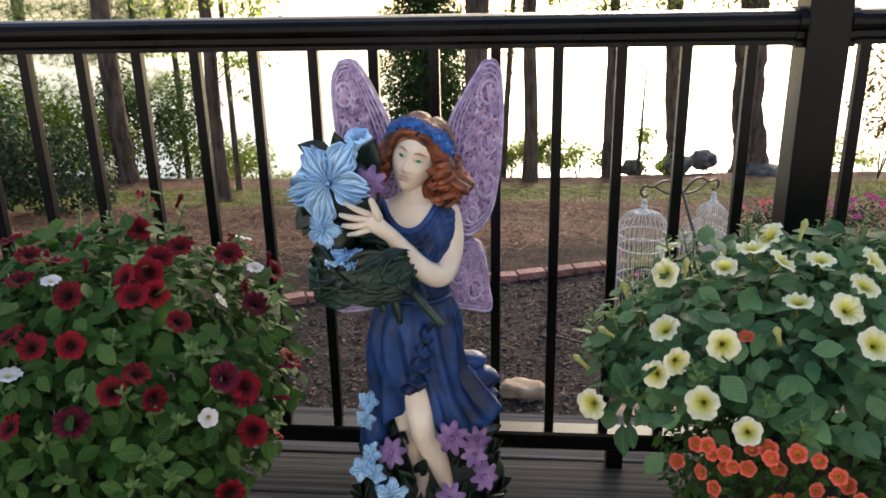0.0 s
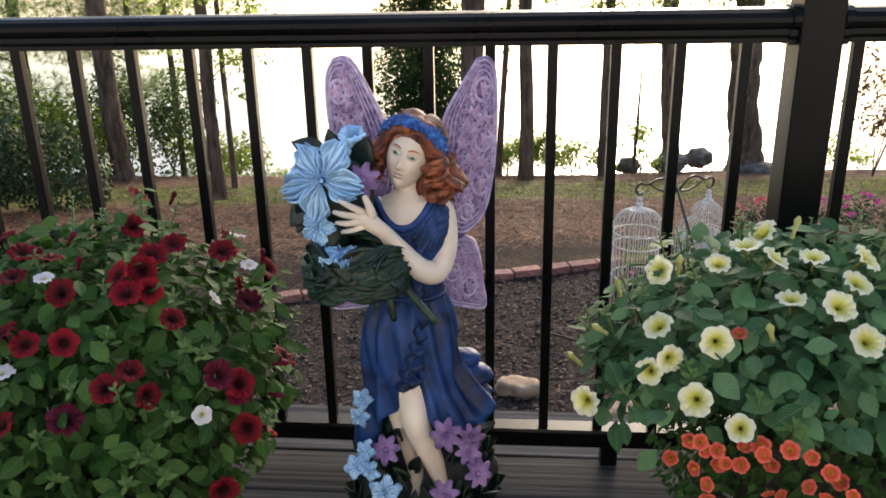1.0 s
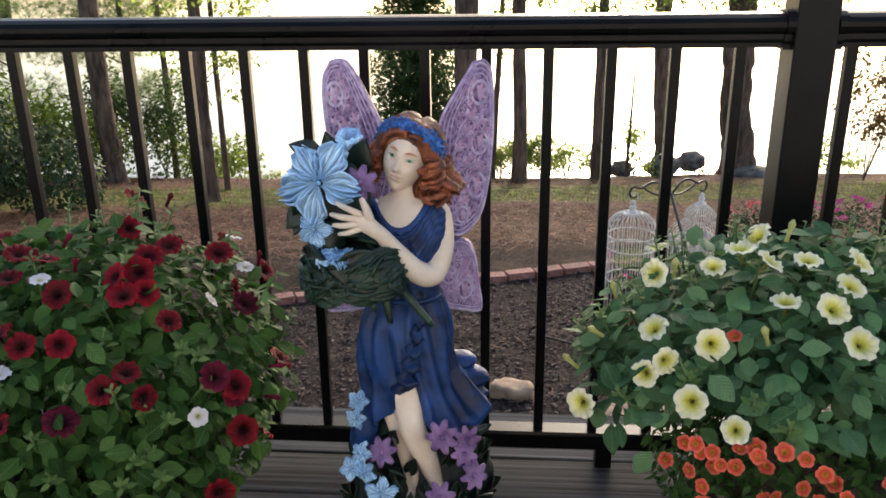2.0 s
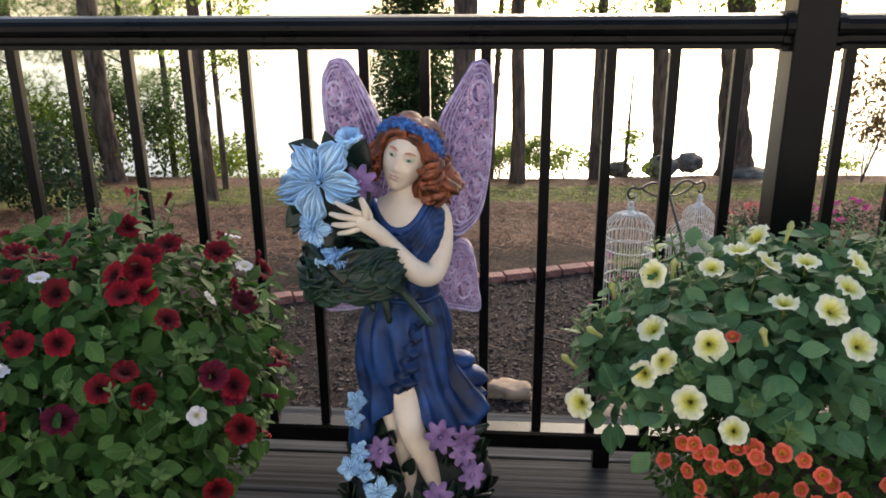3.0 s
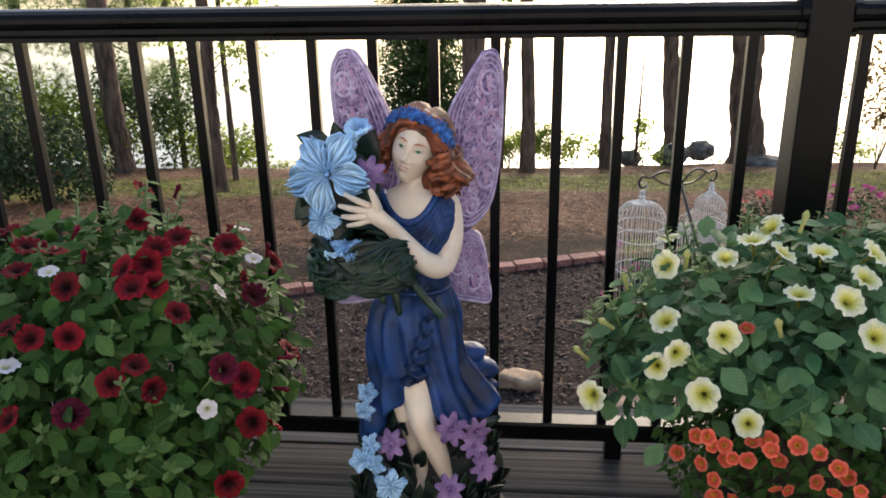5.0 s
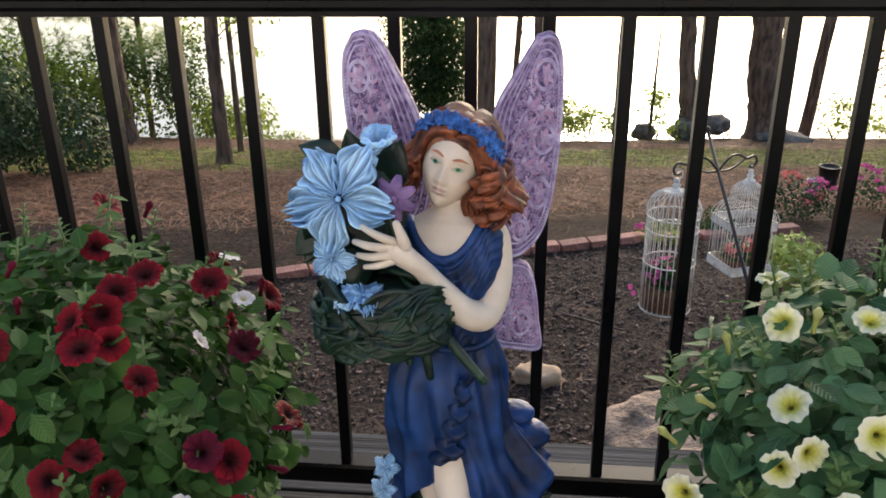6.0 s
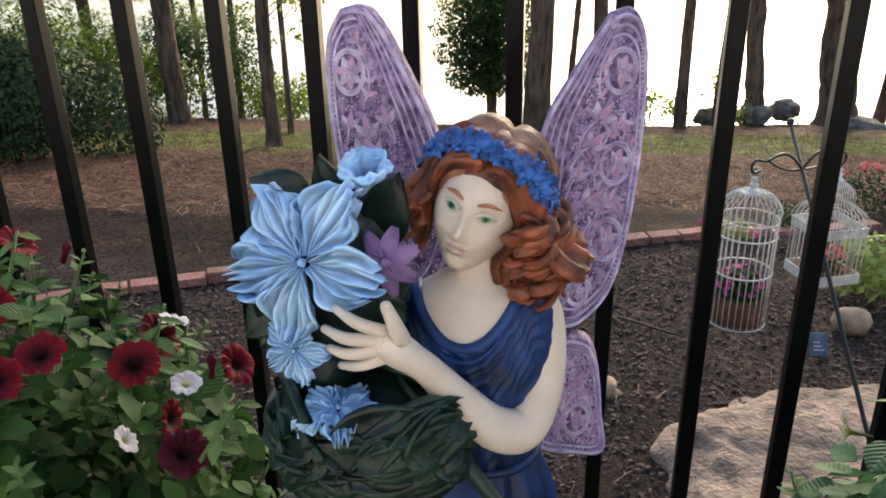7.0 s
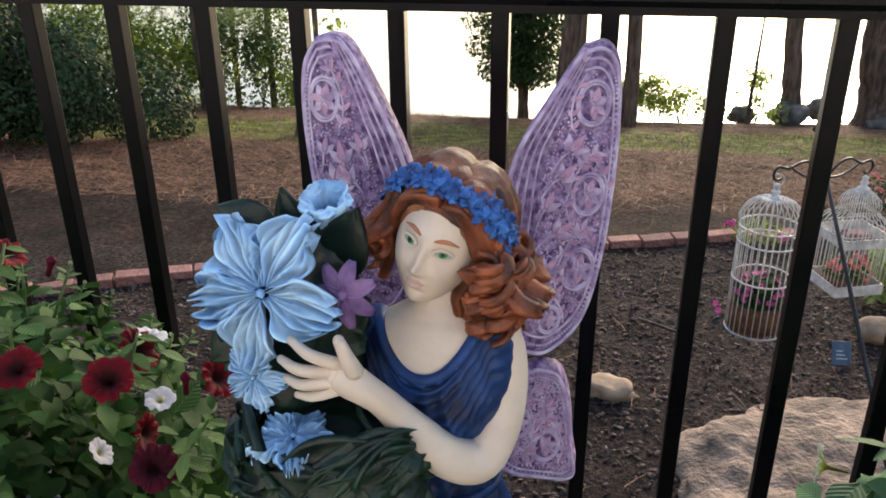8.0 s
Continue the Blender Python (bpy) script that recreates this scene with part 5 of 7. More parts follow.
    # curling vines with paired leaves
    for i, (x, z, r) in enumerate(medallions):
        for turn in (-1, 1):
            pts = [(x + turn * r * 1.05 * math.cos(a) * (1 - 0.25 * a), z + r * (1.25 * math.sin(a) + 0.55 * a)) for a in np.linspace(-0.9, 2.6, 18)]
            pts = [p for p in pts if inside(p, 0.84)]
            if len(pts) < 6:
                continue
            add(tube([face(p[0], p[1], 0.0010) for p in pts], 0.0011, 5), RELIEF)
            for p, q in zip(pts[1:-1:2], pts[2::2]):
                way = math.atan2(q[1] - p[1], q[0] - p[0])
                for g in (-0.8, 0.8):
                    e = Vector((math.cos(way + g), 0, math.sin(way + g)))
                    petal(Vector(face(p[0], p[1], 0.0010)), e, (0, -1, 0), r * 0.62, r * 0.26, RELIEF if g > 0 else PINK, 0.12, 0.08, 1, 0.0, 1.0, 0.001, i, 6, 5)
    # lace of small dots between the motifs
    rnd = random.Random(len(medallions) * 13 + 1)
    lo, hi = P.min(0), P.max(0)
    n = 0
    while n < 1500:
        p = np.array((rnd.uniform(lo[0], hi[0]), rnd.uniform(lo[1], hi[1])))
        if not inside(p, 0.82) or any(abs(p[0] - x) < r * 0.85 and abs(p[1] - z) < r * 1.2 for x, z, r in medallions):
            n += 0.2
            continue
        add(lump(face(p[0], p[1], 0.0002), (0.0010, 0.0010, 0.0012), int(n), 0.0, levels=1), RELIEF if rnd.random() < 0.6 else PINK)
        n += 1


def wings():
    wing([(0.004, 0.854), (0.023, 0.856), (0.036, 0.836), (0.0395, 0.791), (0.0385, 0.729), (0.033, 0.662), (0.022, 0.606), (0.004, 0.577), (-0.022, 0.566), (-0.050, 0.594), (-0.060, 0.674), (-0.050, 0.760), (-0.024, 0.810)],
         (84, 109, 0.032, 1), 1.205, [(0.016, 0.806, 0.017), (0.016, 0.724, 0.017), (0.011, 0.652, 0.018), (-0.012, 0.605, 0.012)],
         [(-0.002, 0.765, 0.9, 0.022), (-0.008, 0.742, 0.8, 0.020), (-0.010, 0.690, 0.7, 0.022), (-0.020, 0.715, 1.2, 0.020), (-0.018, 0.655, 0.9, 0.018), (0.004, 0.843, 1.2, 0.010)], 0.62, -0.045, 0.05)
    wing([(-0.018, 0.568), (0.002, 0.556), (0.0125, 0.521), (0.017, 0.480), (0.021, 0.437), (-0.010, 0.442), (-0.045, 0.458), (-0.060, 0.500), (-0.052, 0.556)],
         (80, 106, 0.012, 1), 1.190, [(-0.007, 0.480, 0.015), (-0.034, 0.510, 0.014)], [(-0.010, 0.522, 1.0, 0.016), (-0.026, 0.478, 0.4, 0.014), (-0.020, 0.542, 0.7, 0.012)], 0.45, -0.04, 0.05)
    wing([(-0.228, 0.860), (-0.213, 0.863), (-0.196, 0.855), (-0.170, 0.812), (-0.142, 0.750), (-0.128, 0.670), (-0.150, 0.600), (-0.195, 0.585), (-0.222, 0.640), (-0.236, 0.735), (-0.2415, 0.795), (-0.239, 0.838)],
         (14, 40, 0.030, -1), 1.205, [(-0.220, 0.808, 0.017), (-0.205, 0.690, 0.016)], [(-0.204, 0.752, 1.7, 0.022), (-0.212, 0.735, 1.1, 0.022), (-0.196, 0.735, 2.2, 0.020), (-0.185, 0.765, 1.9, 0.018), (-0.222, 0.760, 1.4, 0.016)], -0.10, -0.18, 0.05)
    wing([(-0.165, 0.575), (-0.200, 0.565), (-0.232, 0.520), (-0.246, 0.470), (-0.247, 0.440), (-0.215, 0.440), (-0.170, 0.452), (-0.140, 0.480), (-0.140, 0.550)],
         (80, 100, 0.012, 1), 1.190, [(-0.212, 0.480, 0.015)], [(-0.190, 0.500, 2.0, 0.016)], -0.10, -0.18, 0.05)


for leaf_x, leaf_z, lean_x in ((-0.108, 0.135, -0.4), (-0.094, 0.140, 0.1), (-0.080, 0.138, 0.5), (-0.066, 0.150, -0.2), (-0.052, 0.132, 0.3), (-0.110, 0.170, -0.1)):
    petal((leaf_x, 1.020, leaf_z), (lean_x, -0.2, 1.0), (0, -0.95, 0.25), 0.054, 0.026, DARK, 0.2, 0.3, 1, 0.04, 1.0, 0.003, 4, 8, 7)
head()
for chip in ((-0.096, 1.0885, 0.640), (-0.083, 1.0865, 0.6355), (-0.046, 1.055, 0.540), (-0.064, 1.0385, 0.2400), (-0.071, 1.0365, 0.2650)):
    add(lump(chip, (0.0011, 0.0009, 0.0014), 3, 0.3, levels=1), PUPIL)
torso()
skirt()
limbs()
first = len(SHAPES)
bouquet()
for pts, _, _ in SHAPES[first:]:
    # the bundle is raised a little to fit the camera's view
    pts[:] = [(p[0], p[1], p[2] + 0.009) for p in pts]
base()
wings()
STATUE_AT = Vector((-0.085, 1.112, 0.0))
TALL = 1.009
sv, sf, ss = joined(SHAPES)
me = bpy.data.meshes.new("garden_statue")
me.from_pydata([(v[0] - STATUE_AT.x, v[1] - STATUE_AT.y, v[2] * TALL) for v in sv], [], [tuple(int(a) for a in f) for f in sf])
me.polygons.foreach_set("material_index", np.array(ss, dtype=np.int32))
me.polygons.foreach_set("use_smooth", np.ones(len(me.polygons), dtype=bool))
bm = bmesh.new()
bm.from_mesh(me)
bmesh.ops.recalc_face_normals(bm, faces=bm.faces)
bm.to_mesh(me)
bm.free()
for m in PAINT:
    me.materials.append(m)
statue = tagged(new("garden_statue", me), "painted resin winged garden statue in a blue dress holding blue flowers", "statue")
statue.location = (-0.080, 1.088, 0.0)

# ---- edging bricks, stones, litter on the ground ----


def edging_line(x):
    """Where the brick edging runs: y along x."""
    return 5.92 + 0.335 * x + (-0.031 * x * x if x < 0 else 0.018 * x * x)


def build_edging():
    edging = thing("brick_edging", "single row of pinkish clay bricks edging the mulch bed", "edging", (0, 5.9, -1.33))
    meshes = []
    for k in range(5):
        bm = bmesh.new()
        box(bm, (-0.113, -0.055, -0.036), (0.113, 0.055, 0.036), 0.007)
        for v in bm.verts:
            v.co += Vector((noise.noise(v.co * 30 + Vector((k * 9, 0, 0))), noise.noise(v.co * 30 + Vector((0, k * 9, 4))), noise.noise(v.co * 30 + Vector((1, 0, k * 9))))) * 0.004
        me = bpy.data.meshes.new("brick")
        bmesh.ops.recalc_face_normals(bm, faces=bm.faces)
        bm.to_mesh(me)
        bm.free()
        me.materials.append(M["brick"])
        meshes.append(me)
    x, i = -4.6, 0
    rnd = random.Random(3)
    while x < 2.4:
        slope = (edging_line(x + 0.05) - edging_line(x - 0.05)) / 0.1
        a = math.atan(slope)
        y = edging_line(x)
        ob = new("brick", meshes[i % 5])
        ob.parent = edging
        ob.matrix_basis = Matrix.Translation((x, y - 5.9 + rnd.uniform(-0.012, 0.012), ground_height(x, y) + 1.33 + 0.026 + rnd.uniform(-0.008, 0.008))) @ Euler((rnd.uniform(-0.06, 0.06), rnd.uniform(-0.05, 0.05), a + rnd.uniform(-0.06, 0.06))).to_matrix().to_4x4()
        x += (0.236 + rnd.uniform(0, 0.012)) * math.cos(a)
        i += 1


build_edging()


def stone(name, at, radii, mat, label, seed, rough=0.2, flat=0.0, levels=4, turn=0.0, category="stone", freq=1.5, craggy=0.0):
    V, F = lump((0, 0, 0), radii, seed, rough, freq, levels, flat)
    if craggy:
        V = [Vector(v) + Vector((0, 0, 1)) * craggy * (abs(noise.noise(Vector(v) * 5)) + 0.5 * abs(noise.noise(Vector(v) * 13)) - 0.3) for v in V]
    ob = shape_part(name, (V, F), mat, smooth=True)
    ob.matrix_world = pose(*at, 0, 0, turn)
    return tagged(ob, label, category, "rocks on the lake bank" if category == "rock" else "")


stone("boulder", (1.235, 3.40, -1.27), (0.80, 0.62, 0.20), M["boulder"], "large flat tan sandstone boulder on the mulch", 3, 0.27, 0.55, 6, 18, "boulder", craggy=0.028)
stone("stone", (0.127, 3.943, -1.245), (0.134, 0.09, 0.07), M["stone"], "small pale tan stone lying on the mulch", 2, 0.45, 0.5, 3, -12, craggy=0.024)
stone("stone", (1.574, 4.803, -1.24), (0.115, 0.096, 0.077), M["stone"], "rounded tan stone beside the plant hanger", 5, 0.18, 0, 3, 30)
stone("shore_rock", (3.293, 16.236, -2.805), (0.33, 0.27, 0.225), M["rock"], "grey rock under the lakeside pine", 7, 0.35, 0, 4, 10, "rock", 1.2)
stone("shore_rock", (3.976, 16.707, -2.80), (0.30, 0.27, 0.20), M["rock"], "dark pointed rock at the lake bank", 11, 0.25, 0, 4, 40, "rock", 1.3)
stone("shore_rock", (2.453, 16.227, -2.852), (0.24, 0.195, 0.18), M["rock"], "small dark rock at the lake bank", 13, 0.3, 0, 3, 0, "rock")
stone("shore_rock", (5.083, 15.944, -2.913), (0.51, 0.33, 0.165), M["rock"], "low grey rock by the thick tree", 17, 0.3, 0, 3, 0, "rock")


def litter(name, n, x0, x1, y0, y1, size, mat, label, category, tv, tf, tilt, seed, lift=0.004, keep=None):
    rng = np.random.default_rng(seed)
    X0 = rng.uniform(x0, x1, n)
    Y0 = rng.uniform(y0, y1, n)
    ok = np.ones(n, bool)
    if keep:
        ok = np.array([keep(a, b, rng) for a, b in zip(X0, Y0)])
    X0, Y0 = X0[ok], Y0[ok]
    P = np.array([(a, b, ground_height(a, b) + lift) for a, b in zip(X0, Y0)])
    k = len(P)
    nrm = unit(np.array((0, 0, 1.0)) + tilt * rng.normal(size=(k, 3)))
    X, Y, Z = axes(nrm, rng.normal(size=(k, 3)))
    S = size * (0.4 + 1.2 * rng.random((k, 1))) * np.array((1, 1, 1)) * (0.7 + 0.6 * rng.random((k, 3)))
    return tagged(many(name, tv, tf, P, X, Y, Z, S, mat), label, category, kind="stuff")


CHIP_V = [(-0.3, -0.5, 0), (0.3, -0.45, 0.02), (0.22, 0.5, 0), (-0.26, 0.42, 0.03), (-0.2, -0.4, 0.16), (0.2, -0.35, 0.18), (0.14, 0.4, 0.14), (-0.16, 0.34, 0.18)]
CHIP_F = [(4, 5, 6), (4, 6, 7), (0, 1, 5), (0, 5, 4), (1, 2, 6), (1, 6, 5), (2, 3, 7), (2, 7, 6), (3, 0, 4), (3, 4, 7)]
litter("mulch_chips", 24000, -3.4, 3.2, 1.7, 6.6, 0.022, M["chip"], "loose brown bark mulch chips over the bed", "mulch", CHIP_V, CHIP_F, 0.5, 1, keep=lambda a, b, r: b < edging_line(a) - 0.05)
STRAW_V = [(-0.012, -0.5, 0), (0.012, -0.5, 0), (0.012, 0.0, 0.05), (-0.012, 0.0, 0.05), (0.0, 0.5, 0)]
STRAW_F = [(0, 1, 2), (0, 2, 3), (3, 2, 4)]
litter("pine_straw", 60000, -9.5, 8.0, 6.2, 14.8, 0.21, M["straw"], "fallen reddish pine needles under the trees", "pine straw", STRAW_V, STRAW_F, 0.25, 2, 0.006,
       keep=lambda a, b, r: b > edging_line(a) + 0.9 + 0.6 * r.random() and not (11.0 < b - 0.16 * a < 13.3 and r.random() < 0.6))
litter("bed_twigs", 1100, -3.3, 3.2, 1.8, 6.8, 0.12, M["straw"], "scattered dry needles and twigs on the mulch", "twigs", STRAW_V, STRAW_F, 0.2, 4, 0.012)


def build_grass():
    rng = np.random.default_rng(8)
    n = 40000
    X0, Y0 = rng.uniform(-10.5, 9.5, n), rng.uniform(9.8, 15.2, n)
    band = np.array([noise.noise(Vector((a * 0.47, b * 0.95, 2))) for a, b in zip(X0, Y0)])
    mid = Y0 - 0.16 * X0
    ok = (np.abs(mid - 12.0) < 1.25 + 0.8 * band) & (rng.random(n) < 0.75 + band)
    X0, Y0 = X0[ok], Y0[ok]
    P = np.array([(a, b, ground_height(a, b) - 0.003) for a, b in zip(X0, Y0)])
    k = len(P)
    al = unit(np.array((0, 0, 1.0)) + 0.45 * rng.normal(size=(k, 3)))
    X, Y, Z = axes(rng.normal(size=(k, 3)), al)
    S = np.stack([0.16 + 0 * band[ok], 0.04 + 0.06 * rng.random(k), np.ones(k)], 1)
    tagged(many("grass", NEEDLE_V, NEEDLE_F, P, X, Y, Z, S, M["grass"]), "thin patchy shade grass along the bank", "grass", kind="stuff")


build_grass()
tagged(shape_part("fallen_twig", tube([(0.282, 4.736, -1.267), (0.398, 4.658, -1.258), (0.54, 4.581, -1.262), (0.643, 4.542, -1.267)], [0.010, 0.009, 0.008, 0.004], 6), M["twig"]), "dark bent twig lying on the mulch", "twig")

# ---- bird cages on a leaning hanger ----


def ring_path(c, r, k=40):
    return [(c[0] + r * math.cos(2 * math.pi * i / k), c[1] + r * math.sin(2 * math.pi * i / k), c[2]) for i in range(k)]


def turned(c, profile, k=16):
    """A turned solid of (radius, z) rings round c."""
    V, F = [], []
    for r, z in profile:
        V += [(c[0] + r * math.cos(2 * math.pi * i / k), c[1] + r * math.sin(2 * math.pi * i / k), c[2] + z) for i in range(k)]
    for j in range(len(profile) - 1):
        for i in range(k):
            F.append((j * k + i, j * k + (i + 1) % k, (j + 1) * k + (i + 1) % k, (j + 1) * k + i))
    F += [tuple(range(k))[::-1], tuple((len(profile) - 1) * k + i for i in range(k))]
    return V, F


def round_cage():
    c = Vector((0.667, 3.56, -0.628))
    cage = thing("round_birdcage", "round white wire birdcage planter hanging from the iron hanger", "birdcage", c)
    r = 0.111
    for i in range(28):
        a = 2 * math.pi * i / 28
        prof = [(r, 0.0), (r, 0.22), (r, 0.44)] + [(r * math.cos(q) ** 0.8 + 0.012, 0.44 + 0.115 * math.sin(q)) for q in (0.35, 0.7, 1.0, 1.25, 1.45)]
        shape_part("wire", tube([(c.x + p * math.cos(a), c.y + p * math.sin(a), c.z + z) for p, z in prof], 0.0022, 5), M["cage"], cage)
    for z in (0.0, 0.225, 0.38, 0.442):
        shape_part("hoop", tube(ring_path((c.x, c.y, c.z + z), r + 0.001), 0.0034, 6, True), M["cage"], cage)
    shape_part("finial", turned((c.x, c.y, c.z + 0.540), [(0.034, 0), (0.030, 0.012), (0.017, 0.022), (0.012, 0.030), (0.019, 0.038), (0.012, 0.046), (0.009, 0.05), (0.014, 0.058), (0.010, 0.068), (0.002, 0.072)]), M["cage"], cage)
    shape_part("hanging_ring", tube([(c.x + 0.022 * math.cos(q), c.y, c.z + 0.627 + 0.022 * math.sin(q)) for q in np.linspace(0, 2 * math.pi, 18)[:-1]], 0.0025, 6, True), M["cage"], cage)
    shape_part("coir_liner", turned((c.x, c.y, c.z + 0.004), [(0.098, 0), (0.103, 0.055), (0.105, 0.115), (0.098, 0.12), (0.092, 0.105)], 28), M["terracotta"], cage, "brown coir liner")
    plant = thing("cage_plant", "hot pink flowers planted in the round birdcage", "flowers", (c.x, c.y, c.z + 0.13))
    leaf_cloud("leaves", (c.x, c.y, c.z + 0.150), (0.098, 0.098, 0.070), 800, 0.028, M["leaf_red_pot"], plant, 0.7)
    rng = np.random.default_rng(21)
    P, N = shell_points((c.x, c.y, c.z + 0.155), (0.101, 0.101, 0.080), 46, 0.2, rng, -0.1)
    for p, n in zip(P, N):
        small_flower(p, n, 0.013, M["pink_petal"], plant)
    for q in ((-0.16, -0.02, 0.10), (-0.15, -0.05, 0.085)):
        small_flower(c + Vector(q), Vector((-0.5, -0.6, 0.4)), 0.014, M["pink_petal"], plant)


FLOWER_CACHE = {}


def small_flower(p, n, r, mat, parent):
    """A flat five-petalled blossom."""
    key = (mat.name, round(r, 4))
    if key not in FLOWER_CACHE:
        V, F = [(0, 0, 0.0)], []
        for i in range(20):
            a = 2 * math.pi * i / 20
            q = r * (0.72 + 0.30 * abs(math.cos(2.5 * a)))
            V.append((q * math.cos(a), q * math.sin(a), 0.22 * r + 0.1 * r * math.sin(5 * a)))
        F = [(0, 1 + i, 1 + (i + 1) % 20) for i in range(20)]
        me = bpy.data.meshes.new("blossom")
        me.from_pydata(V, [], F)
        me.materials.append(mat)
        FLOWER_CACHE[key] = me
    ob = new("blossom", FLOWER_CACHE[key])
    ob.parent = parent
    ob.matrix_basis = Matrix.Translation(Vector(p) - top_of(parent)) @ Vector(n).to_track_quat("Z", "Y").to_matrix().to_4x4()
    return ob


round_cage()


def square_cage():
    c = Vector((1.045, 3.82, -0.515))
    turn = radians(20)
    cage = thing("square_birdcage", "square white pagoda birdcage planter hanging from the iron hanger", "birdcage", c)

    def at(u, v, z):
        return (c.x + u * math.cos(turn) - v * math.sin(turn), c.y + u * math.sin(turn) + v * math.cos(turn), c.z + z * 0.82)

    h = 0.102
    corners = [(-h, -h), (h, -h), (h, h), (-h, h)]

    def side(k, s):
        a, b = corners[k], corners[(k + 1) % 4]
        return a[0] + (b[0] - a[0]) * s, a[1] + (b[1] - a[1]) * s

    for k in range(4):
        for j in range(9):
            u, v = side(k, j / 9)
            shape_part("wire", tube([at(u, v, 0.0), at(u, v, 0.14), at(u, v, 0.27)], 0.0018, 5), M["cage"], cage)
            roof = [(1.03, 0.27), (1.06, 0.30), (0.96, 0.335), (0.78, 0.365), (0.58, 0.385), (0.52, 0.40)]
            shape_part("wire", tube([at(u * f, v * f, z) for f, z in roof], 0.0018, 5), M["cage"], cage)
            bell = [(0.52, 0.40), (0.56, 0.425), (0.50, 0.455), (0.34, 0.485), (0.14, 0.505)]
            shape_part("wire", tube([at(u * f, v * f, z) for f, z in bell], 0.0018, 5), M["cage"], cage)
        for lo, hi, f in ((-0.02, 0.035, 1.03), (0.235, 0.285, 1.03)):
            a, b = side(k, 0), side(k, 1)
            V = [at(a[0] * f, a[1] * f, lo), at(b[0] * f, b[1] * f, lo), at(b[0] * f, b[1] * f, hi), at(a[0] * f, a[1] * f, hi)]
            f2 = f - 0.03
            V += [at(a[0] * f2, a[1] * f2, lo), at(b[0] * f2, b[1] * f2, lo), at(b[0] * f2, b[1] * f2, hi), at(a[0] * f2, a[1] * f2, hi)]
            shape_part("band", (V, [(0, 1, 2, 3), (5, 4, 7, 6), (3, 2, 6, 7), (0, 4, 5, 1)]), M["cage"], cage, smooth=False)
    for f, z in ((1.06, 0.30), (0.53, 0.40)):
        shape_part("hoop", tube([at(a * f, b * f, z) for a, b in corners], 0.0032, 6, True), M["cage"], cage)
    shape_part("finial", turned((c.x, c.y, c.z + 0.405), [(0.026, 0), (0.024, 0.012), (0.011, 0.022), (0.017, 0.034), (0.009, 0.044), (0.013, 0.054), (0.002, 0.064)]), M["cage"], cage)
    plant = thing("cage_plant", "salmon flowers planted in the square birdcage", "flowers", (c.x, c.y, c.z))
    shape_part("soil", turned((c.x, c.y, c.z - 0.012), [(0.085, 0), (0.095, 0.03), (0.085, 0.045)], 20), M["terracotta"], plant)
    leaf_cloud("leaves", (c.x, c.y, c.z + 0.06), (0.085, 0.085, 0.055), 360, 0.028, M["leaf_red_pot"], plant, 0.7)
    rng = np.random.default_rng(22)
    for q in ((0.03, -0.04, 0.11), (-0.05, -0.05, 0.09), (0.05, -0.05, 0.07)):
        P, N = shell_points(Vector(q) + c, (0.035, 0.035, 0.035), 16, 0.2, rng)
        for p, n in zip(P, N):
            small_flower(p, n, 0.013, M["salmon_petal"], plant)


square_cage()


def plant_hanger():
    h = thing("plant_hanger", "leaning black iron double shepherd hook holding two birdcages", "plant hanger", (1.147, 2.59, -1.23))
    top = Vector((0.834, 3.84, 0.128))
    foot = Vector((1.152, 2.57, -1.26))
    shape_part("pole", tube([foot + (top - foot) * s for s in (0, 0.3, 0.6, 1.0)], 0.0082, 8), M["iron"], h)
    shape_part("knob", lump(top, (0.014, 0.014, 0.016), 1, 0.05), M["iron"], h)
    mid = top + (foot - top) * 0.11
    for end in (Vector((0.667, 3.56, 0.009)), Vector((1.045, 3.82, -0.025))):
        d = end - mid
        side = Vector((d.x, d.y, 0))
        pts = []
        for s in np.linspace(0, 1, 12):
            q = mid + side * s
            q.z = mid.z + 0.045 * math.sin(math.pi * min(1, s * 1.25)) + (end.z + 0.04 - mid.z) * s
            pts.append(q)
        w = side.normalized()
        c = pts[-1] - Vector((0, 0, 0.026)) - w * 0.0
        for a in np.linspace(0.3, 3.9, 9):
            pts.append(c + w * (0.026 * math.sin(a)) + Vector((0, 0, 0.026 * math.cos(a))))
        shape_part("hook_arm", tube(pts, 0.0055, 6), M["iron"], h)
        low = []
        for s in np.linspace(0, 0.8, 10):
            q = mid + side * s
            q.z = mid.z - 0.02 * math.sin(math.pi * s / 0.8) + (end.z + 0.05 - mid.z) * s
            low.append(q)
        shape_part("scroll", tube(low, 0.0045, 6), M["iron"], h)


plant_hanger()


def plant_tag():
    tag = thing("plant_tag", "small blue plastic plant tag leaning by the hanger", "plant tag", (1.32, 4.39, -1.29))
    bm = bmesh.new()
    box(bm, (-0.052, -0.0025, 0.0), (0.052, 0.0025, 0.125), 0.002)
    m = pose(1.317, 4.457, -1.285, -28, 4, 12)
    bm.transform(m)
    plate = part("plate", bm, M["blue_tag"], tag)
    for i in range(3):
        bm = bmesh.new()
        box(bm, (-0.030, -0.0048, 0.030 + 0.02 * i), (0.030 - 0.012 * i, -0.003, 0.037 + 0.02 * i))
        bm.transform(m)
        part("print_bar", bm, M["tag_mark"], plate)


plant_tag()


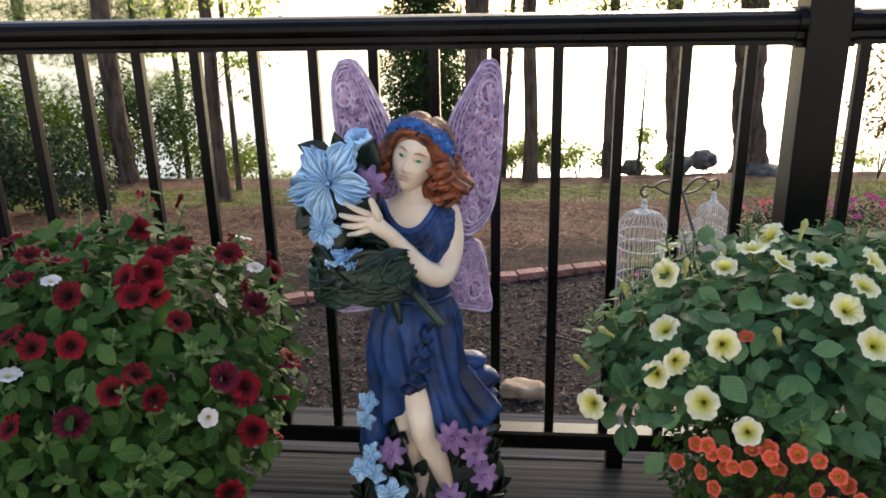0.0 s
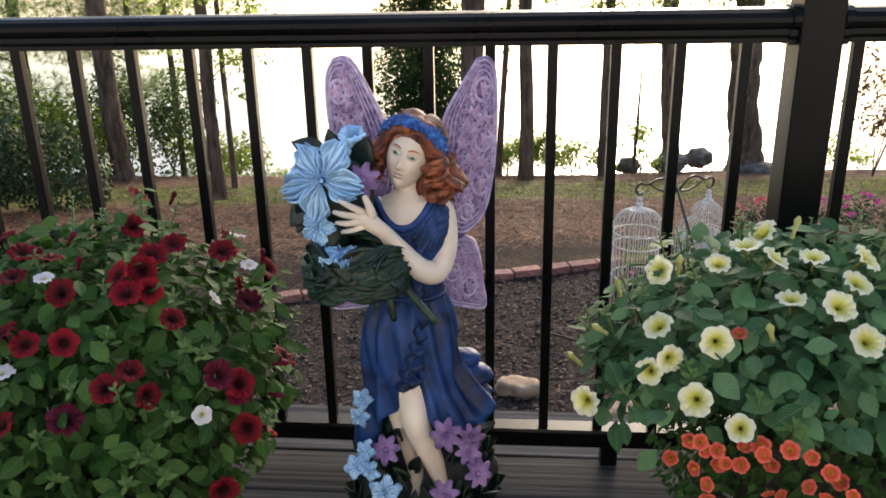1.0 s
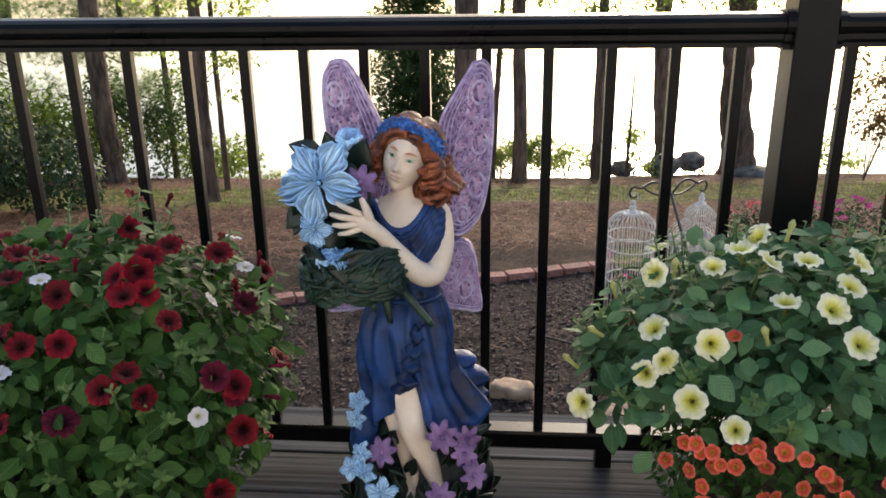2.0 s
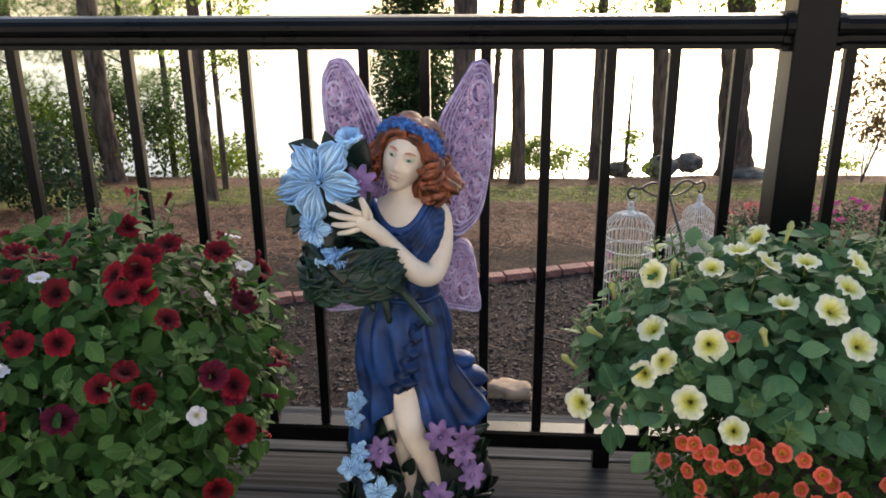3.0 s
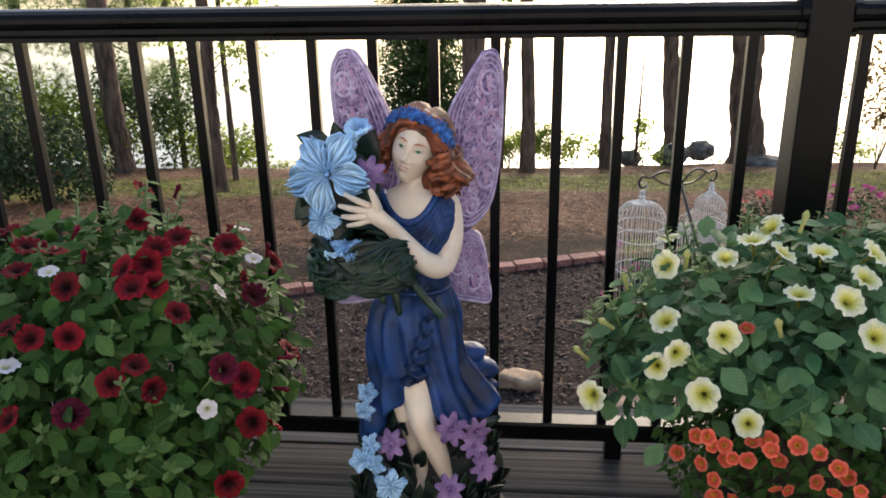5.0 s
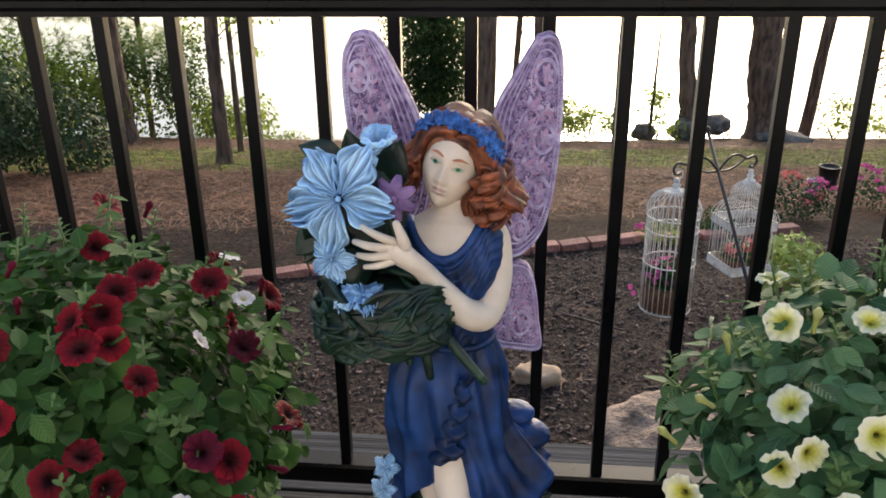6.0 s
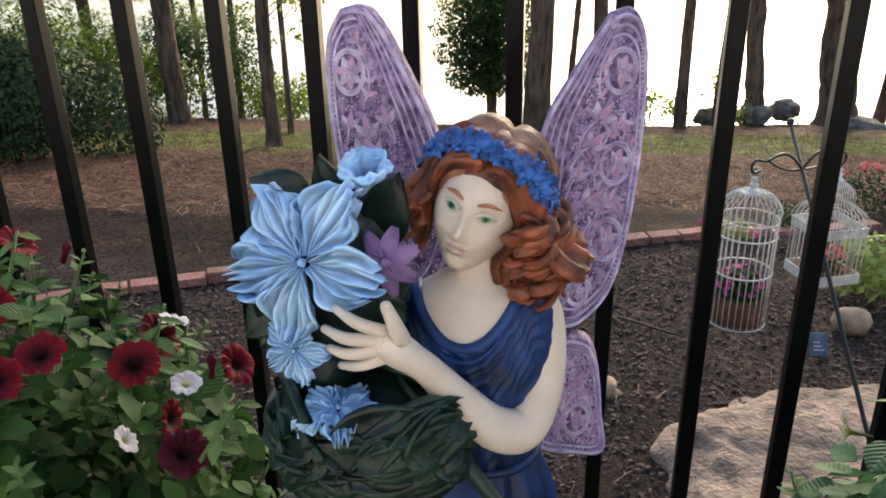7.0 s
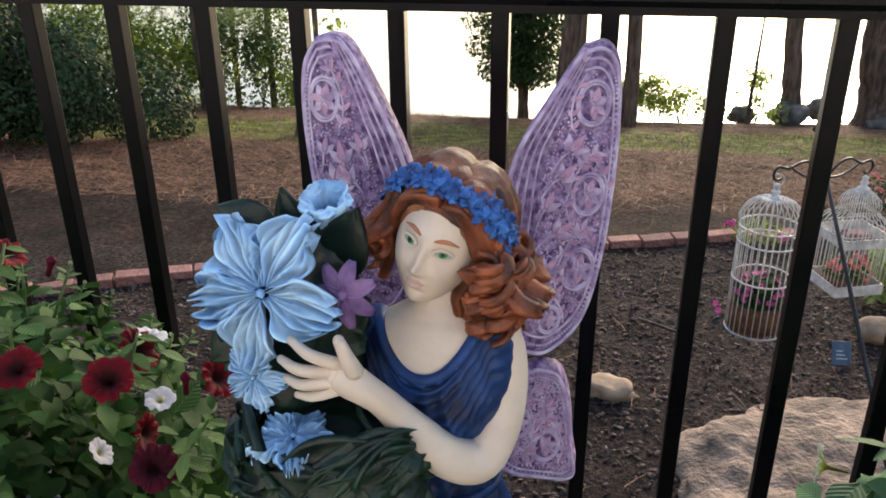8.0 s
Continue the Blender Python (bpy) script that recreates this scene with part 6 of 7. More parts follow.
def bedding_clump(at, radii, n, leaf, flowers, mat, label, seed, size=0.04):
    p = thing("bedding_plant", label, "flowers", at, "bedding plants beyond the edging")
    c = Vector(at) + Vector((0, 0, radii[2] * 0.8))
    rng = np.random.default_rng(seed)
    leaf_cloud("leaves", c, radii, n, size, leaf, p, 0.6, rng=rng, low=-0.7)
    P, N = shell_points(c, [r * 1.04 for r in radii], flowers * 9, 0.1, rng, 0.0)
    heads = P[:flowers]
    for q in heads:
        Q, K = shell_points(q, (0.035, 0.035, 0.028), 8, 0.2, rng, -0.3)
        for a, b in zip(Q, K):
            small_flower(a, b, 0.016, mat, p)
    return p


bedding_clump((2.457, 7.519, -1.554), (0.292, 0.266, 0.226), 700, M["leaf_bush"], 16, M["salmon_petal"], "salmon geraniums with dark leaves in the bed", 31)
bedding_clump((2.703, 7.39, -1.543), (0.172, 0.159, 0.212), 300, M["leaf_bush"], 8, M["pink_petal"], "hot pink geranium in the bed", 32)
bedding_clump((3.544, 8.113, -1.652), (0.35, 0.296, 0.242), 700, M["leaf_bush"], 16, M["pink_petal"], "pink geraniums with dark leaves in the bed", 33)
bedding_clump((4.271, 8.29, -1.677), (0.324, 0.297, 0.243), 600, M["leaf_bush"], 14, M["salmon_petal"], "salmon geraniums at the end of the bed", 34)
bedding_clump((1.678, 6.619, -1.418), (0.182, 0.156, 0.13), 420, M["leaf_red_pot"], 0, M["pink_petal"], "low green plant behind the square birdcage", 35)
bedding_clump((1.139, 6.25, -1.364), (0.207, 0.129, 0.103), 420, M["leaf_tree"], 3, M["pink_petal"], "low yellow-green plant beside the edging bricks", 36, 0.03)


def lime_shrub():
    p = thing("lime_shrub", "small lime-green leafy shrub in the mulch", "shrub", (1.81, 5.281, -1.317))
    rng = np.random.default_rng(41)
    leaf_cloud("leaves", (1.81, 5.281, -1.124), (0.218, 0.205, 0.218), 640, 0.066, M["leaf_lime"], p, 0.5, 0.1, rng, -0.6)
    shape_part("stem", tube([(1.81, 5.28, -1.317), (1.816, 5.281, -1.15)], 0.008, 6), M["twig"], p)


lime_shrub()


def bucket(at, r, h, mat, label, name="bucket"):
    b = thing(name, label, "bucket", at)
    shape_part("body", turned(at, [(r * 0.82, 0), (r * 0.9, h * 0.5), (r, h), (r * 1.04, h), (r * 1.04, h * 1.03), (r * 0.96, h * 1.03), (r * 0.9, h * 0.9)], 24), mat, b)
    shape_part("handle", tube([(at[0] + r * math.cos(a), at[1] - 0.02, at[2] + h + 0.6 * r * math.sin(a)) for a in np.linspace(0, math.pi, 12)], 0.003, 5), M["iron"], b)
    return b


bucket((3.144, 8.705, -1.755), 0.085, 0.20, M["tin"], "galvanised tin bucket behind the geraniums")
bucket((3.638, 9.671, -1.914), 0.12, 0.24, M["black_pot"], "black plastic plant pot standing on the soil", "nursery_pot")

# ---- trees and shrubs by the lake ----


def limb(points, r0, r1, sides=12, seed=0, knobs=0.06, flare=0.0, steps=20):
    """A tapered, slightly crooked trunk or branch through a few points."""
    P = [Vector(p) for p in points]
    pts, rad = [], []
    for i in range(steps + 1):
        s = i / steps * (len(P) - 1)
        k = min(int(s), len(P) - 2)
        q = P[k].lerp(P[k + 1], s - k)
        f = i / steps
        pts.append(q + Vector((noise.noise(Vector((f * 5, seed, 0))), noise.noise(Vector((f * 5, seed, 7))), 0)) * r0 * 0.35)
        rad.append((r0 + (r1 - r0) * f) * (1 + knobs * noise.noise(Vector((f * 14, seed, 3)))) * (1 + flare * math.exp(-f * steps * 0.55)))
    V, F = tube(pts, rad, sides)
    V = [Vector(v) + Vector((noise.noise(Vector(v) * 9 + Vector((seed, 0, 0))), noise.noise(Vector(v) * 9 + Vector((0, seed, 4))), 0)) * r0 * 0.16 for v in V]
    return V, F


def tree(label, base, top, r0, r1, seed, flare=0.5, crown=(), mat="leaf_tree", limbs=(), leaf=0.10, name="pine_tree", lean=None):
    t = thing(name, label, "tree", base, "trees along the lake bank")
    base = (base[0], base[1], base[2] - 0.12)
    pts = [base] + ([lean] if lean else []) + [top]
    shape_part("trunk", limb(pts, r0, r1, 14, seed, 0.08, flare, 36), M["bark"], t)
    for i, (a, b, r) in enumerate(limbs):
        mid = (Vector(a) + Vector(b)) / 2 + Vector((0, 0, 0.05))
        shape_part("limb", limb([a, mid, b], r, r * 0.3, 6, seed + i, 0.1, 0, 10), M["twig"], t)
    rng = np.random.default_rng(seed)
    for i, (c, rad, n) in enumerate(crown):
        if mat == "needle":
            needle_cloud(c, rad, n, t, rng)
        else:
            leaf_cloud("crown", c, rad, n, leaf, M[mat], t, 0.95, 0.5, rng)
    return t


def needle_cloud(c, rad, n, parent, rng, mat=None, length=0.24):
    """Tufts of needles in an uneven cloud."""
    D = unit(rng.normal(size=(n, 3))) * (rng.random((n, 1)) ** 0.45)
    T = np.array(c) + D * np.array(rad)
    k = 14
    P = np.repeat(T, k, 0)
    al = unit(rng.normal(size=P.shape) + np.repeat(unit(D + 1e-3), k, 0) * 0.8)
    X, Y, Z = axes(rng.normal(size=P.shape), al)
    S = np.stack([np.full(len(P), 0.13), length * (0.6 + 0.6 * rng.random(len(P))), np.ones(len(P))], 1)
    many("crown", NEEDLE_V, NEEDLE_F, P, X, Y, Z, S, mat or M["needle"], parent)


def zg(x, y):
    return ground_height(x, y)


# straight lakeside trunks
tree("slim straight brown trunk on the lake bank", (0.325, 14.242, zg(0.325, 14.242)), (0.225, 14.318, 7.432), 0.123, 0.09, 1, 0.35, [((0.074, 14.41, 5.472), (2.4, 1.8, 1.2), 900)])
tree("slim knobbly trunk with low leafy branches", (1.799, 14.906, zg(1.799, 14.906)), (1.76, 14.983, 7.417), 0.102, 0.075, 2, 0.3,
     [((1.646, 14.853, 0.42), (1.275, 0.75, 0.34), 620), ((0.668, 15.001, 0.58), (0.75, 0.6, 0.30), 300), ((2.771, 14.866, 0.52), (0.825, 0.6, 0.33), 340), ((1.602, 14.847, -0.031), (0.21, 0.21, 0.18), 40)],
     limbs=[((1.78, 14.928, 0.193), (0.896, 14.847, 0.87), 0.016), ((1.78, 14.929, 0.268), (2.696, 14.865, 0.875), 0.016), ((1.796, 14.925, -0.259), (1.572, 14.848, 0.044), 0.010)], leaf=0.077)
tree("straight brown pine trunk among shore rocks", (3.379, 16.484, zg(3.379, 16.484)), (3.041, 16.565, 8.129), 0.173, 0.135, 3, 0.5, [((3.344, 16.456, 5.725), (2.4, 1.8, 1.2), 800)], lean=(3.152, 16.5, -0.449))
tree("thick grey-brown trunk with a swollen burl", (4.881, 16.406, zg(4.881, 16.406)), (4.498, 16.487, 8.135), 0.323, 0.225, 4, 0.75, [((4.102, 16.12, 0.66), (1.35, 0.9, 0.40), 560), ((5.153, 16.13, 0.62), (1.2, 0.9, 0.40), 320)],
     limbs=[((4.548, 16.428, 0.459), (3.502, 16.114, 1.143), 0.03)], lean=(4.609, 16.42, -0.744))
V, F = lump((4.42, 16.30, -0.55), (0.13, 0.16, 0.36), 9, 0.15)
burl = shape_part("burl", (V, F), M["bark"], bpy.data.objects["pine_tree.003"], "swollen bark burl")
tree("slender leaning trunk by the shore", (6.062, 17.964, zg(6.062, 17.964)), (7.07, 18.054, 7.346), 0.128, 0.09, 5, 0.3, [((6.177, 17.844, 0.55), (1.2, 0.9, 0.5), 300)])
tree("thick dark pine trunk behind the statue", (-0.658, 13.677, zg(-0.658, 13.677)), (-0.456, 13.761, 8.174), 0.203, 0.165, 6, 0.3, [((-0.519, 13.943, 5.935), (2.7, 1.8, 1.2), 800)])
tree("thin forked trunk with small leaves", (-0.201, 15.118, zg(-0.201, 15.118)), (0.139, 15.166, 3.042), 0.068, 0.03, 7, 0.3,
     [((0.066, 15.144, 0.258), (0.675, 0.6, 0.75), 420), ((-0.084, 15.151, 1.386), (0.9, 0.6, 0.75), 320)], limbs=[((-0.143, 15.131, -1.173), (0.292, 15.144, 0.032), 0.014), ((-0.083, 15.136, -0.57), (-0.384, 15.14, 0.332), 0.012)], name="young_tree", leaf=0.084)
tree("slim leaning trunk with a leafy top", (-4.19, 10.896, zg(-4.19, 10.896)), (-4.047, 10.952, 5.028), 0.111, 0.071, 8, 0.35,
     [((-4.502, 10.785, 0.712), (0.782, 0.569, 0.37), 170), ((-3.506, 10.796, 0.814), (0.64, 0.498, 0.313), 300), ((-3.727, 10.879, -0.089), (0.399, 0.356, 0.199), 90), ((-4.733, 10.963, 0.091), (0.357, 0.285, 0.171), 90), ((-3.663, 10.969, -0.551), (0.285, 0.285, 0.171), 60)],
     limbs=[((-4.157, 10.912, -0.049), (-4.573, 10.784, 0.669), 0.014), ((-4.157, 10.913, 0.023), (-3.506, 10.796, 0.743), 0.014), ((-4.157, 10.909, -0.406), (-3.655, 10.88, -0.046), 0.010)], lean=(-4.2, 10.907, -0.692), leaf=0.077)
tree("thin reddish sapling beside the leaning trunk", (-4.515, 12.461, zg(-4.515, 12.461)), (-4.519, 12.507, 3.636), 0.05, 0.029, 9, 0.2, [((-4.28, 12.287, -0.179), (0.657, 0.438, 0.292), 140), ((-4.004, 12.488, 0.475), (0.586, 0.44, 0.293), 140)], limbs=[((-4.516, 12.474, -0.629), (-3.988, 12.29, -0.178), 0.008)], name="sapling", leaf=0.073)
tree("stout brown pine trunk on a soil mound", (-7.049, 13.692, zg(-7.049, 13.692)), (-7.046, 13.768, 7.415), 0.187, 0.15, 10, 0.5, [((-7.119, 13.866, 4.565), (2.7, 2.1, 1.35), 900)], lean=(-7.1, 13.705, -0.847))
tree("thin straight young trunk by the lake", (-6.737, 15.67, zg(-6.737, 15.67)), (-6.742, 15.726, 4.514), 0.068, 0.045, 11, 0.3, [((-6.694, 15.694, 0.224), (0.75, 0.6, 0.33), 160), ((-6.543, 15.688, -0.754), (0.45, 0.45, 0.45), 90), ((-6.768, 15.677, -1.808), (0.45, 0.45, 0.375), 90)], name="young_tree", leaf=0.073)
tree("dark cedar with drooping sprays near the lake", (-1.657, 15.721, zg(-1.657, 15.721)), (-1.595, 15.767, 3.021), 0.112, 0.03, 12, 0.3, name="cedar_tree",
     limbs=[((-1.63, 15.73, z), (-1.63 + s * (0.92 - 0.1 * z), 15.58, z - 0.18), 0.018) for z in (-1.645, -1.043, -0.441, 0.161) for s in (-1, 1)])
rng_c = np.random.default_rng(77)
cedar = bpy.data.objects["cedar_tree"]
for z, w in ((-2.021, 0.825), (-1.57, 1.08), (-1.118, 1.11), (-0.667, 1.05), (-0.215, 0.93), (0.236, 0.9), (0.763, 0.75), (1.365, 0.63)):
    leaf_cloud("crown", (-1.70, 15.73, z), (w, 0.75, 0.36), 5200, 0.078, M["leaf_dark_tree"], cedar, 0.9, 0.8, rng_c)
for i, (x, y, h, r) in enumerate(((-10.149, 16.099, 6.31, 0.135), (-8.661, 16.887, 5.56, 0.105), (-11.614, 13.765, 6.31, 0.18), (-9.179, 11.839, 6.31, 0.15), (-7.981, 16.585, 4.96, 0.068))):
    tree("slender pine with soft green needles", (x, y, zg(x, y)), (x + 0.1, y, h), r, r * 0.6, 20 + i, 0.3,
         [((x + 0.45, y - 0.3, 0.461), (1.35, 1.2, 0.52), 250), ((x - 0.6, y, -0.367), (1.2, 1.05, 0.45), 230), ((x + 0.52, y - 0.3, -1.195), (1.05, 0.9, 0.4), 170), ((x, y, 1.665), (1.65, 1.35, 0.75), 240)], "needle",
         limbs=[((x, y, -0.292), (x + 1.05, y - 0.3, 0.31), 0.022), ((x, y, -0.743), (x - 1.05, y, -0.292), 0.022), ((x, y, -1.345), (x + 1.05, y - 0.3, -1.12), 0.018)])


def shrub(label, at, radii, n, size, mat, seed, name="shrub", trunks=3, depth=0.5, tv=LEAFLET_V, tf=LEAFLET_F, lumps=6, low=-0.6):
    s = thing(name, label, "shrub", at, name.replace("_", " ") + " growth by the lake")
    rng = np.random.default_rng(seed)
    for i in range(trunks):
        a = rng.uniform(0, 6.28)
        shape_part("stem", limb([at, (at[0] + math.cos(a) * radii[0] * 0.5, at[1] + math.sin(a) * radii[1] * 0.5, at[2] + radii[2] * 1.2)], 0.014, 0.005, 5, seed + i, 0.1, 0, 6), M["twig"], s)
    for i in range(lumps):
        d = rng.normal(size=3) * 0.42
        c = (at[0] + d[0] * radii[0], at[1] + d[1] * radii[1], at[2] + radii[2] * ((0.95 if low > -0.7 else 0.74) + 0.8 * d[2]))
        leaf_cloud("foliage", c, [r * rng.uniform(0.45, 0.75) for r in radii], n // lumps, size, M[mat], s, depth, 0.3, rng, low, tv, tf)
    return s


shrub("large dense dark evergreen bush in the straw", (-6.68, 8.873, -1.811), (1.25, 0.95, 1.08), 22000, 0.060, "leaf_bush", 51, "evergreen_bush", 5, 0.35, LEAF_V, LEAF_F, 9, -0.8)
shrub("large dense dark evergreen bush in the straw", (-7.9, 8.084, -1.685), (1.281, 0.944, 0.971), 13000, 0.064, "leaf_bush", 52, "evergreen_bush", 5, 0.35, LEAF_V, LEAF_F, 9, -0.8)
shrub("yellow-green bush behind the evergreen", (-8.314, 13.799, -2.587), (1.125, 0.9, 0.825), 2200, 0.102, "leaf_tree", 53, "green_bush")
for i, (x, y, w, h, mt) in enumerate(((-9.78, 13.584, 1.35, 1.125, "leaf_tree"), (-11.292, 12.199, 1.5, 1.275, "leaf_tree"), (-9.092, 15.646, 1.2, 1.125, "leaf_tree"), (-10.747, 15.938, 1.35, 1.5, "leaf_tree"), (-13.129, 14.677, 1.65, 1.65, "leaf_tree"), (-7.66, 15.197, 0.9, 1.2, "leaf_dark_tree"), (-6.169, 15.83, 0.825, 0.93, "leaf_tree"))):
    shrub("loose green undergrowth among the pines", (x, y, zg(x, y)), (w, 0.9, h), 2600, 0.105, mt, 90 + i, "green_bush", 3, 0.8, lumps=7)
shrub("round green pine sapling near the shore", (-6.76, 15.206, -2.773), (0.825, 0.75, 1.125), 2600, 0.08, "leaf_dark_tree", 54, "green_bush")
for i, (x, y, w, h, n) in enumerate(((0.809, 15.746, 0.63, 0.48, 520), (1.332, 15.906, 0.675, 0.6, 560), (-0.013, 15.583, 0.48, 0.48, 380), (2.681, 15.997, 0.42, 0.54, 200), (4.237, 17.327, 0.45, 0.39, 160), (6.201, 16.42, 0.825, 0.525, 320), (-2.794, 15.864, 0.75, 0.24, 240), (-4.141, 15.696, 0.75, 0.225, 240), (-5.192, 15.685, 0.75, 0.255, 240))):
    shrub("sparse light green brush on the bank", (x, y, zg(x, y)), (w, 0.45, h), n * 3, 0.072, "leaf_tree", 60 + i, "bank_brush", 3, 0.9, lumps=4)
tree("thin bare sapling with leaves at its foot", (2.49, 15.763, zg(2.49, 15.763)), (2.548, 15.781, -0.657), 0.039, 0.015, 71, 0.2, [((2.534, 15.771, -1.966), (0.39, 0.3, 0.33), 150), ((2.309, 15.766, -2.313), (0.3, 0.3, 0.18), 60)], name="sapling", leaf=0.073)
shrub("tall reddish-leaved shrub at the bank", (6.603, 14.646, -2.677), (0.825, 0.675, 1.275), 1500, 0.087, "leaf_red_shrub", 72, "red_shrub", 4, 0.95, lumps=8)
shrub("tall reddish-leaved shrub at the bank", (8.032, 14.429, -2.637), (0.9, 0.75, 1.35), 1200, 0.087, "leaf_red_shrub", 73, "red_shrub", 4, 0.95, lumps=8)

# ---- potted petunias on the deck ----


def petunia_mesh(name, r, mats, ruffle=0.12, lobes=5, depth=0.9, wide_throat=0.34):
    """A funnel blossom that opens along +Z: petals, throat, heart."""
    k = 40
    rings = [(0.05, -depth, 1), (0.08, -0.5 * depth, 1), (0.10, -0.38, 2), (0.20, -0.22, 1), (wide_throat, -0.08, 1), (0.62, 0.03, 0), (0.82, 0.08, 0), (1.0, 0.03, 0)]
    V, F, S = [], [], []
    for q, z, _ in rings:
        for i in range(k):
            a = 2 * math.pi * i / k
            notch = 1 - (0.13 * (0.5 - 0.5 * math.cos(lobes * a)) ** 3 + 0.02 * math.sin(13 * a)) * max(0, q - 0.3) / 0.7
            w = ruffle * (math.sin(lobes * a * 2 + 0.7) * 0.5 + 0.5 * math.sin(11 * a + 1)) * max(0, q - 0.35)
            V.append((r * q * notch * math.cos(a), r * q * notch * math.sin(a), r * (z + w)))
    for j in range(len(rings) - 1):
        for i in range(k):
            F.append((j * k + i, j * k + (i + 1) % k, (j + 1) * k + (i + 1) % k, (j + 1) * k + i))
            S.append(0 if j == 0 and rings[0][2] == 1 and len(mats) < 3 else (rings[j + 1][2] if j else 1))
    me = bpy.data.meshes.new(name)
    me.from_pydata(V, [], F)
    me.polygons.foreach_set("material_index", np.array([min(s, len(mats) - 1) for s in S], dtype=np.int32))
    me.polygons.foreach_set("use_smooth", np.ones(len(F), dtype=bool))
    for m in mats:
        me.materials.append(m)
    return me


def leaf_mesh(name, mat, wide=1.0):
    """One leaf with a midrib fold and a curled tip, 1 long."""
    st = [(0.0, 0.02), (0.10, 0.10), (0.25, 0.24), (0.45, 0.31), (0.65, 0.28), (0.82, 0.17), (0.94, 0.07), (1.0, 0.0)]
    V, F = [], []
    for s, w in st:
        z = -0.16 * s * s
        V += [(-w * wide, s, z + 0.05 * (w / 0.31)), (-w * wide * 0.5, s, z + 0.035), (0, s, z), (w * wide * 0.5, s, z + 0.035), (w * wide, s, z + 0.05 * (w / 0.31))]
    for j in range(len(st) - 1):
        for i in range(4):
            F.append((5 * j + i, 5 * j + i + 1, 5 * j + 6 + i, 5 * j + 5 + i))
    me = bpy.data.meshes.new(name)
    me.from_pydata(V, [], F)
    me.polygons.foreach_set("use_smooth", np.ones(len(F), dtype=bool))
    me.materials.append(mat)
    return me


def set_piece(name, me, parent, p, n, size, al=None, roll=0.0):
    ob = new(name, me)
    ob.parent = parent
    if al is None:
        q = Vector(n).to_track_quat("Z", "Y").to_matrix().to_4x4() @ Matrix.Rotation(roll, 4, "Z")
    else:
        X, Y, Z = axes(np.array([n], float), np.array([al], float))
        q = Matrix((X[0], Y[0], Z[0])).transposed().to_4x4()
    ob.matrix_basis = Matrix.Translation(Vector(p) - top_of(parent)) @ q @ Matrix.Diagonal((size, size, size, 1))
    return ob


def petunia_pot(name, label, center, radii, seed, leaf_mat, one_leaf, leaf_size, single, filler, rosettes, wide=1.0, clear=lambda p: True):
    c = Vector(center)
    pot = thing(name, label, "potted plant", (c.x, c.y, 0))
    shape_part("pot", turned((c.x, c.y, 0.0), [(0.125, 0), (0.135, 0.02), (0.158, 0.20), (0.170, 0.205), (0.172, 0.235), (0.158, 0.24), (0.150, 0.21)], 40), M["black_pot"], pot, "black plastic pot")
    shape_part("soil", turned((c.x, c.y, 0.17), [(0.150, 0), (0.151, 0.03), (0.10, 0.05), (0.02, 0.055)], 24), M["soil"], pot)
    rng = np.random.default_rng(seed)
    P, N = shell_points(c, [r * 0.93 for r in radii], filler, 0.55, rng, -0.95)
    keep = np.array([clear(p) for p in P])
    P, N = P[keep], N[keep]
    nrm = unit(N * 0.8 + rng.normal(size=N.shape) * 0.5 + np.array((0, 0, 0.6)))
    al = unit(N + rng.normal(size=N.shape) * 0.9 + np.array((0, 0, -0.2)))
    X, Y, Z = axes(nrm, al)
    many("foliage", LEAF_V, LEAF_F, P, X, Y, Z, leaf_size * (0.6 + 0.7 * rng.random(len(P))), leaf_mat, pot, smooth=True)
    me = leaf_mesh("leaf", one_leaf, wide)
    P, N = shell_points(c, radii, single * 3, 0.10, rng, -0.75)
    front = [i for i in range(len(P)) if (N[i][1] < 0.45 or N[i][2] > 0.55) and clear(P[i])][:single]
    for i in front:
        n = unit(N[i] * 0.7 + rng.normal(size=3) * 0.35 + np.array((0, -0.15, 0.55)))
        al = unit(N[i] * 0.6 + rng.normal(size=3) * 0.7 + np.array((0, 0, -0.35)))
        set_piece("leaf", me, pot, P[i], n, leaf_size * rng.uniform(0.75, 1.35), al)
    # fresh shoots: a stem with a whorl of small leaves
    tip_leaf = leaf_mesh("tip_leaf", M["one_leaf_tip"], 0.75)
    P, N = shell_points(c, radii, rosettes * 3, 0.05, rng, -0.3)
    front = [i for i in range(len(P)) if (N[i][1] < 0.6 or N[i][2] > 0.4) and clear(P[i])][:rosettes]
    for i in front:
        up = unit(N[i] + np.array((0, 0, 0.9)) + rng.normal(size=3) * 0.2)
        foot, tip = P[i] - up * 0.05, P[i] + up * rng.uniform(0.015, 0.045)
        stem = shape_part("shoot", tube([foot, (foot + tip) / 2 + rng.normal(size=3) * 0.003, tip], [0.0022, 0.0018, 0.0012], 5), M["stem"], pot)
        for j in range(7):
            a = j * 2.4
            side = np.array((math.cos(a), math.sin(a), 0.35 + 0.12 * j))
            set_piece("tip_leaf", tip_leaf, stem, tip - up * 0.004 * (7 - j), unit(up + 0.5 * np.array((-math.cos(a), -math.sin(a), 0))), leaf_size * (0.62 - 0.05 * j), unit(side))
    return pot


def face_out(p, c, radii, rng, toward=(0.05, -0.5, 0.35), jitter=0.42):
    n = (np.array(p) - np.array(c)) / np.array(radii) ** 2
    return unit(unit(n) * 0.8 + np.array(toward) + rng.normal(size=3) * jitter)


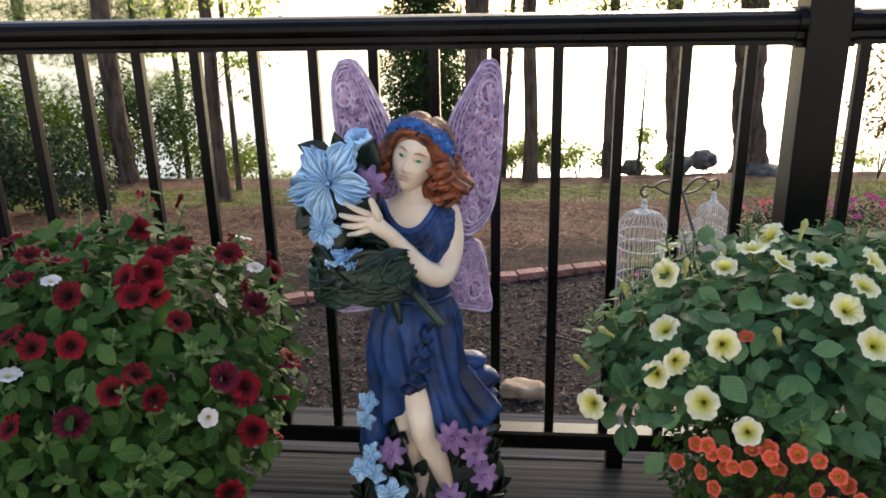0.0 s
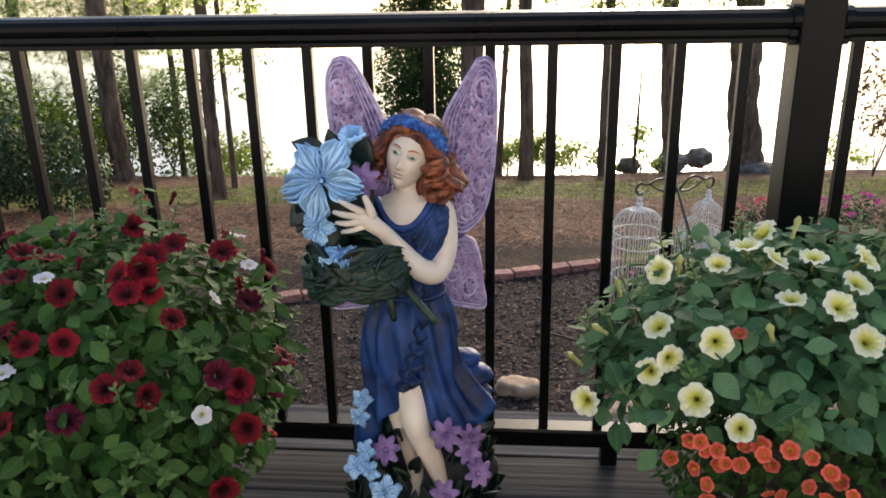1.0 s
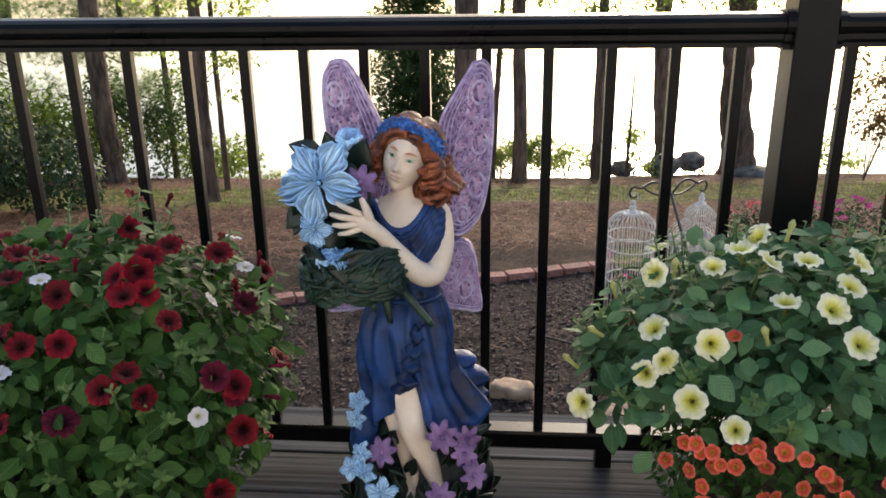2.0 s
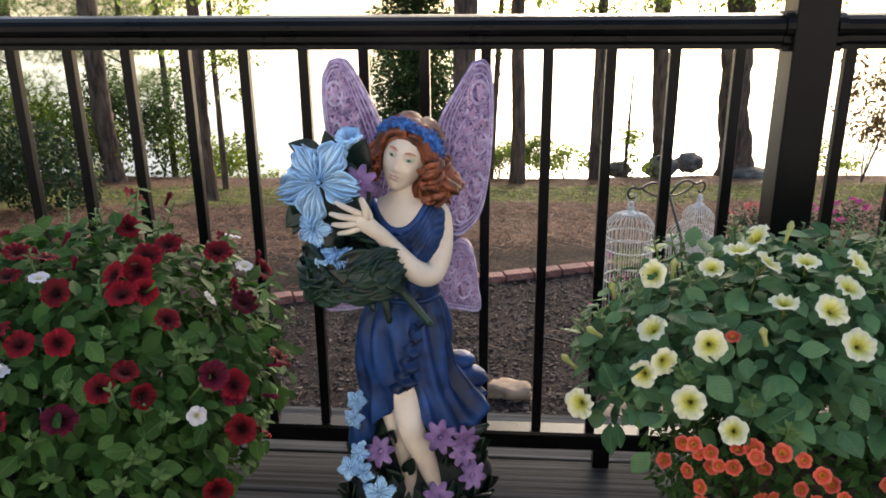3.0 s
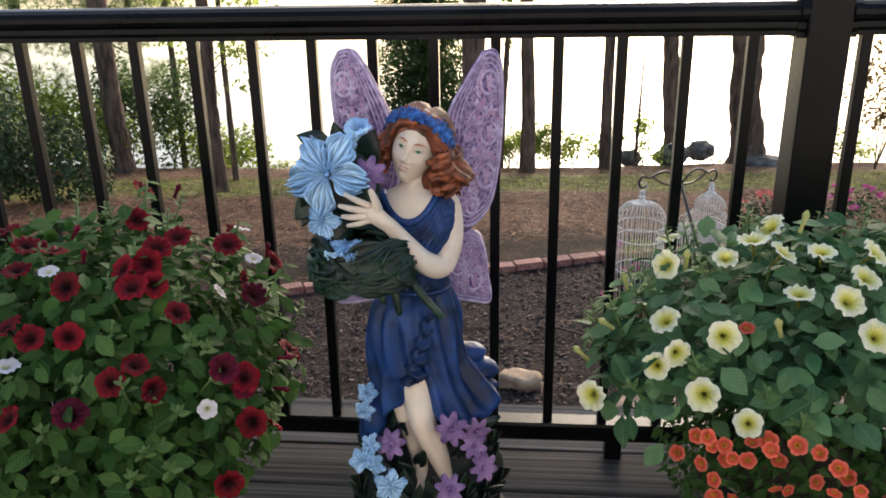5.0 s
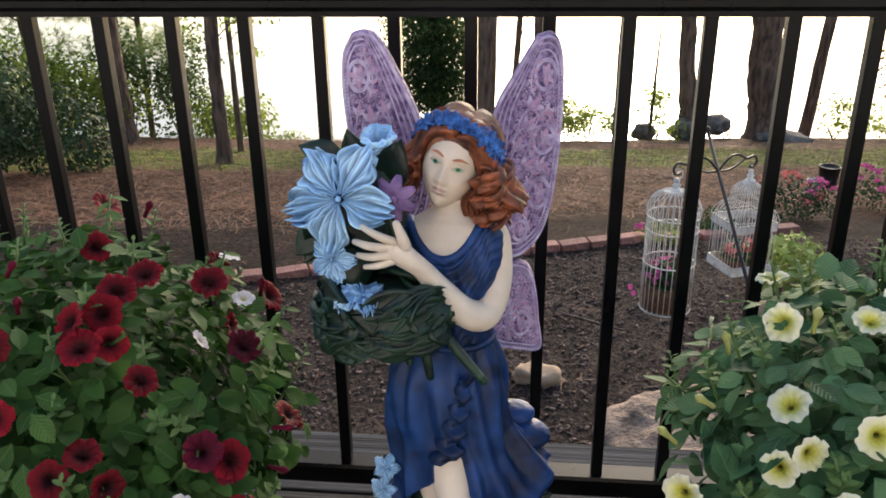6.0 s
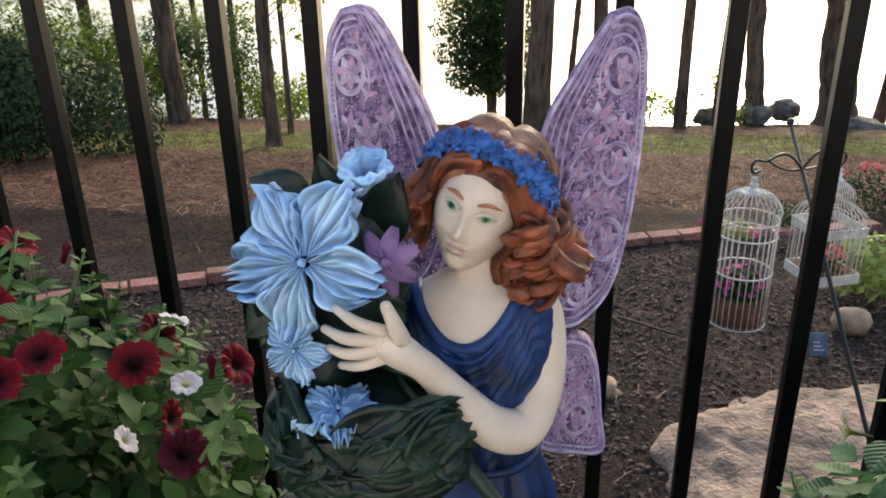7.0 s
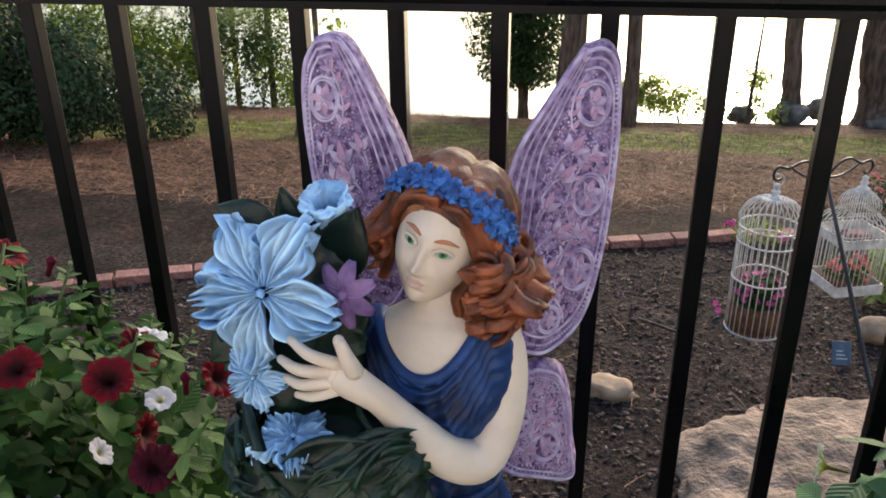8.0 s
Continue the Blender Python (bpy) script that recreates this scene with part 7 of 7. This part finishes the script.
LEFT_C, LEFT_R = (-0.62, 1.08, 0.36), (0.32, 0.30, 0.26)
RIGHT_C, RIGHT_R = (0.53, 1.05, 0.37), (0.37, 0.275, 0.25)
red_pot = petunia_pot("red_petunia_pot", "bushy potted petunia with deep red and a few white blossoms", LEFT_C, LEFT_R, 101, M["leaf_red_pot"], M["one_leaf_red_pot"], 0.032, 300, 5600, 70,
                      clear=lambda p: (p[0] + 0.40) ** 2 + (p[1] - 1.04) ** 2 + (p[2] - 0.53) ** 2 > 0.0062)
RED = [
    (-0.392, 1.077, 0.577), (-0.574, 1.194, 0.633), (-0.550, 1.110, 0.605), (-0.477, 1.013, 0.592), (-0.499, 0.944, 0.585), (-0.647, 0.960, 0.612), (-0.638, 0.914, 0.592), (-0.560, 0.897, 0.576),
    (-0.479, 0.923, 0.566), (-0.453, 0.940, 0.563), (-0.458, 1.048, 0.598), (-0.400, 1.138, 0.570), (-0.378, 1.096, 0.507), (-0.365, 1.216, 0.495), (-0.419, 0.928, 0.526),
    (-0.588, 0.839, 0.525), (-0.538, 0.848, 0.524), (-0.454, 0.853, 0.482), (-0.480, 0.829, 0.467), (-0.431, 0.848, 0.447), (-0.335, 0.941, 0.419), (-0.298, 1.049, 0.411),
    (-0.330, 0.934, 0.348), (-0.315, 0.969, 0.330), (-0.604, 0.784, 0.435), (-0.374, 0.925, 0.243), (-0.715, 1.011, 0.615), (-0.624, 0.847, 0.536), (-0.473, 0.968, 0.585), (-0.604, 0.951, 0.608)]
WINE = [(-0.357, 0.920, 0.444), (-0.525, 0.798, 0.437), (-0.350, 1.060, 0.50), (-0.345, 0.955, 0.395)]
WHITE = [(-0.411, 1.071, 0.4995), (-0.612, 0.814, 0.496), (-0.373, 0.881, 0.400), (-0.593, 0.916, 0.590), (-0.36, 1.10, 0.545), (-0.40, 1.16, 0.575)]
rng_f = np.random.default_rng(111)
red_me = petunia_mesh("red_blossom", 1.0, [M["red_petal"]], 0.24)
wine_me = petunia_mesh("wine_blossom", 1.0, [M["dark_petal"]], 0.32)
white_me = petunia_mesh("white_blossom", 1.0, [M["white_petal"]], 0.16, 5, 0.7)
for spots, me, r, nm in ((RED, red_me, 0.0222, "red_blossom"), (WINE, wine_me, 0.0225, "wine_blossom"), (WHITE, white_me, 0.0165, "white_blossom")):
    for p in spots:
        set_piece(nm, me, red_pot, p, face_out(p, LEFT_C, LEFT_R, rng_f, (0.1, -0.32, 0.55), 0.5), r * rng_f.uniform(0.85, 1.12), roll=rng_f.uniform(0, 6))

yellow_pot = petunia_pot("yellow_petunia_pot", "lush potted petunia with pale yellow blossoms and coral flowers below", RIGHT_C, RIGHT_R, 202, M["leaf_yellow_pot"], M["one_leaf_yellow_pot"], 0.035, 300, 6600, 60, 1.05, clear=lambda p: not (p[1] < 0.93 and p[2] < 0.43 and p[0] > 0.27) and p[2] > 0.375)
YELLOW = [
    (0.268, 1.275, 0.432), (0.391, 1.007, 0.617), (0.421, 0.967, 0.613), (0.467, 0.959, 0.618), (0.508, 0.912, 0.600), (0.478, 0.883, 0.580), (0.424, 0.900, 0.582), (0.265, 0.937, 0.525), (0.330, 0.880, 0.529),
    (0.275, 0.890, 0.499), (0.250, 0.895, 0.477), (0.172, 0.945, 0.402), (0.301, 0.843, 0.465), (0.350, 0.808, 0.447), (0.500, 0.843, 0.551), (0.421, 1.038, 0.625), (0.351, 0.988, 0.597), (0.534, 0.954, 0.618),
    (0.60, 0.87, 0.56), (0.66, 0.84, 0.50), (0.58, 0.80, 0.50), (0.280, 1.034, 0.568), (0.310, 1.180, 0.560)]
CORAL = [(0.277, 0.848, 0.376), (0.320, 0.820, 0.356), (0.315, 0.825, 0.403), (0.355, 0.806, 0.396), (0.379, 0.800, 0.416), (0.408, 0.794, 0.427), (0.432, 0.787, 0.422), (0.454, 0.780, 0.406), (0.480, 0.788, 0.448),
         (0.387, 0.790, 0.367), (0.401, 0.786, 0.368), (0.431, 0.780, 0.385), (0.388, 0.795, 0.405), (0.328, 0.819, 0.408), (0.358, 0.809, 0.420), (0.338, 0.812, 0.394), (0.481, 0.773, 0.380), (0.452, 0.776, 0.374),
         (0.530, 0.775, 0.400), (0.560, 0.780, 0.370), (0.345, 0.812, 0.335), (0.430, 0.785, 0.340), (0.500, 0.775, 0.345), (0.360, 0.888, 0.538), (0.440, 0.790, 0.310), (0.370, 0.805, 0.315)]
yellow_me = petunia_mesh("yellow_blossom", 1.0, [M["yellow_petal"]], 0.24, 5, 1.2, 0.48)
coral_me = petunia_mesh("coral_blossom", 1.0, [M["coral_petal"]], 0.14, 5, 0.8)
for i, p in enumerate(YELLOW):
    toward = (-0.1, -0.8, 0.25) if p[2] < 0.53 else (-0.05, -0.35, 0.6)
    set_piece("yellow_blossom", yellow_me, yellow_pot, p, face_out(p, RIGHT_C, RIGHT_R, rng_f, toward, 0.42), 0.0212 * rng_f.uniform(0.82, 1.12), roll=rng_f.uniform(0, 6))
rng_k = np.random.default_rng(31)
for i in range(12):
    x = rng_k.uniform(0.29, 0.58)
    CORAL.append((x, 0.800 + 0.9 * (x - 0.46) ** 2 + rng_k.uniform(-0.012, 0.012), rng_k.uniform(0.30, 0.425)))
for p in CORAL:
    set_piece("coral_blossom", coral_me, yellow_pot, p, face_out(p, RIGHT_C, RIGHT_R, rng_f, (0, -0.7, 0.35), 0.5), 0.0112 * rng_f.uniform(0.75, 1.15), roll=rng_f.uniform(0, 6))
leaf_cloud("trailing_foliage", (0.56, 1.02, 0.29), (0.27, 0.240, 0.17), 6000, 0.019, M["leaf_red_pot"], yellow_pot, 0.4, 0.3, np.random.default_rng(203))


def bud(p, d, size, mat, parent, name="bud"):
    d = unit(np.array(d))
    pts = [np.array(p) + d * s * size for s in (0, 0.3, 0.55, 0.8, 1.0)]
    return shape_part(name, tube(pts, [0.10 * size, 0.085 * size, 0.11 * size, 0.17 * size, 0.05 * size], 8), mat, parent)


for p, d in (((0.228, 1.036, 0.527), (-0.3, -0.2, 0.9)), ((0.203, 0.983, 0.49), (-0.6, -0.3, 0.5)), ((0.170, 0.991, 0.435), (-0.7, -0.1, 0.7)), ((0.39, 0.85, 0.545), (-0.3, -0.3, 0.8)), ((0.30, 1.0, 0.575), (0, -0.2, 1)), ((0.45, 1.0, 0.63), (0.2, 0, 1)), ((0.55, 0.86, 0.57), (0.3, -0.3, 0.7))):
    bud(p, d, 0.032, M["bud"], yellow_pot)
for p, d in (((-0.51, 1.17, 0.625), (0.4, -0.2, 0.6)), ((-0.60, 1.0, 0.61), (0.5, -0.2, 0.6)), ((-0.63, 0.96, 0.60), (0.4, -0.2, 0.5)), ((-0.56, 0.95, 0.59), (0.3, -0.3, 0.6)), ((-0.31, 1.02, 0.41), (0.8, -0.2, 0.2)), ((-0.31, 0.99, 0.375), (0.8, -0.3, 0.1)), ((-0.345, 1.12, 0.54), (0.2, -0.2, 0.8))):
    bud(p, d, 0.030, M["dark_petal"], red_pot)
# tall shoots that stand above the red petunia
for a, b in (((-0.56, 1.14, 0.59), (-0.552, 1.17, 0.655)), ((-0.40, 1.10, 0.54), (-0.385, 1.12, 0.60)), ((-0.33, 1.05, 0.50), (-0.30, 1.08, 0.545))):
    s = shape_part("shoot", tube([a, b], [0.0025, 0.0015], 5), M["stem"], red_pot)
    tl = leaf_mesh("tip_leaf", M["one_leaf_tip"], 0.75)
    for j in range(9):
        an = j * 2.4
        set_piece("tip_leaf", tl, s, Vector(a).lerp(Vector(b), 0.3 + 0.08 * j), (0.3 * math.cos(an), 0.3 * math.sin(an) - 0.2, 1), 0.030 - 0.001 * j, (math.cos(an), math.sin(an), 0.4))
for pot in (red_pot, yellow_pot):
    pot.location += Vector((0.006, -0.021, 0.0))
    pot.scale = (1.0, 1.0, 1.017)
